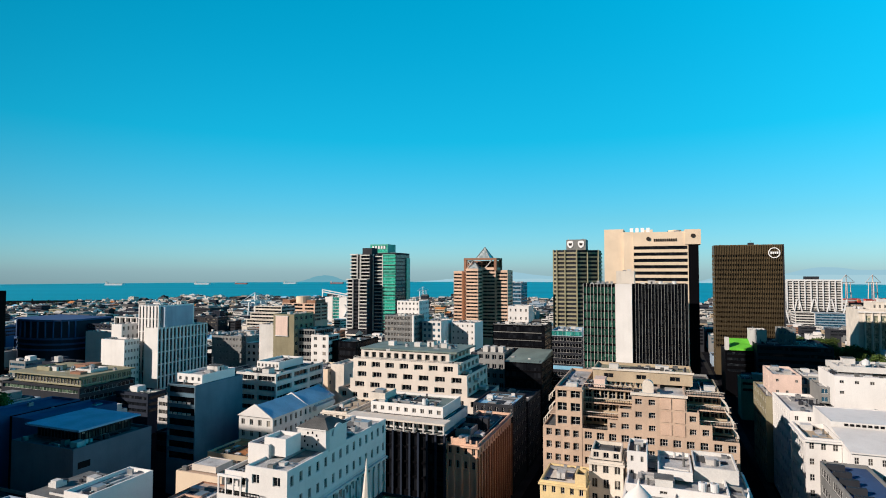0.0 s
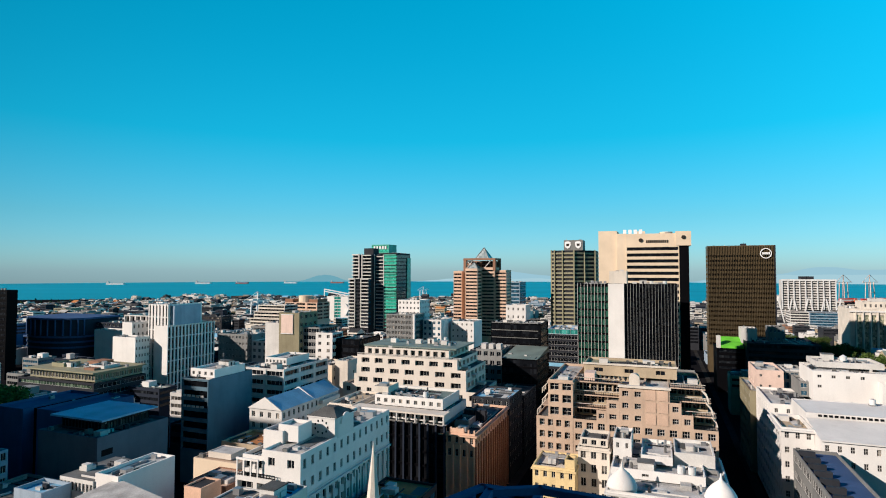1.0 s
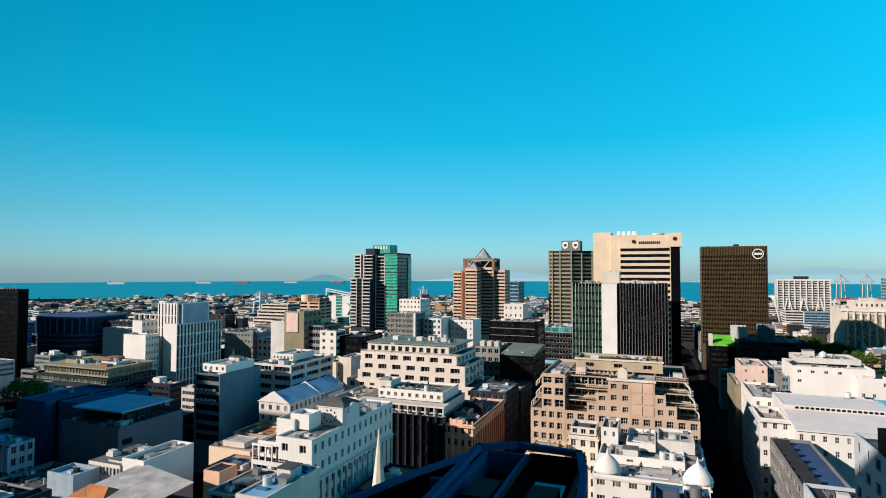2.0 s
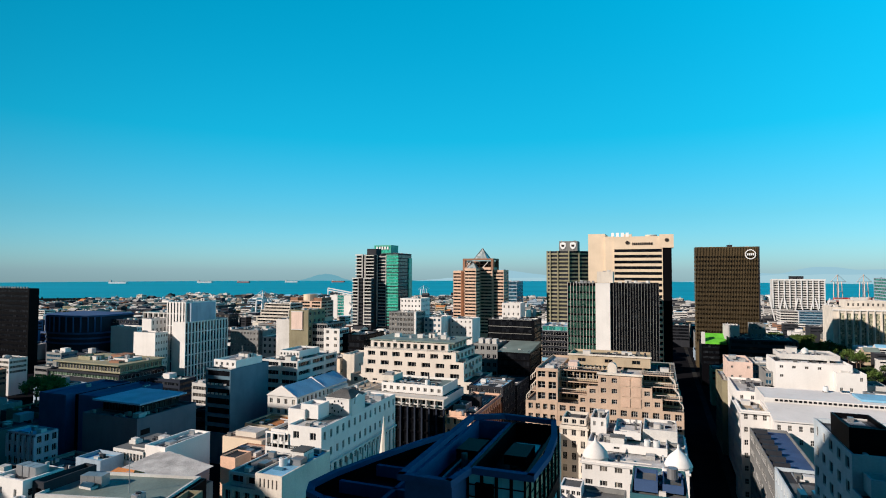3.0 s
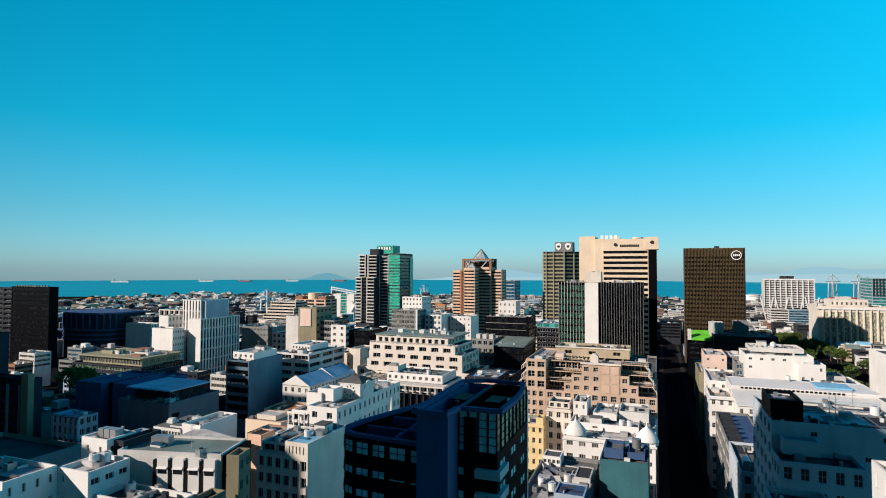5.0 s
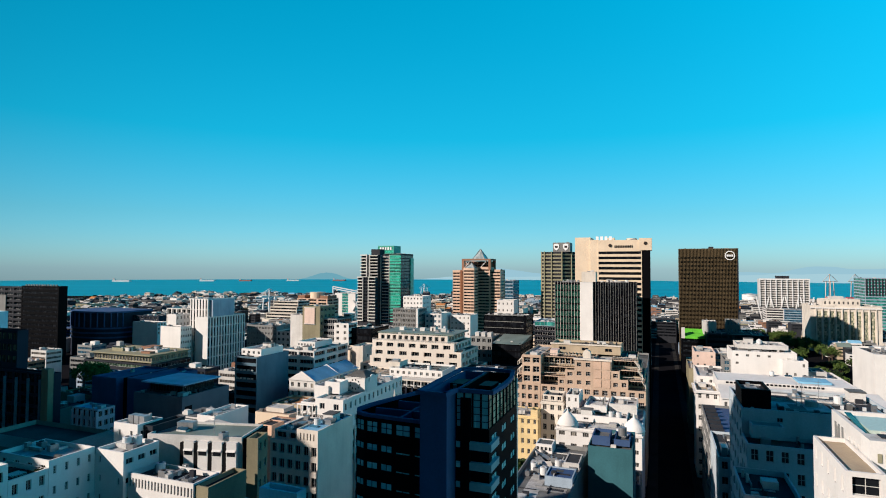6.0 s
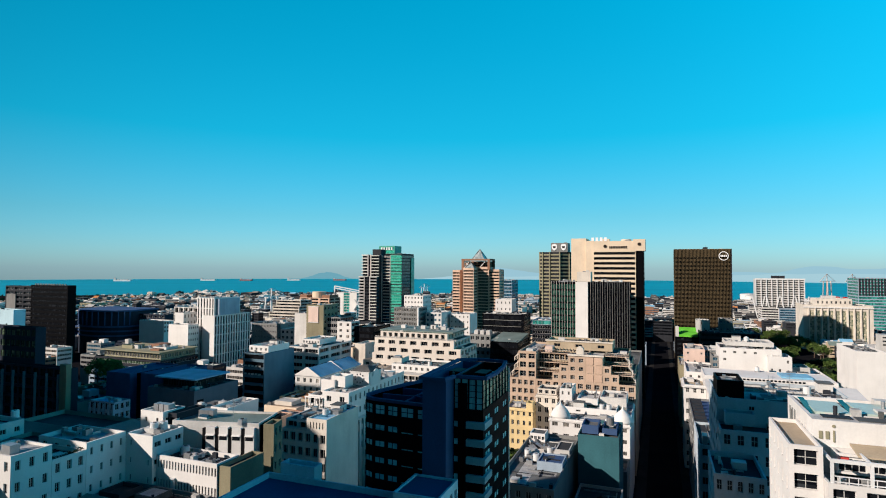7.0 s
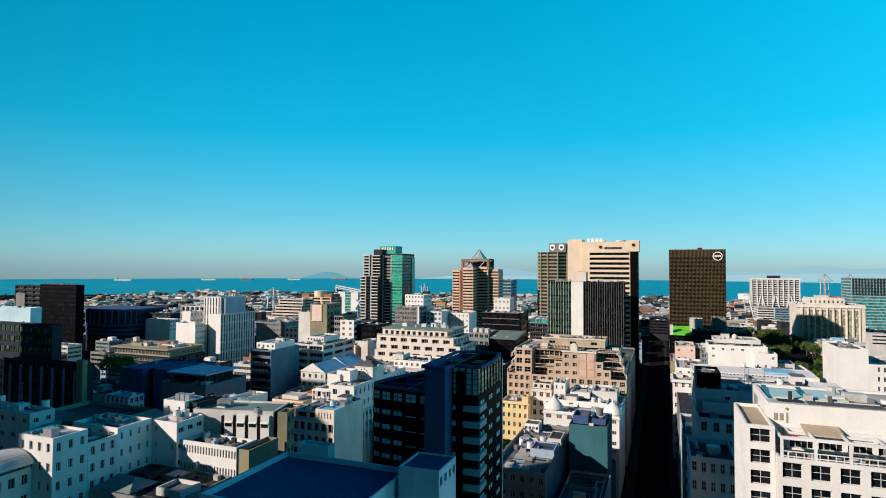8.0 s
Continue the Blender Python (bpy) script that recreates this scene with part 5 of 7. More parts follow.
t.block(-300.5, -284, 260, 288, 0, 64.2, WHITE, front=win(8, 6, **vs), right=win(8, 8, w=0.2, h=0.9, rec=0.4, pane=DARKWIN), roof=PALEROOF)
t.block(-291, -280.3, 256.5, 296, 0, 51.2, WHITE, right=win(7, 14, **dict(vs, w=0.6, fr=WHITE)), roof=PALEROOF)
t.block(-284, -281, 262, 284, 51.2, 63.4, BLUEGREY)
t = Building("apartment_block", "white block with a plain bright front", -314, 246, low=(43, 19, 999))
t.block(-314, -295, 246, 256.4, 0, 44.6, WHITE, right=win(10, 5, w=0.5, h=0.4, pane=WINDOW), roof=PALEROOF)
t.block(-319.4, -310.8, 257, 270, 0, 52.4, WHITE, right=win(10, 4, w=0.4, h=0.5))
t.block(-339.5, -314.5, 275, 292, 0, 55.2, OFFWHITE, front=win(9, 5, w=0.8, h=0.85, rec=2.0, pane=DARKWIN), roof=ROOF)
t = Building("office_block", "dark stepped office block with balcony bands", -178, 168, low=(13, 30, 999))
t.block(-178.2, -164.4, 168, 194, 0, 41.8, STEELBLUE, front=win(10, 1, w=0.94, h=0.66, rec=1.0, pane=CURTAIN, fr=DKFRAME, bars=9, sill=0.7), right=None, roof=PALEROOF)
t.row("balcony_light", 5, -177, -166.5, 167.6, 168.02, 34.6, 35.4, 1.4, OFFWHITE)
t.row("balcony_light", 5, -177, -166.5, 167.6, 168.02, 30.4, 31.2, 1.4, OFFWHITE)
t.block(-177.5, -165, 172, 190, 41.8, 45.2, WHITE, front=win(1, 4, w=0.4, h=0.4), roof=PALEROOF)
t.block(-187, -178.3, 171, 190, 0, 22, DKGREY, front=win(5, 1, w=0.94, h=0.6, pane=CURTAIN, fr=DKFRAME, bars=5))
t.block(-172.9, -152, 200, 236, 0, 41.5, OFFWHITE, front=win(10, 2, w=0.86, h=0.52, rec=1.0, pane=DARKWIN, bars=4), right=win(10, 3, w=0.84, h=0.52, rec=1.0, pane=DARKWIN, bars=4), roof=PALEROOF)
t.block(-170, -158, 210, 228, 41.5, 44.8, WHITE, front=win(1, 6, w=0.5, h=0.4), roof=PALEROOF)
t = Building("office_building", "grey building with a glazed top floor and flat blue roof", -191, 120, low=(31, 31, 999))
t.block(-193, -165, 121, 149, 0, 31.6, CHARCOAL, front=None, right=None, roof=ROOF, parapet=1.0)
for i in range(3):
    t.bar("slot_window", -165.02, -164.9, 122.5, 126.5, 18 + i * 3.6, 20 + i * 3.6, DKFRAME)
t.block(-190, -171, 127, 146, 31, 35.0, DKGREY, front=win(1, 12, w=0.9, h=0.6, pane=CURTAIN, fr=DKFRAME), right=win(1, 16, w=0.85, h=0.6, pane=WINDOW, fr=DKFRAME), parapet=0, clutter=False)
t.bar("flat_roof", -194, -169, 125.6, 148, 35.02, 35.6, BLUEROOF, "flat blue-grey metal roof")
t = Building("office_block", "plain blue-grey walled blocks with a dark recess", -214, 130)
# blue walls and black recess carry their shade in the colour
t.block(-231, -215, 130, 160, 0, 34.5, SHADEBLUE, roof=SHADEBLUE, clutter=False)
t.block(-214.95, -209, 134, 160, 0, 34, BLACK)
t.block(-208.95, -195, 131, 160, 0, 35, SHADEBLUE, roof=SHADEBLUE, clutter=False)
t = Building("low_building", "low modern building with glazed terrace floors", -340, 207, low=(21, 17, 999))
# lower floors get a dark grey wall in place of their shade
t.block(-340, -279, 207, 240, 0, 25, DKGREY, front=win(6, 1, w=0.96, h=0.5, rec=0.8, pane=OLIVEGLASS, bars=24), right=win(6, 1, w=0.96, h=0.5, pane=DARKWIN, bars=12))
t.block(-334, -282, 210, 240, 25, 29.5, SANDGREY, front=win(1, 20, w=0.8, h=0.6, pane=WINDOW), right=win(1, 10, w=0.8, h=0.6, pane=OLIVEGLASS), roof=ROOF)
t.bar("flat_roof", -336, -281, 208, 242, 29.5, 30.2, SANDGREY)
t.bar("roof_box", -312, -303, 228, 238, 30.2, 32.2, REDBROWN)
t.bar("roof_box", -296, -288, 214, 218, 30.2, 31.4, REDBROWN)
t.block(-325, -315, 216, 226, 30, 32.4, SANDGREY)
t.block(-300, -288, 220, 230, 30, 32, OFFWHITE)
t = Building("low_building", "blue-grey block with white window piers", -207, 103, low=(16, 16, 999))
t.block(-207, -192, 103, 111, 0, 28, BLUEGREY, front=win(7, 5, w=0.7, h=0.7, pane=DARKWIN), right=win(7, 3, w=0.6, h=0.6, pane=DARKWIN), roof=BLUEROOF)
t.row("pier", 6, -207, -192, 102.4, 103.02, 19, 27, 0.9, BLUEGREY)
# dark roofs and walls here stand in for the yard's shade
t = Building("low_building", "low dark-roofed sheds coloured for a shaded yard", -215, 60)
t.block(-215, -182, 60, 98, 0, 17, DKGREY, roof=DARKROOF)
t.block(-181, -151, 62, 90, 0, 23, GREY, roof=DARKROOF)
t.block(-176, -162, 70, 84, 23, 26, DKGREY, roof=DARKROOF)
t.block(-190, -152, 92, 116, 0, 19, GREY, roof=DARKROOF)

# long lit block with deep hooded windows
t = Building("office_block", "long white block with deep hooded windows", -80.4, 31.6, turn=14, low=(999, 33, 999))
X0, Y0 = -80.4, 31.6
t.block(X0 - 3, X0 + 19.6, Y0, Y0 + 11, 0, 49.0, OFFWHITE, roof=GREENROOF, parapet=0.5, clutter=False)
t.block(X0 + 19.65, X0 + 20.7, Y0 + 0.6, Y0 + 11, 0, 48.6, BLACK)
t.block(X0 + 20.75, X0 + 23.4, Y0, Y0 + 5, 0, 48.9, OLIVE, right=win(12, 2, w=0.4, h=0.45, pane=DARKWIN), roof=ROOF)
for i in range(4):
    a = X0 + 5.5 + i * 3.35
    t.bar("slot", a, a + 0.9, Y0 - 0.9, Y0 + 0.02, 36, 47.6, DKFRAME)
    t.bar("panel", a + 0.95, a + 3.3, Y0 - 1.0, Y0 + 0.02, 35.5, 48.0, WHITE)
    for z in (45.0, 40.4):
        t.bar("pane", a + 1.1, a + 3.0, Y0 - 1.08, Y0 - 0.98, z, z + 1.1, DARKWIN)
        s = Shape()
        s.poly([(0, -0.4, 0.0), (2.2, -0.4, 0.0), (2.2, 0, 0.3), (0, 0, 0.3)])
        s.poly([(0, -0.4, -0.1), (2.2, -0.4, -0.1), (2.2, -0.4, 0.0), (0, -0.4, 0.0)])
        s.poly([(0, 0, 0.2), (2.2, 0, 0.2), (2.2, -0.4, -0.1), (0, -0.4, -0.1)])
        part("hood", s, [WHITE], t.root, "", Matrix.Translation((a + 1.0 - X0, -1.0, z + 1.1)))
t.row("roof_box", 3, X0 + 1, X0 + 5, Y0 + 5, Y0 + 7, 48.4, 50.4, 1.3, METAL)
t = Building("apartment_tower", "narrow white stair block with a dark glazed flank", -100, 33, low=(47, 47, 999))
t.block(-94, -86.5, 31, 38, 0, 50.6, WHITE, right=win(12, 2, w=0.5, h=0.3, pane=DARKWIN), front=win(12, 2, w=0.2, h=0.3, pane=DARKWIN, skip=0.6), roof=PALEROOF)
t.block(-86.4, -83.6, 32.5, 42, 0, 50.2, DKGREY, front=win(13, 1, w=0.6, h=0.5, pane=DARKWIN, fr=DKFRAME), roof=DARKROOF)
t.row("roof_tank", 3, -93, -88, 34, 36, 49.7, 51.6, 1.5, METAL)
t = Building("low_building", "white annex with small window rows and a dark flat roof", -79, 24, low=(36, 999, 999))
t.block(-79, -61.4, 22.5, 29.5, 0, 43.6, WHITE, front=win(10, 20, w=0.5, h=0.42, rec=0.25, pane=DARKWIN, bars=1, sill=0.6), right=None, roof=DARKROOF, parapet=1.1)
t.block(-61.35, -58.0, 22.9, 34, 0, 43.2, OLIVE, roof=DARKROOF)
t.bar("vent_stack", -74.2, -73.2, 21.9, 22.45, 28, 39.0, STEEL)
for k in range(7):
    x, y = -78 + (k * 3.7) % 16, 23.2 + (k * 2.9) % 5
    t.bar("roof_box", x, x + 0.6 + 0.2 * (k % 4), y, y + 0.7 + 0.3 * (k % 3), 42.5, 43.1 + 0.35 * (k % 4), (METAL, OLIVE, PALEROOF, DKGREY)[k % 4])
t = Building("apartment_block", "white block with window strips, half in shade", -88, 22, low=(37, 33, 999))
t.block(-87.4, -79.2, 21.4, 30.4, 0, 48.0, WHITE, right=win(12, 3, w=0.6, h=0.3, pane=DARKWIN), front=win(12, 3, w=0.22, h=0.35, pane=DARKWIN, skip=0.5), roof=PALEROOF)
t = Building("apartment_block", "long white apartment building with roof terraces", -113, 4, low=(34, 34, 999))
t.block(-98.6, -87.5, -4, 4, 0, 50.2, WHITE, front=win(12, 4, w=0.4, h=0.45, pane=DARKWIN), right=win(12, 3, w=0.35, h=0.45, rec=0.3, pane=DARKWIN), roof=PALEROOF, parapet=0.5)
t.block(-100, -87.5, 4.05, 11.5, 0, 47.0, WHITE, right=win(12, 3, w=0.4, h=0.5, rec=0.3, pane=DARKWIN), roof=PAVING, parapet=1.0)
t.block(-103, -87.5, 11.55, 21.3, 0, 48.4, WHITE, right=win(12, 4, w=0.25, h=0.4, rec=0.3, pane=DARKWIN), front=win(1, 4, w=0.4, h=0.3, base=45.6, pane=DARKWIN), roof=PALEROOF)
for k in range(5):
    s = Shape()
    for q in range(26):
        g, r = q * 2.4 + k, 0.25 + 0.022 * q
        x, y, z = r * math.cos(g), r * math.sin(g), 0.5 + 0.05 * (q % 13)
        s.poly([(x - 0.25, y, z), (x, y - 0.2, z + 0.3), (x + 0.25, y, z + 0.1), (x, y + 0.2, z - 0.1)])
    s.tube(0, 0, 0, 0.55, 0.3, 0.38, 8)
    part("planter", s, LEAFDARK, t.root, "leafy terrace planter", Matrix.Translation((-88.6 + 113, 5.0 + k * 1.4 - 4, 46.0)))
s = Shape()
for i in range(12):
    p, q = math.pi * (0.08 + 0.84 * i / 12), math.pi * (0.08 + 0.84 * (i + 1) / 12)
    P = lambda g, y, r: (r * math.cos(g), y, r * 0.55 * math.sin(g) - 0.5)
    s.poly([P(p, 0, 6.4), P(p, 8, 6.4), P(q, 8, 6.4), P(q, 0, 6.4)], 0)
    s.poly([P(p, -0.3, 6.7), P(q, -0.3, 6.7), P(q, -0.3, 5.9), P(p, -0.3, 5.9)], 1)
    s.poly([P(p, -0.3, 6.7), P(p, 0.2, 6.7), P(q, 0.2, 6.7), P(q, -0.3, 6.7)], 1)
    s.poly([P(p, 0.1, 5.9), P(q, 0.1, 5.9), (P(q, 0.1, 5.9)[0], 0.1, -0.4), (P(p, 0.1, 5.9)[0], 0.1, -0.4)], 2)
part("barrel_roof", s, [PALEROOF, PINK, DARKWIN], t.root, "curved roof with a pink rim", Matrix.Translation((-98.6 + 113, -12.5 - 4, 44.2)))
t.block(-114, -94.0, -12, -4.05, 0, 43.4, WHITE, front=win(10, 6, w=0.6, h=0.5, pane=DARKWIN), right=win(10, 3, w=0.5, h=0.5, pane=DARKWIN), roof=PALEROOF)
t.bar("rim", -114.2, -93.8, -12.3, -11.9, 42.8, 43.6, PINK)
t = Building("low_building", "low dark-roofed yard buildings with a grey pitched roof", -86, 0)
t.block(-86.6, -62, 4, 21.6, 0, 37.0, GREY, roof=DARKROOF, parapet=0.8)
t.block(-84, -78, 12, 18, 37, 38.4, DKGREY, roof=DARKROOF)
t.block(-71, -64, 8, 14, 36.2, 38.0, OFFWHITE, roof=ROOF)
t.block(-77, -71.5, 15, 20, 36.2, 37.6, ROOF, roof=PALEROOF, parapet=0.2)
s = Shape()
s.poly([(0, 0, 0), (11, 0, 0), (8, 4, 2.2), (3, 4, 2.2)])
s.poly([(11, 0, 0), (11, 8, 0), (8, 4, 2.2)])
s.poly([(11, 8, 0), (0, 8, 0), (3, 4, 2.2), (8, 4, 2.2)])
s.poly([(0, 8, 0), (0, 0, 0), (3, 4, 2.2)])
part("hipped_roof", s, GREENROOF, t.root, "grey-green hipped metal roof", Matrix.Translation((0, 4.5, 37.1)))
t = Building("low_building", "white block beside pitched grey roofs", -155, 17, low=(35, 43, 999))
t.block(-156, -128, 17.5, 24.4, 0, 46.6, OFFWHITE, front=win(11, 6, w=0.4, h=0.3, pane=DARKWIN), right=win(11, 2, w=0.4, h=0.3, pane=DARKWIN), roof=PALEROOF)
t.block(-127.9, -103.5, 16, 26, 0, 41.5, OFFWHITE, right=win(9, 3, w=0.4, h=0.4), roof=PALEROOF)
t.block(-141, -103.5, 26.05, 44, 0, 41.5, OFFWHITE, right=win(9, 4, w=0.4, h=0.4), roof=PALEROOF)
for x, y, w, d, h in ((-128.5, 15.5, 25.5, 11, 4.2), (-141.5, 26.0, 39, 18.4, 5.0)):
    s = Shape()
    rim, top = [(0, 0), (w, 0), (w, d), (0, d)], [(5, 3), (w - 6, 3), (w - 6, d - 3), (5, d - 3)]
    for k in range(4):
        q = (k + 1) % 4
        s.poly([(*rim[k], 0), (*rim[q], 0), (*top[q], h * 0.55), (*top[k], h * 0.55)])
        s.poly([(*top[k], h * 0.55), (*top[q], h * 0.55), (*top[q], h * 0.3), (*top[k], h * 0.3)])
    s.poly([(*c, h * 0.3) for c in top], 1)
    part("hipped_roof", s, [GREENROOF, DARKROOF], t.root, "grey-green hipped metal roof", Matrix.Translation((x + 155, y - 17, 41.6)))
t = Building("office_block", "pale block with framed windows and a plain flank", -72, 69, low=(21, 999, 999))
t.block(-79, -63, 69, 88, 0, 37.8, PALE, front=win(9, 6, w=0.66, h=0.62, rec=0.6, pane=DARKWIN, fr=FRAME), right=None, roof=PALEROOF)
t.block(-70, -63, 69, 88, 37.8, 41.6, PALE, front=win(1, 5, w=0.35, h=0.5, side=0.8), roof=BLUEROOF, parapet=0.4)
t.block(-79, -70.05, 71, 86, 37.2, 40.2, OFFWHITE, front=win(1, 2, w=0.8, h=0.6, rec=0.9, pane=DARKWIN), roof=ROOF, parapet=0.3)


# ---- the dark curved tower in the foreground ----
t = Building("curved_tower", "dark glass tower with a curved wing and blank core", -26, 10, low=(45, 37, 999))
def lift(pts):
    return [(a + 26, b - 10) for a, b in pts]
wing = lift([(-7.4, 15.5), (-7.0, 47), (-13.5, 47), (-17.6, 38), (-20.4, 30), (-22.3, 23.5), (-22.8, 19.6), (-21.6, 17.3), (-19.4, 16.4), (-14, 15.9)])
wing_face = lift([(-17.6, 38), (-20.4, 30), (-22.3, 23.5), (-22.8, 19.6), (-21.6, 17.3), (-19.4, 16.4), (-14, 15.9), (-7.4, 15.5)])
s = Shape()
s.prism(wing, 0, 62.4, 0, cap=False)
s.poly([(x, y, 61.2) for x, y in wing])
part("wing_wall", s, BLACK, t.root, "black curved wing wall")
s = Shape()
for (x0, y0), (x1, y1) in zip(wing, wing[1:] + wing[:1]):
    d = Vector((x1 - x0, y1 - y0, 0)).normalized()
    k = Vector((-d.y, d.x, 0)) * 0.7
    s.poly([(x0, y0, 62.35), (x1, y1, 62.35), (x1, y1, 62.9), (x0, y0, 62.9)])
    s.poly([(x0, y0, 62.9), (x1, y1, 62.9), (x1 + k.x, y1 + k.y, 62.9), (x0 + k.x, y0 + k.y, 62.9)])
    s.poly([(x1 + k.x, y1 + k.y, 62.35), (x0 + k.x, y0 + k.y, 62.35), (x0 + k.x, y0 + k.y, 62.9), (x1 + k.x, y1 + k.y, 62.9)])
part("wing_parapet", s, SHADEBLUE, t.root, "blue-grey roof rim")
for j in range(14):
    for i, ((x0, y0), (x1, y1)) in enumerate(zip(wing_face, wing_face[1:])):
        L = math.hypot(x1 - x0, y1 - y0)
        d = Vector(((x1 - x0) / L, (y1 - y0) / L, 0))
        nn = Vector((d.y, -d.x, 0))
        n = 2 if L > 5 else 1
        m = Matrix((d, -nn, Vector((0, 0, 1)))).transposed().to_4x4()
        for f in range(n):
            k, h = (f + 0.5) / n, 1.8 if j == 0 else 0.4 if i == 6 else 1.15
            wdt = min(2.6, 0.78 * L / n)
            p = Vector((x0 + (x1 - x0) * k, y0 + (y1 - y0) * k, 60.1 - j * 2.95)) + nn * 0.1
            part("window", window_mesh(wdt, h, WINGGLASS, DKFRAME, 2, 1 if j == 0 else 0), None, t.root, "", Matrix.Translation(p) @ m)
for i, (a0, a1, b0, b1) in enumerate(((-20.5, -10, 22, 22.5), (-19, -9, 28, 28.5), (-15.5, -8.5, 37, 37.5), (-14, -13.5, 18, 45))):
    t.bar("roof_curb", a0, a1, b0, b1, 61.2, 62.5, SHADEBLUE)
# blue of the shade is put into the core and rim colour
t.block(-7.3, -3.1, 10.7, 31, 0, 68.3, SHADEBLUE, roof=BLACK, parapet=2.0, label="blank rendered core wall")
glz = win(1, 4, w=0.92, h=0.94, rec=0.2, pane=WINGGLASS, fr=DKFRAME, bars=1, rails=4, sill=0.5)
t.block(-3.05, 2.2, 14.4, 31.5, 62.8, 68.3, BLACK, front=glz, right=dict(glz, cols=8, pane=CREAMGLASS), roof=BLACK, parapet=2.0)
t.block(-3.05, 2.2, 14.4, 31.5, 0, 62.8, BLACK, right=win(21, 3, w=0.5, h=0.4, rec=0.1, pane=WINGGLASS, fr=DKFRAME, bars=2), parapet=0, clutter=False)
for i in range(9):
    part("window", window_mesh(0.9, 1.1, WINGGLASS, DKFRAME, 1, 0), None, t.root, "", Matrix.Translation((-2.6 + 26, 4.3, 59.9 - i * 2.95)))
t.row("pier", 2, -2.2, -0.6, 14.1, 14.42, 0, 67.4, 0.9, BLACK)
for i in range(9):
    t.bar("balcony_band", -0.6, 2.75, 13.6, 14.38, 60.0 - i * 2.95, 61.1 - i * 2.95, WINGBAND, "pale blue-grey balcony band")
    t.bar("balcony_band", 2.22, 2.75, 14.42, 18.0, 60.0 - i * 2.95, 61.1 - i * 2.95, WINGBAND)
ring = lift([(-7.8, 10.2), (-3.0, 10.2), (-2.4, 13.8), (3.0, 13.8), (3.3, 20), (2.9, 26), (1.7, 32.4), (-4.5, 33.0), (-8.2, 31)])
s = Shape()
for (x0, y0), (x1, y1) in zip(ring, ring[1:] + ring[:1]):
    d = Vector((x1 - x0, y1 - y0, 0)).normalized()
    k = Vector((-d.y, d.x, 0)) * 0.6
    s.poly([(x0, y0, 68.25), (x1, y1, 68.25), (x1, y1, 68.8), (x0, y0, 68.8)])
    s.poly([(x0, y0, 68.8), (x1, y1, 68.8), (x1 + k.x, y1 + k.y, 68.8), (x0 + k.x, y0 + k.y, 68.8)])
    s.poly([(x1 + k.x, y1 + k.y, 68.25), (x0 + k.x, y0 + k.y, 68.25), (x0 + k.x, y0 + k.y, 68.8), (x1 + k.x, y1 + k.y, 68.8)])
part("roof_rim", s, SHADEBLUE, t.root, "blue-grey curved roof rim")
t.bar("trim", 1.9, 2.2, 31.6, 32.2, 0, 67.4, OFFWHITE)
t.row("roof_plant", 2, -6, 1, 20, 24, 67.3, 68.2, 2.2, BLACK)
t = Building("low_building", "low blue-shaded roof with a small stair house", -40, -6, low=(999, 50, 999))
# blue cast of the shade is put into these walls and roofs
t.block(-35.5, -8.9, -16, 7, 0, 50.5, PALEBLUE, roof=SHADEBLUE, parapet=1.0, clutter=False)
t.block(-33, -26, 7.05, 9.5, 0, 52.4, PALEBLUE, roof=SHADEBLUE, parapet=0.8, clutter=False)
t.block(-8.0, -0.5, 1, 9.4, 0, 53, PALEBLUE, right=win(14, 4, w=0.5, h=0.4, pane=DARKWIN), roof=SHADEBLUE, parapet=0.3, clutter=False)

# unseen tall blocks added behind the flight, placed and sized to cast shadows
t = Building("apartment_tower", "unseen plain tower added to cast shade on the roofs", -128, -86)
t.block(-128, -84, -86, -52, 0, 150, GREY)
t = Building("apartment_tower", "unseen plain slab added to cast shade on the roofs", -362, 0)
t.block(-362, -329, 0, 28, 0, 140, GREY)
t.block(-328.9, -280, 0, 28, 0, 120, GREY)
t = Building("apartment_block", "unseen plain block added to cast shade on the roofs", -235, -75)
t.block(-235, -167, -75, -45, 0, 97, GREY)
t.block(-206, -200, -69, -54, 97, 124, GREY)
t.block(-232, -207, -72, -50, 97, 112, GREY)


# ---- more named blocks of the middle distance ----
t = Building("office_block", "grey blank-walled block with a pale pink billboard", -218, 285, low=(30, 30, 999))
t.block(-219, -204, 285, 305, 0, 59.4, OLIVE, right=win(12, 4, w=0.5, h=0.45, pane=DARKWIN), roof=PALEROOF)
t.block(-231, -219.1, 287, 303, 0, 52.6, OFFWHITE)
t.bar("billboard", -217, -208.3, 284.4, 284.95, 46.6, 58, PINK, "faded pale pink billboard")
t.row("billboard_frame", 2, -217.3, -208, 284.3, 284.97, 46.2, 58.4, 0.35, STEEL, along="z")
t.block(-203.9, -192, 289, 310, 0, 50.5, GREY, front=win(12, 1, w=0.92, h=0.6, pane=DARKWIN, fr=FRAME, bars=6), right=win(12, 1, w=0.92, h=0.6, pane=DARKWIN, bars=8))
t.block(-194, -182, 288, 300, 0, 47.6, WHITE, front=win(11, 2, w=0.35, h=0.45), right=win(11, 1, w=0.9, h=0.5, bars=5, pane=DARKWIN), roof=PALEROOF)
t.block(-181.9, -166, 292, 320, 0, 44, BLACK, front=win(10, 1, w=0.95, h=0.7, pane=CURTAIN, fr=DKFRAME, bars=7), right=win(10, 1, w=0.95, h=0.7, pane=CURTAIN, fr=DKFRAME, bars=12))
t = Building("house", "cream building with low stepped roofs", -186, 257, low=(999, 25, 999))
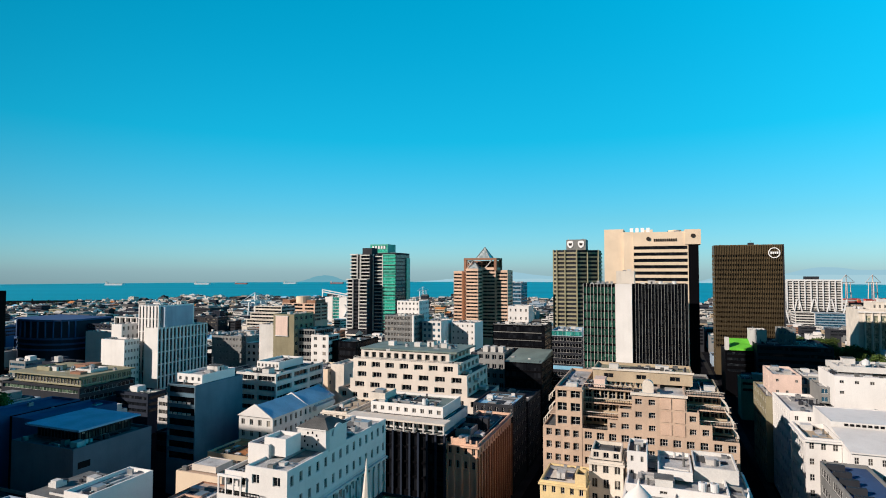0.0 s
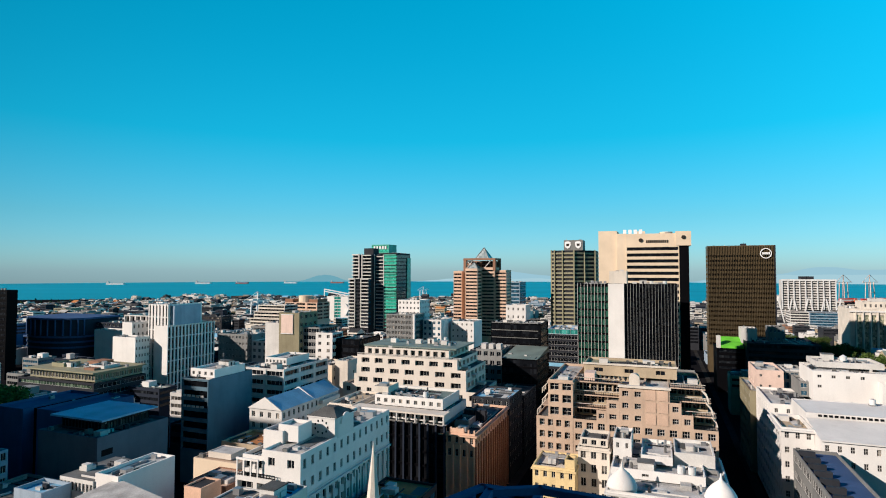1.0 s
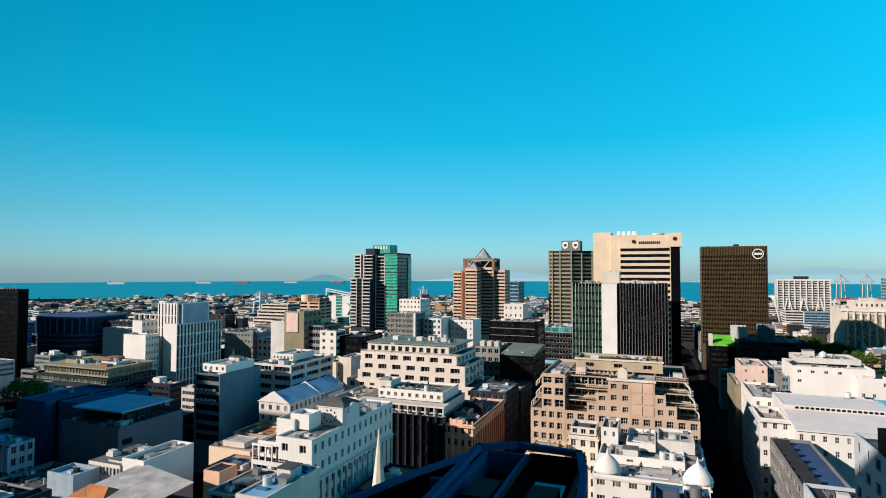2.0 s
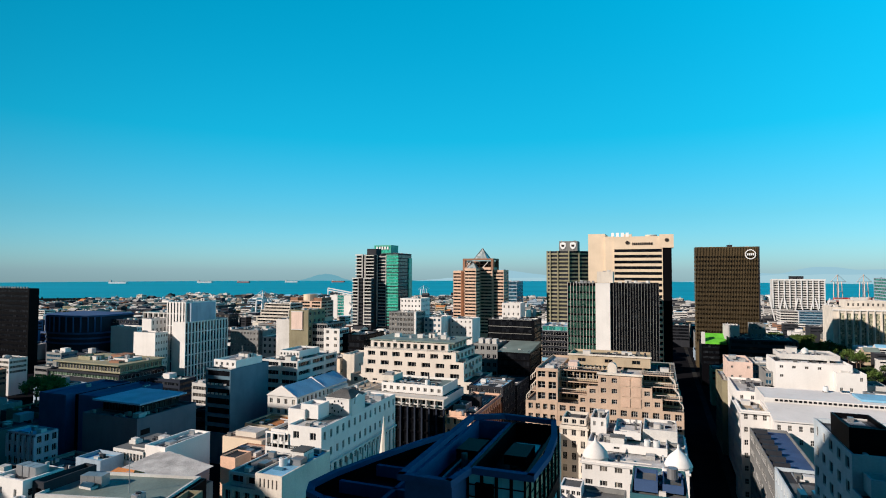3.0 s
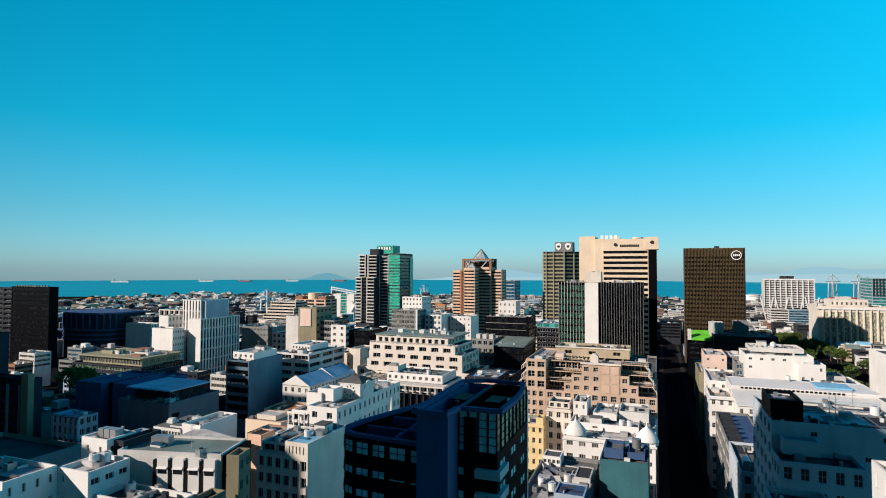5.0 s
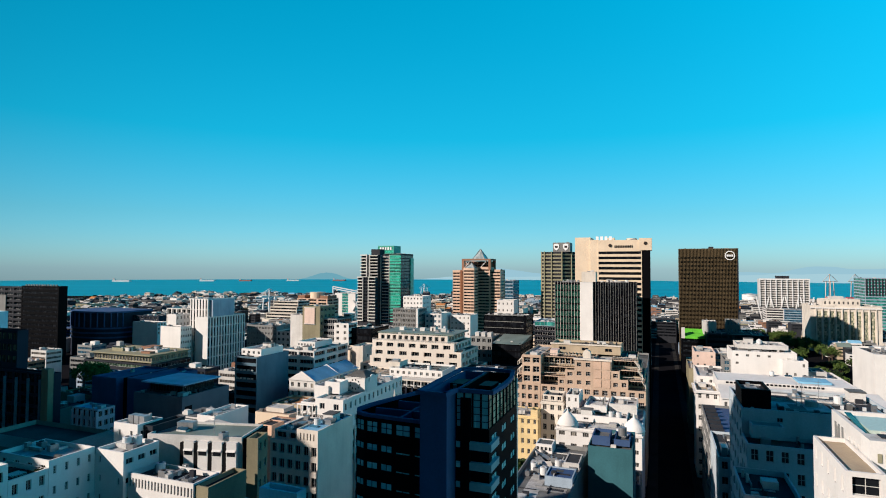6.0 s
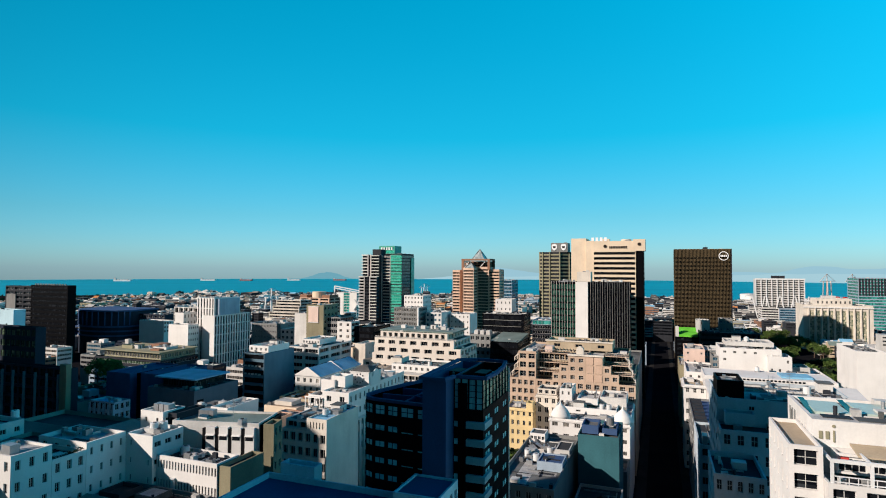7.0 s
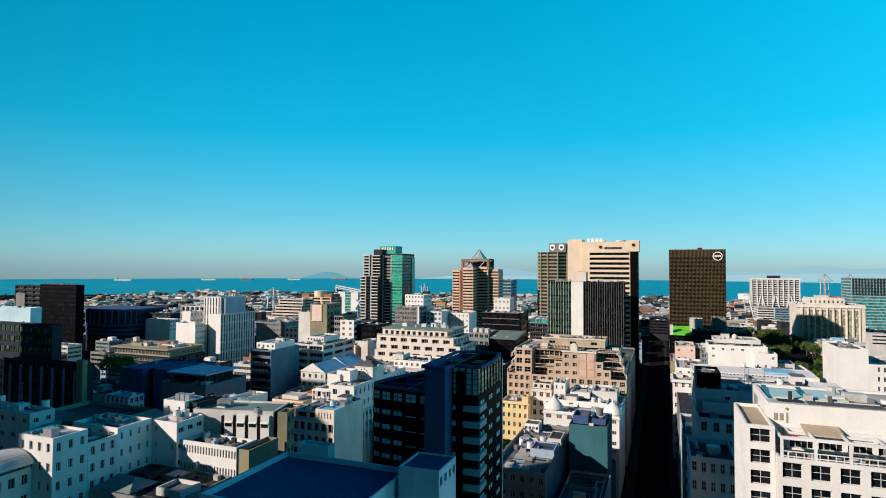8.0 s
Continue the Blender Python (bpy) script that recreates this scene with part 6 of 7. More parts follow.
t.block(-177, -164, 259, 280, 0, 33.5, CREAM, front=win(7, 3, w=0.3, h=0.3, skip=0.6), right=win(7, 4, w=0.35, h=0.4, skip=0.3), roof=PALEROOF)
t.block(-164, -156, 262, 280, 0, 36, PALE, right=win(8, 4, w=0.35, h=0.4, skip=0.4), roof=PALEROOF)
t.block(-192, -168, 252, 258.9, 0, 26.5, PALE, roof=PALEROOF)
t = Building("apartment_block", "golden-brown apartment block with a round roof drum", -430, 577, low=(35, 26, 999))
t.block(-431, -384, 577, 605, 0, 47, LIGHTBROWN, front=win(11, 3, w=0.8, h=0.55, rec=0.8, pane=DARKWIN, fr=TAN, bars=3), right=win(11, 2, w=0.85, h=0.55, rec=0.8, pane=DARKWIN, fr=TAN, bars=3), roof=BROWN)
t.block(-431, -420, 578, 600, 47, 51, REDBROWN)
t.block(-396, -384, 578, 600, 47, 51, REDBROWN)
s = Shape()
s.tube(0, 0, 0, 8, 9, 9, 18)
part("roof_drum", s, CREAM, t.root, "round cream roof drum", Matrix.Translation((22, 12, 47)))
t = Building("office_block", "white slab with a slanted steel roof truss", -440, 675, low=(12, 17, 999))
t.block(-433, -398, 675, 700, 0, 50, WHITE, front=win(12, 1, w=0.3, h=0.9, pane=TEALGLASS, bars=2), right=win(12, 1, w=0.9, h=0.6, pane=TEALGLASS, bars=6), roof=PALEROOF)
for p, q in (((0, 0, 60), (52, 0, 52)), ((0, 0, 57), (52, 0, 49)), ((0, 0, 50), (0, 0, 60)), ((26, 0, 54), (26, 0, 50)), ((34, -0.5, 24), (48, -0.5, 48)), ((48, -0.5, 24), (34, -0.5, 40))):
    s = Shape()
    s.strut(p, q, 0.7)
    part("truss_bar", s, STEEL, t.root, "", Matrix.Translation((4, -0.8, 0)))
t = Building("apartment_block", "stepped pale apartment block with many balconies", -470, 520, low=(23, 31, 999))
for i in range(6):
    t.block(-455 + i * 3.5, -400, 520 + i * 3, 560, i * 7.6, i * 7.6 + 7.6, REDBROWN if i < 2 else PALE, front=win(2, 1, w=0.96, h=0.55, rec=0.9, pane=DARKWIN, fr=PALE, bars=14 - i), right=win(2, 1, w=0.95, h=0.5, rec=0.6, pane=DARKWIN, fr=PALE, bars=8), parapet=0.6)
t = Building("office_block", "long grey concrete block with a plain flank", -260, 330, low=(19, 19, 999))
t.block(-297, -267, 318, 345, 0, 40, GREY, front=win(9, 10, w=0.5, h=0.4), right=win(9, 6, w=0.5, h=0.4, skip=0.3))
t.block(-266.9, -232, 318, 345, 0, 36, OFFWHITE, front=win(8, 8, w=0.5, h=0.5, pane=DARKWIN))
t = Building("terrace_house", "long white house with a blue metal roof and gables", -151, 176, low=(18, 22, 999))
t.block(-150.6, -135, 176, 218, 0, 30.4, OFFWHITE, front=win(7, 4, w=0.4, h=0.5), right=win(7, 13, w=0.42, h=0.55, rec=0.4, pane=DARKWIN), parapet=0)
s = Shape()
W, D, R = 16.4, 43, 4.2
s.poly([(W, -0.5, 0), (W, D, 0), (W / 2, D, R), (W / 2, -0.5, R)])
s.poly([(0, D, 0), (0, -0.5, 0), (W / 2, -0.5, R), (W / 2, D, R)])
part("pitched_roof", s, BLUEROOF, t.root, "blue metal pitched roof", Matrix.Translation((0, 0, 30.4)))
for y in (-0.6, 22, 42):
    s = Shape()
    s.poly([(0, 0, 0), (W, 0, 0), (W / 2, 0, R + 0.6)])
    s.poly([(W, 0, 0), (W, 0.5, 0), (W / 2, 0.5, R + 0.6), (W / 2, 0, R + 0.6)])
    s.poly([(0, 0.5, 0), (0, 0, 0), (W / 2, 0, R + 0.6), (W / 2, 0.5, R + 0.6)])
    part("gable", s, WHITE, t.root, "white gable wall", Matrix.Translation((0, y, 30.4)))
t.bar("balcony", -134.95, -133, 202, 216, 27.6, 29.2, WHITE)
# dark wall, bands and columns hold this block's shade in their colour
t = Building("round_block", "dark round-fronted office block with pale bands", -536, 326, low=(32, 999, 999))
s = Shape()
arc = lambda r, g: [(34 + (34 + g) * math.cos(radians(k)), 20 + (20 + g) * math.sin(radians(k))) for k in range(180, 361, 12)] + [(68 + g, 50 + g), (-g, 50 + g)]
s.prism(arc(0, 0), 0, 43, 0)
part("wall", s, NAVY, t.root, "navy curved wall with shade in its colour")
TAKEN.append((-536, -468, 326, 376))
s = Shape()
s.prism(arc(0, 0.8), 0, 1.5, 0)
me = s.mesh("floor_band", [SHADEBLUE])
for z in (18, 22.5, 27, 42.6):
    part("floor_band", me, None, t.root, "", Matrix.Translation((0, 0, z)))
for i in range(14):
    k = radians(187 + i * 12.5)
    s = Shape()
    s.box(-0.45, -0.45, 29, 0.45, 0.45, 42.6)
    part("column", s, SHADEBLUE, t.root, "", Matrix.Translation((34 + 34.5 * math.cos(k), 20 + 20.5 * math.sin(k), 0)))
t.block(-466, -432, 352, 382, 0, 40, NAVY, front=win(9, 7, w=0.7, h=0.5, pane=DARKWIN), right=win(9, 8, w=0.6, h=0.5, pane=DARKWIN))
t = Building("office_block", "small white painted block in shade", -451, 339, low=(999, 24, 999))
t.block(-451, -419, 339, 352, 0, 35, WHITE, right=win(9, 4, w=0.6, h=0.5, pane=DARKWIN))
# low yards between the near blocks
t = Building("house", "orange rendered yard building with brown lean-to roofs", -118, 108)
t.block(-109.5, -104, 102, 109, 0, 30.6, ORANGE, roof=DARKROOF, parapet=0.4, clutter=False)
t.block(-118, -105, 112, 124, 0, 27.4, REDBROWN, roof=BROWN, parapet=0.3)
t.block(-134, -117, 130, 141, 0, 26.4, CREAM, roof=BROWN, parapet=0.3)
t.block(-130, -121, 132, 139, 26.4, 28.2, PALE, roof=PALEROOF, parapet=0.2, clutter=False)
t = Building("house", "small white yard building with a grey lean-to roof", -142, 92, low=(29, 999, 999))
t.block(-141, -129, 92, 108, 0, 32.5, OFFWHITE, front=win(8, 9, w=0.75, h=0.55, pane=DARKWIN), parapet=0, roof=ROOF)
t.block(-128.9, -121, 92.5, 110, 0, 34.5, WHITE, roof=PALEROOF)
s = Shape()
s.poly([(0, 0, 0), (24, -6, 0), (27, 12, 2.4), (3, 18, 2.4)])
s.poly([(0, 0, -0.4), (24, -6, -0.4), (24, -6, 0), (0, 0, 0)])
part("shed_roof", s, PALEROOF, t.root, "pale sloping shed roof", Matrix.Translation((16, -16, 31)))
t.block(-113, -101, 76, 90, 0, 28.5, GREY, front=win(7, 4, w=0.4, h=0.4), roof=ROOF)
t.block(-146, -136, 84, 91.5, 0, 31.5, BLUEGREY, roof=BLUEROOF)
t = Building("house", "house with an orange clay-tiled hipped roof", -119, 77, low=(999, 999, 999))
t.block(-127, -113.2, 73, 85, 0, 29.6, OFFWHITE, front=win(9, 4, w=0.4, h=0.4), right=win(9, 3, w=0.4, h=0.4), parapet=0)
s = Shape()
s.poly([(-0.5, -0.5, 0), (14.5, -0.5, 0), (10, 6, 3.4), (4, 6, 3.4)])
s.poly([(14.5, -0.5, 0), (14.5, 12.5, 0), (10, 6, 3.4)])
s.poly([(14.5, 12.5, 0), (-0.5, 12.5, 0), (4, 6, 3.4), (10, 6, 3.4)])
s.poly([(-0.5, 12.5, 0), (-0.5, -0.5, 0), (4, 6, 3.4)])
part("tiled_roof", s, TILE, t.root, "orange clay roof tiles", Matrix.Translation((-8, -4, 29.6)))

# ---- the rest of the town: plain blocks lot by lot ----
rng = random.Random(7)
STREETS = [(-54, -34), (20, 41.5), (-152, -141), (-350, -341), (-470, -462), (104, 116), (243, 256)]


PARK = (104, 178, 296, 760)


def free(a0, a1, b0, b1, gap=1.5):
    if a0 < PARK[1] and a1 > PARK[0] and b0 < PARK[3] and b1 > PARK[2]:
        return False
    if b0 < 690 and any(a0 < q and a1 > p for p, q in STREETS):
        return False
    return not any(a0 < x1 + gap and a1 > x0 - gap and b0 < y1 + gap and b1 > y0 - gap for x0, x1, y0, y1 in TAKEN)


WALLS = [WHITE, OFFWHITE, OFFWHITE, GREY, PALE, TAN, DKGREY, BLUEGREY, REDBROWN, SANDGREY, CREAM, DKGREY, GREY, DKGREY, NAVY]
ROOFS = [ROOF, PALEROOF, DARKROOF, GREENROOF, ROOF, DARKROOF, PALEROOF, TILE, DARKROOF]
NAMES = {WHITE: "white plastered", OFFWHITE: "weathered white", GREY: "grey concrete", PALE: "pale stone-coloured", TAN: "tan stone", DKGREY: "dark grey clad",
         BLUEGREY: "blue-grey painted", REDBROWN: "red-brown brick", SANDGREY: "sandy grey", CREAM: "cream plastered", NAVY: "navy grey clad", SHADEBLUE: "shade-tinted blue"}


def plain_block(a0, a1, b0, b1, z, far, wall=None):
    # on the left, extra dark wall colours stand in for shaded fronts
    wall = wall or rng.choice(WALLS + ([NAVY, DKGREY, SHADEBLUE, NAVY, BLUEGREY, DKGREY, SHADEBLUE] if a0 < -230 else []))
    t = Building("town_building", NAMES[wall] + " flat-roofed town building among others", a0, b0, group="town buildings")
    floors = max(2, round(z / 3.6))
    pane = rng.choice([DARKWIN, DARKWIN, WINDOW, BLUEGLASS])
    W, D = round(a1 - a0), round(b1 - b0)
    base = z * (1 - min(floors, 2 if far else 3) / floors)
    n = min(floors, 2 if far else 3)
    sp = lambda L: win(n, 1, w=0.92, h=0.45 if far else 0.52, rec=0.3, base=base, top=0.8, pane=pane, fr=wall, bars=max(2, round(L / (2.6 if far else 2.0))))
    seen_right, seen_left = a0 < 0, a0 > 40
    tall = z > (13 if far else 21)
    t.block(a0, a0 + W, b0, b0 + D, 0, z, wall, front=sp(W) if tall else None, right=sp(D) if seen_right and tall and b0 < 620 else None, left=sp(D) if seen_left and tall and not far else None, roof=rng.choice(ROOFS), parapet=0.7)
    if rng.random() < 0.7:
        w, d = W * rng.uniform(0.2, 0.5), D * rng.uniform(0.25, 0.5)
        x, y = a0 + rng.uniform(1, W - w - 1), b0 + rng.uniform(2, D - d - 1)
        t.bar("roof_house", x, x + w, y, y + d, z - 0.7, z + rng.uniform(1.5, 3.2), rng.choice([wall, WHITE, OFFWHITE, GREY]))
    return t


def fill(a_lo, a_hi, b_lo, b_hi, zlo, zhi, wlo, whi, far, keep=0.9):
    b = b_lo
    while b < b_hi:
        dep = rng.uniform(wlo, whi)
        a = a_lo + rng.uniform(0, 8)
        while a < a_hi:
            w = rng.uniform(wlo, whi)
            x = GRID @ Vector((a, b, 0))
            if abs(x.x) < 0.86 * (x.y + 100) + 20 and free(a, a + w, b, b + dep) and rng.random() < keep:
                plain_block(a, a + w, b, b + dep, rng.uniform(zlo, zhi), far)
            a += w + rng.choice([0.6, 1.0, 1.0, 9.0])
        b += dep + rng.choice([1.0, 9.0, 11.0])


fill(-34, 20, 360, 620, 18, 32, 14, 24, True, 0.95)
fill(42, 103, 300, 424, 14, 26, 14, 24, True, 0.9)
fill(-700, -55, 330, 560, 14, 31, 16, 30, False, 0.62)
fill(-420, -60, 95, 330, 16, 27, 12, 24, False, 0.75)
fill(-1150, -260, 560, 1250, 9, 22, 26, 48, True, 0.16)
fill(-259, 20, 630, 1250, 9, 24, 26, 50, True, 0.22)
fill(42, 260, 480, 880, 8, 20, 20, 40, True, 0.4)
fill(42, 420, 960, 1500, 5, 14, 30, 70, True, 0.22)
fill(-1300, -1000, 300, 700, 9, 22, 30, 52, True, 0.15)


# small far houses, too many to count: walls, flat or pitched roofs, window strips, roof boxes
FARMATS = [WHITE, OFFWHITE, CREAM, PALE, GREY, DKGREY, REDBROWN, TAN, ROOF, PALEROOF, DARKROOF, GREENROOF, TILE, BLUEROOF, DARKWIN, NAVY]


def far_house(s, r, a, b, w, d, h):
    wall = r.choice((0, 0, 0, 1, 1, 1, 3, 4, 4, 4, 5, 5, 5, 7, 15, 15))
    top = r.choice((8, 8, 8, 9, 9, 10, 10, 10, 11, 8, 13, 8, 10)) if r.random() < 0.95 else 12
    P = lambda x, y, z: tuple(GRID @ Vector((a + x, b + y, z)))
    def box(x0, y0, z0, x1, y1, z1, m, m2):
        c = [P(x0, y0, z0), P(x1, y0, z0), P(x1, y1, z0), P(x0, y1, z0), P(x0, y0, z1), P(x1, y0, z1), P(x1, y1, z1), P(x0, y1, z1)]
        for f in ((0, 1, 5, 4), (1, 2, 6, 5), (3, 0, 4, 7), (2, 3, 7, 6)):
            s.poly([c[i] for i in f], m)
        s.poly(c[4:], m2)
    box(0, 0, 0, w, d, h, wall, top)
    if r.random() < 0.22:
        e = min(w, d) * 0.28
        s.poly([P(0, 0, h), P(w, 0, h), P(w, d / 2, h + e), P(0, d / 2, h + e)], top)
        s.poly([P(w, d, h), P(0, d, h), P(0, d / 2, h + e), P(w, d / 2, h + e)], top)
        s.poly([P(w, 0, h), P(w, d, h), P(w, d / 2, h + e)], wall)
        s.poly([P(0, d, h), P(0, 0, h), P(0, d / 2, h + e)], wall)
    else:
        for k in range(r.choice((0, 1, 1, 2, 3))):
            u, v = r.uniform(1.2, w * 0.4), r.uniform(1.2, d * 0.4)
            x, y = r.uniform(0.4, w - u - 0.4), r.uniform(0.4, d - v - 0.4)
            box(x, y, h, x + u, y + v, h + r.uniform(0.8, 2.8), r.choice((wall, 0, 1, 4)), r.choice((8, 9, 10)))
    for k in range(min(3, int(h / 3.2))):
        z = h - 1.9 - 3.2 * k
        box(0.8, -0.06, z - 0.9, w - 0.8, 0.0, z + 0.4, 14, 14)
        box(w, 0.8, z - 0.9, w + 0.06, d - 0.8, z + 0.4, 14, 14)


hr = random.Random(17)
s = Shape()
b = 360.0
while b < 1500:
    d = hr.uniform(9, 17)
    a = -1260.0
    while a < 430:
        w = hr.uniform(9, 20)
        q = GRID @ Vector((a, b, 0))
        far_shore = 1400 if q.x < -900 else 1600 if q.x < 340 else 1440
        if q.y < far_shore and abs(q.x) < 0.86 * (q.y + 100) + 20 and hr.random() < (0.8 if b > 560 else 0.6) and free(a, a + w, b, b + d, 0.8):
            far_house(s, hr, a, b, w, d, hr.uniform(6, 17 if b > 560 else 24) * (1.0 if hr.random() < 0.85 else 1.35))
        a += w + hr.choice((0.6, 0.8, 1.5, 7.0))
    b += d + hr.choice((0.8, 1.0, 7.0))
tagged(new("far_town", s.mesh("far_town", FARMATS)), "crowded white and grey low town houses towards the shore", "houses", "", "stuff")

# ---- trees ----
def make_tree(seed, height, spread, leaf):
    """A tapered trunk with limbs and a crown of many small leaf clumps with gaps."""
    r = random.Random(seed)
    root = new("tree")
    root.empty_display_size = 1
    trunk = Shape()
    trunk.tube(0, 0, 0, height * 0.45, 0.45, 0.28, 8)
    tips = []
    for i in range(7):
        g = 2 * math.pi * i / 7 + r.uniform(-0.3, 0.3)
        reach, z = spread * r.uniform(0.45, 0.8), height * r.uniform(0.6, 0.85)
        tip = (reach * math.cos(g), reach * math.sin(g), z)
        trunk.strut((0, 0, height * r.uniform(0.3, 0.45)), tip, 0.14)
        tips.append(tip)
    tips.append((0, 0, height * 0.88))
    part("trunk", trunk, BARK, root)
    crown = Shape()
    for tx, ty, tz in tips:
        for k in range(70):
            d = Vector((r.gauss(0, 1), r.gauss(0, 1), r.gauss(0, 0.8)))
            d = d.normalized() * (spread * 0.42 * r.random() ** 0.4)
            c = Vector((tx, ty, tz)) + d
            for q in range(3):
                u = Vector((r.gauss(0, 1), r.gauss(0, 1), r.gauss(0, 1))).normalized()
                v = u.cross(Vector((r.gauss(0, 1), r.gauss(0, 1), r.gauss(0, 1)))).normalized()
                e = r.uniform(0.3, 0.62)
                o = c + Vector((r.uniform(-0.4, 0.4), r.uniform(-0.4, 0.4), r.uniform(-0.3, 0.3)))
                crown.poly([tuple(o - u * e), tuple(o + v * e * 0.7), tuple(o + u * e), tuple(o - v * e * 0.7)])
    part("crown", crown, leaf, root, "dense leafy crown")
    return tagged(root, "broad leafy green tree standing between buildings", "tree", "street trees")


trees = [make_tree(1, 14, 6.5, LEAF), make_tree(2, 11, 5.5, LEAFDARK), make_tree(3, 16, 7.5, LEAF)]
spots = []
tr = random.Random(5)
for a0, a1, b0, b1, n in ((106, 120, 300, 430, 12), (118, 176, 380, 470, 16), (106, 176, 480, 645, 46), (104, 176, 640, 720, 14), (128, 172, 300, 372, 8), (-268, -246, 140, 158, 3), (-345, -341, 225, 300, 4), (-470, -462, 520, 600, 5), (-14, 2, 110, 132, 3), (-32, -16, 134, 148, 7)):
    for i in range(n):
        spots.append((tr.uniform(a0, a1), tr.uniform(b0, b1)))
placed = 0
for a, b in spots:
    if any(x0 - 3 < a < x1 + 3 and y0 - 3 < b < y1 + 3 for x0, x1, y0, y1 in TAKEN):
        continue
    k = tr.randrange(3)
    m = at(a, b, 0, tr.uniform(0, 360))
    if placed < 3:
        trees[placed].matrix_world = m
    else:
        copy_thing(trees[k], m)
    placed += 1
# a roof-garden tree on the raised yard among the shaded blocks
yard = Building("raised_yard", "raised walled yard with planting", -270, 138, category="yard", low=(999, 999, 999))
yard.block(-268, -240, 140, 160, 0, 22, OLIVE, roof=PAVING)
for a, b, k in ((-29, 142, 1.35), (-25, 139, 1.5), (-20.5, 143, 1.4), (-16.5, 141, 1.25)):
    copy_thing(trees[1], at(a, b, 0, 33 * a) @ Matrix.Diagonal((k, k, k, 1)))
for a, b in ((-263, 150), (-258, 154), (-253, 150)):
    copy_thing(trees[0], at(a, b, 21.1, 40 * a))

# ---- ships at anchor ----
def make_ship(name, label, length, hull_mat, house_mat, az, dist):
    root = new(name)
    root.matrix_world = Matrix.Translation((dist * math.sin(radians(az)), dist * math.cos(radians(az)), -3)) @ Matrix.Rotation(radians(6), 4, "Z")
    tagged(root, label, "ship", "ships at anchor")
    L, B = length / 2, length * 0.075
    deck = [(-L, -B), (L * 0.8, -B), (L, 0), (L * 0.8, B), (-L, B)]
    s = Shape()
    s.prism(deck, 0, length * 0.085)
    s.prism([(L * 0.86, -B * 0.7), (L, 0), (L * 0.86, B * 0.7)], length * 0.085, length * 0.11)
    part("hull", s, hull_mat, root)
    s = Shape()
    s.box(-L * 0.95, -B * 0.8, length * 0.085, -L * 0.72, B * 0.8, length * 0.17)
    s.box(-L * 0.93, -B * 0.5, length * 0.17, -L * 0.78, B * 0.5, length * 0.19)
    part("deckhouse", s, house_mat, root)
    s = Shape()
    s.tube(-L * 0.88, 0, length * 0.17, length * 0.21, length * 0.012, length * 0.01, 10)
    part("funnel", s, RED, root)
    for i in range(5):
        x = -L * 0.6 + i * L * 0.3
        s = Shape()
        s.box(x, -B * 0.8, length * 0.085, x + L * 0.22, B * 0.8, length * (0.10 + 0.008 * (i % 2)))
        part("hatch", s, house_mat, root)
    return root


HULLRED = material("faded_red_hull", (0.42, 0.14, 0.12), streak=0.2)
PALEHULL = material("pale_hull_paint", (0.75, 0.72, 0.70), streak=0.1)
for az, col, ln in ((-30.1, PALEHULL, 118), (-23.0, PALEHULL, 108), (-19.6, HULLRED, 90), (-15.1, PALEHULL, 98), (-10.6, HULLRED, 100)):
    make_ship("cargo_ship", "pale cargo ship at anchor" if col is PALEHULL else "red-hulled cargo ship at anchor", ln, col, OFFWHITE, az, 4200)

# ---- harbour: tanks, quay sheds, container stacks, cranes ----
for i, (x, y, r, h) in enumerate(((905, 1600, 22, 16), (955, 1604, 22, 16), (1004, 1610, 18, 14), (890, 1560, 14, 12))):
    root = new("storage_tank")
    root.matrix_world = Matrix.Translation((x, y, 0))
    tagged(root, "white cylindrical storage tank on the quay", "tank", "harbour tanks")
    s = Shape()
    s.tube(0, 0, 0, h, r, r, 32, cap=False)
    part("shell", s, WHITE, root)
    s = Shape()
    s.tube(0, 0, h, h + 2.5, r, 0.5, 32)
    part("roof", s, OFFWHITE, root)
    s = Shape()
    s.tube(0, 0, h - 0.6, h, r + 0.3, r + 0.3, 32)
    part("rim", s, METAL, root)
cr = random.Random(11)
for i in range(26):
    x, y = 1100 + cr.uniform(0, 460), 1540 + cr.uniform(0, 70)
    root = new("container_stack")
    root.matrix_world = Matrix.Translation((x, y, 0))
    tagged(root, "stack of red and white shipping containers", "containers", "container stacks")
    for k in range(3):
        s = Shape()
        s.box(0, 0, 0, cr.uniform(12, 36), 8, 3.4)
        part("container", s, cr.choice([RED, HULLRED, OFFWHITE, TILE, BLUEROOF]), root, "", Matrix.Translation((cr.uniform(-3, 3), 0, k * 3.42)))


def gantry_crane(x, y, h, mat, label, turn=0.0):
    root = new("harbour_crane")
    root.matrix_world = Matrix.Translation((x, y, 0)) @ Matrix.Rotation(radians(turn), 4, "Z")
    tagged(root, label, "crane", "harbour cranes")
    for sx in (-8, 8):
        for sy in (-8, 8):
            s = Shape()
            s.strut((sx, sy, 0), (sx * 0.8, sy * 0.8, h * 0.72), 0.9)
            part("leg", s, mat, root)
    for p, q, nm in (((-30, 0, h * 0.72), (34, 0, h * 0.72), "boom"), ((0, 0, h * 0.72), (0, 0, h), "mast"), ((0, 0, h), (32, 0, h * 0.73), "stay"), ((0, 0, h), (-28, 0, h * 0.73), "stay"), ((-8, -8, h * 0.35), (8, -8, h * 0.35), "brace")):
        s = Shape()
        s.strut(p, q, 0.8 if nm != "stay" else 0.4)
        part(nm, s, mat, root)


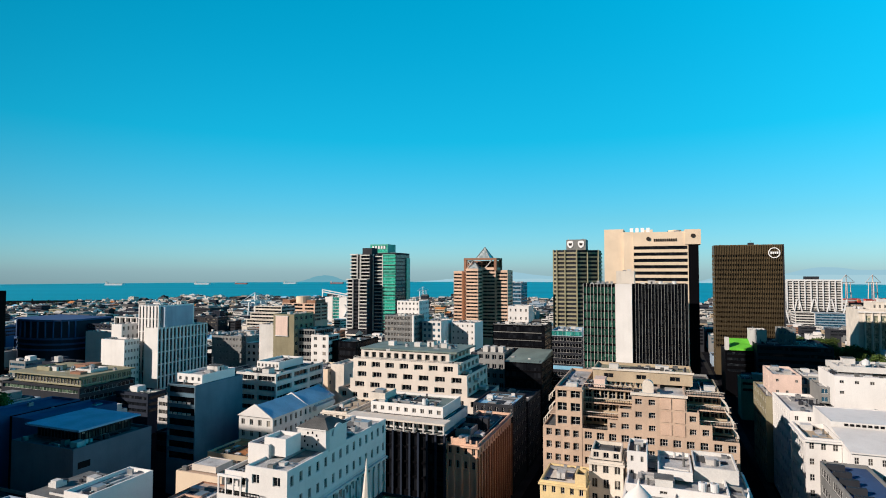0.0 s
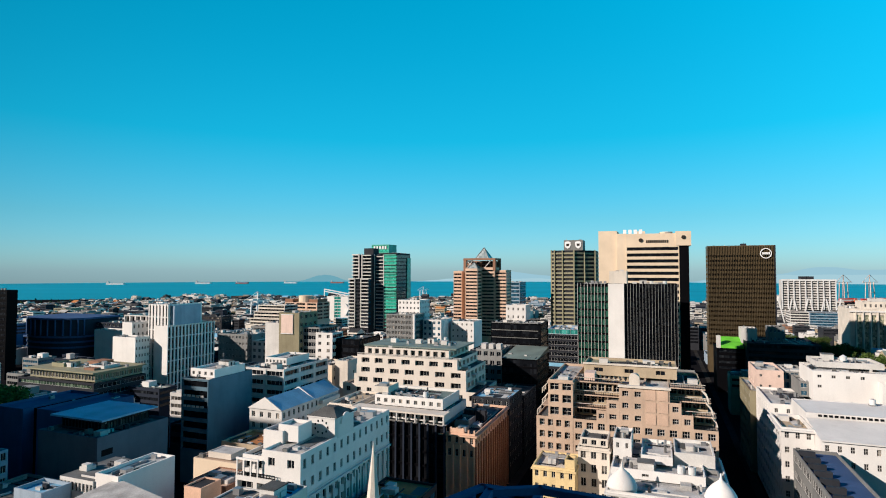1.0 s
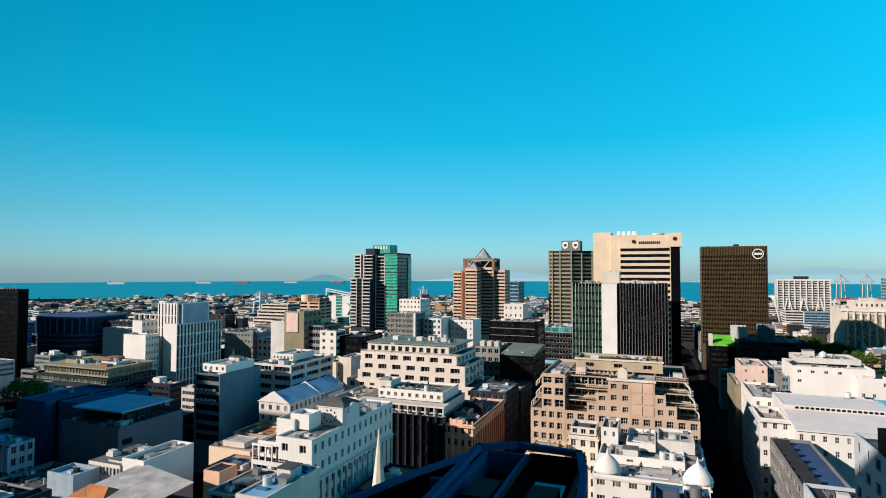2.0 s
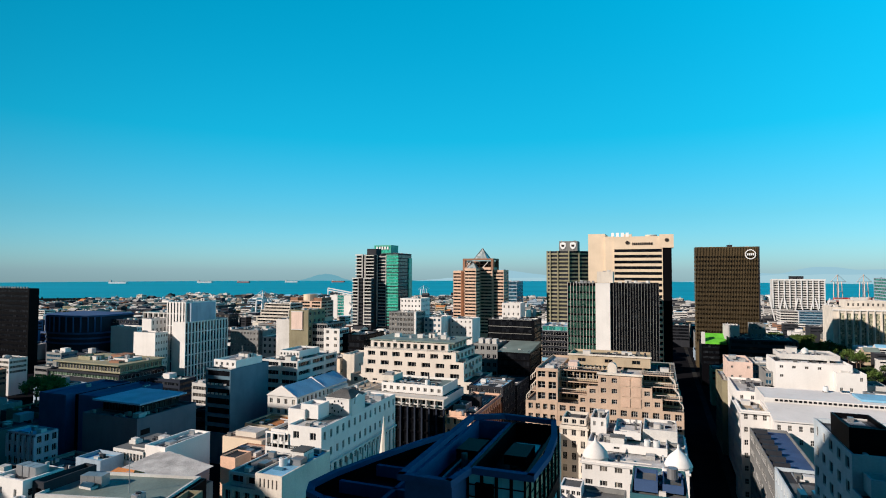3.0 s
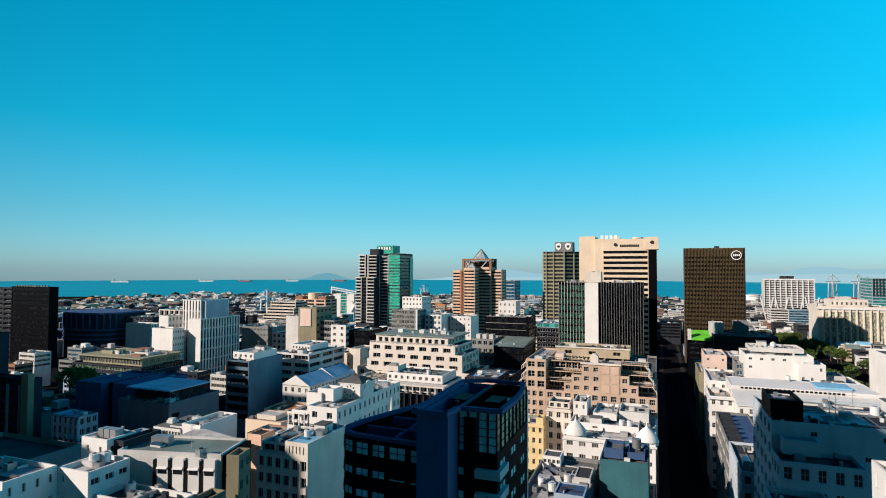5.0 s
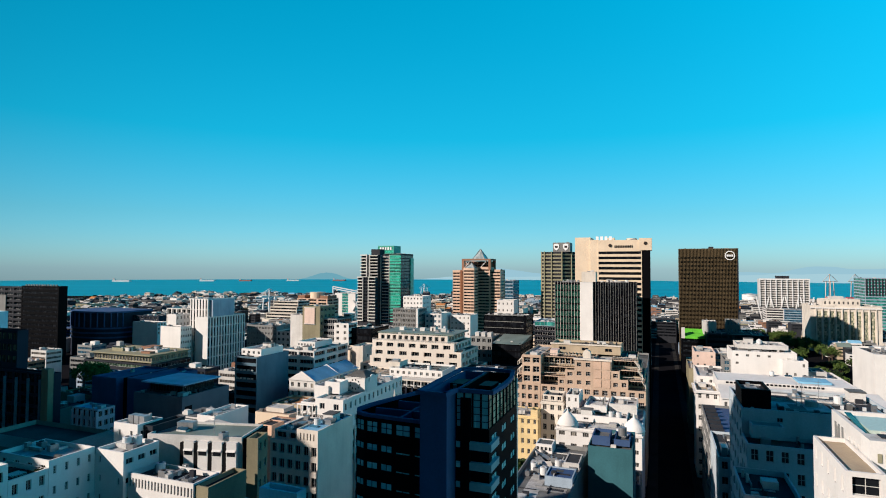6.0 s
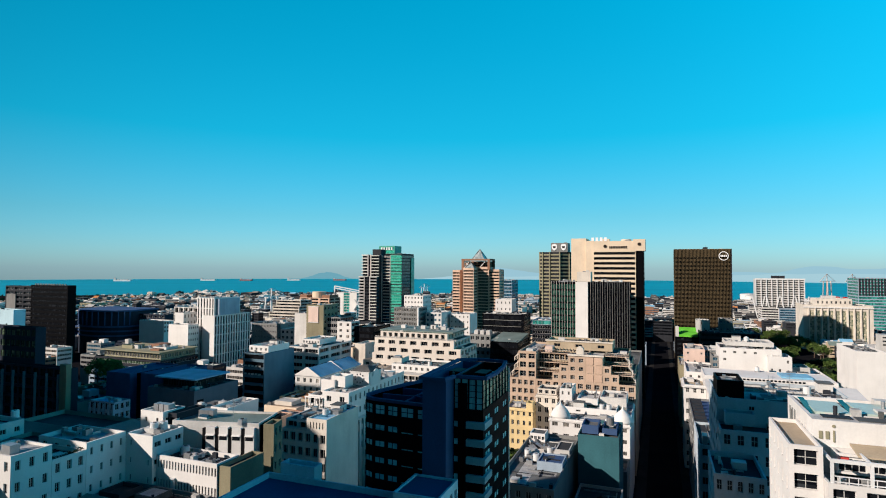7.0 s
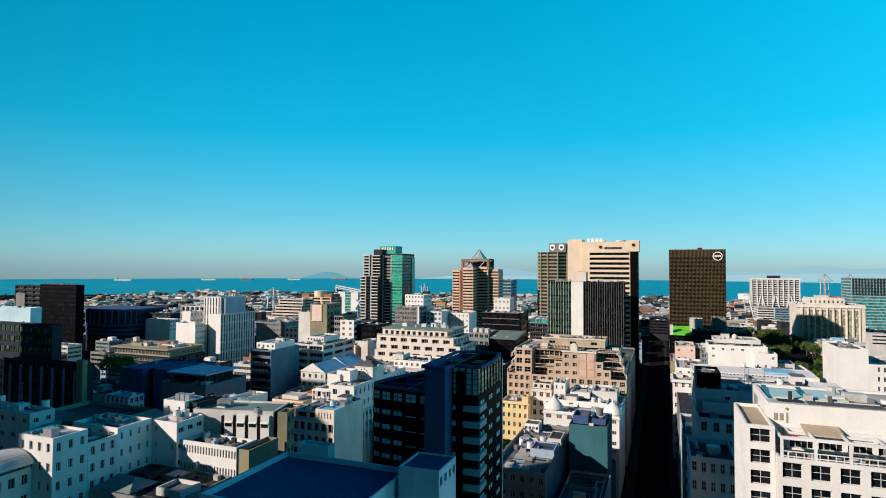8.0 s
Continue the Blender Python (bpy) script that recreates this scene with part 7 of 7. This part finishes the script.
for x, y, h in ((1140, 1600, 76), (1215, 1600, 76), (1480, 1610, 70)):
    gantry_crane(x, y, h, PINK, "pale red harbour gantry crane on the quay", 20)
for x, y, h in ((-300, 905, 52), (-60, 1700, 40), (-140, 1790, 46), (60, 1690, 40)):
    gantry_crane(x, y, h, STEEL, "white steel dockside crane on the quay", 60)
# dark trees and low sheds along the left shore
s = Shape()
sr = random.Random(3)
for i in range(420):
    x = sr.uniform(-1500, -300)
    y = 1240 + sr.uniform(0, 330)
    z = sr.uniform(1, 7)
    c = Vector((x, y, z))
    u = Vector((sr.gauss(0, 1), sr.gauss(0, 1), sr.gauss(0, 1))).normalized() * sr.uniform(3, 6)
    v = u.cross(Vector((sr.gauss(0, 1), sr.gauss(0, 1), sr.gauss(0, 1)))).normalized() * sr.uniform(2, 5)
    s.poly([tuple(c - u), tuple(c + v), tuple(c + u), tuple(c - v)])
tagged(new("far_trees", s.mesh("far_trees", [LEAFDARK])), "dark far trees between low buildings", "trees", "", "stuff")

# tree belts in the far streets and yards
s = Shape()
for i in range(420):
    a, b = sr.uniform(-1050, 10), sr.uniform(470, 1240)
    if any(x0 - 3 < a < x1 + 3 and y0 - 3 < b < y1 + 3 for x0, x1, y0, y1 in TAKEN):
        continue
    q, w = at(a, b).translation, sr.uniform(3, 7)
    for j in range(34):
        c = Vector((q.x + sr.gauss(0, w * 0.6), q.y + sr.gauss(0, w * 0.6), sr.uniform(3, 15)))
        u = Vector((sr.gauss(0, 1), sr.gauss(0, 1), sr.gauss(0, 1))).normalized() * sr.uniform(1.0, 2.2)
        v = u.cross(Vector((sr.gauss(0, 1), sr.gauss(0, 1), sr.gauss(0, 1)))).normalized() * sr.uniform(0.8, 1.8)
        s.poly([tuple(c - u), tuple(c + v), tuple(c + u), tuple(c - v)])
tagged(new("town_trees", s.mesh("town_trees", [LEAFDARK])), "dark green trees between the far town houses", "trees", "", "stuff")

# ---- rooftop plant: each unit stands on a roof of its own ----
def unit_proto(kind):
    root = new(kind)
    s = Shape()
    if kind == "air_conditioner":
        s.box(-0.9, -0.6, 0.0, 0.9, 0.6, 1.35)
        case = part("casing", s, METAL, root)
        f = Shape()
        f.tube(0, 0, 1.35, 1.5, 0.45, 0.45, 12)
        part("fan_ring", f, DKGREY, case, "dark fan ring")
        lab = "grey metal air conditioner on a flat roof"
    elif kind == "water_tank":
        s.tube(0, 0, 0.3, 2.2, 0.95, 0.95, 14)
        drum = part("tank", s, STEEL, root)
        f = Shape()
        f.tube(0, 0, 2.2, 2.36, 0.4, 0.36, 10)
        part("lid", f, GREY, drum, "grey tank lid")
        f = Shape()
        f.box(-1, -1, 0, 1, 1, 0.32)
        part("plinth", f, GREY, root)
        lab = "white water tank on a flat roof"
    elif kind == "vent_duct":
        s.box(-2.2, -0.4, 0.2, 2.2, 0.4, 0.9)
        part("duct", s, METAL, root)
        f = Shape()
        f.box(1.6, -0.5, 0, 2.5, 0.5, 1.6)
        part("cowl", f, METAL, root)
        lab = "galvanised ventilation duct on a flat roof"
    elif kind == "stair_house":
        s.box(-1.7, -2.0, 0, 1.7, 2.0, 2.5)
        house = part("wall", s, OFFWHITE, root)
        f = Shape()
        f.box(-1.9, -2.2, 2.5, 1.9, 2.2, 2.7)
        part("roof", f, ROOF, root)
        g = Shape()
        g.box(-0.45, -2.06, 0.02, 0.45, -1.98, 2.05)
        part("door", g, DKGREY, house, "dark grey door")
        lab = "small rendered stair house on a flat roof"
    elif kind == "skylight":
        s.box(-1.4, -0.9, 0, 1.4, 0.9, 0.4)
        part("curb", s, OFFWHITE, root)
        f = Shape()
        f.poly([(-1.4, -0.9, 0.42), (1.4, -0.9, 0.42), (1.4, 0, 0.95), (-1.4, 0, 0.95)])
        f.poly([(1.4, 0.9, 0.42), (-1.4, 0.9, 0.42), (-1.4, 0, 0.95), (1.4, 0, 0.95)])
        part("glazing", f, BLUEGLASS, root)
        lab = "ridged glass skylight on a flat roof"
    else:
        s.tube(0, 0, 0, 5.5, 0.07, 0.04, 6)
        part("mast", s, METAL, root)
        for z in (3.4, 4.2, 5.0):
            f = Shape()
            f.box(-0.7, -0.03, z, 0.7, 0.03, z + 0.06)
            part("crossbar", f, METAL, root)
        lab = "thin aerial mast on a flat roof"
    return tagged(root, lab, kind.replace("_", " "), "rooftop " + kind.replace("_", " ") + "s")


protos = {k: [unit_proto(k), 0] for k in ("air_conditioner", "water_tank", "vent_duct", "stair_house", "skylight", "aerial_mast")}
ur = random.Random(21)
for a0, a1, b0, b1, z, n in ((-33, 19, 200, 214, 35.5, 5), (-28, -18, 184, 194, 48.1, 3), (-92, -70, 180, 194, 38.8, 6), (-99, -66, 186, 198, 35.1, 3), (-66, -55, 190, 212, 29.9, 6), (-87, -78, 130, 150, 40.6, 5),
                          (-1, 13, 147, 151, 32.9, 4), (-10, 0, 84, 109, 29.8, 9), (66, 98, 222, 227, 39.0, 4), (58, 102, 230, 239, 35.7, 9), (43, 57, 231, 260, 35.7, 6), (62, 84, 252, 264, 49.1, 4),
                          (70, 90, 34, 46, 61.4, 5), (53, 74, 88, 108, 53.4, 8), (-80, -64, 34, 40, 48.5, 3), (-78, -62, 23, 29, 42.5, 5), (-102, -89, 13, 20, 47.5, 3), (-87, -80, 24, 31, 47.1, 3),
                          (-69, -64, 72, 87, 40.7, 4), (-154, -130, 20, 33, 45.7, 4), (-171, -153, 202, 209, 40.6, 3), (-177, -166, 174, 188, 44.3, 4), (-229, -217, 133, 158, 33.6, 1),
                          (-207, -197, 134, 158, 34.1, 1), (-318, -282, 212, 238, 30.2, 7), (-313, -296, 247, 255, 43.7, 3), (-299, -286, 262, 286, 63.3, 4), (-128, -86, 240, 260, 49.6, 8), (-90, -64, 326, 337, 53.5, 5),
                          (-34, -22, 292, 310, 77.9, 5), (-11, 11, 294, 310, 78.1, 7), (46, 92, 523, 539, 106.1, 5), (180, 190, 655, 686, 48.1, 3), (228, 240, 655, 686, 48.1, 3), (-202, -184, 428, 444, 60.1, 4),
                          (-29, -22, 152, 163, 29.5, 3), (8, 17, 115, 119, 35.5, 2), (-296, -270, 320, 342, 39.1, 4), (-216, -206, 288, 303, 58.5, 3), (123, 133, 266, 292, 45.6, 3), (136, 172, 266, 292, 38.1, 8)):
    for i in range(n):
        kind = ur.choice(["air_conditioner", "air_conditioner", "water_tank", "vent_duct", "stair_house", "skylight", "aerial_mast", "air_conditioner"])
        m = at(ur.uniform(a0 + 1, a1 - 1), ur.uniform(b0 + 1, b1 - 1), z, ur.choice([0, 90, 180]))
        if protos[kind][1] == 0:
            protos[kind][0].matrix_world = m
        else:
            copy_thing(protos[kind][0], m)
        protos[kind][1] += 1
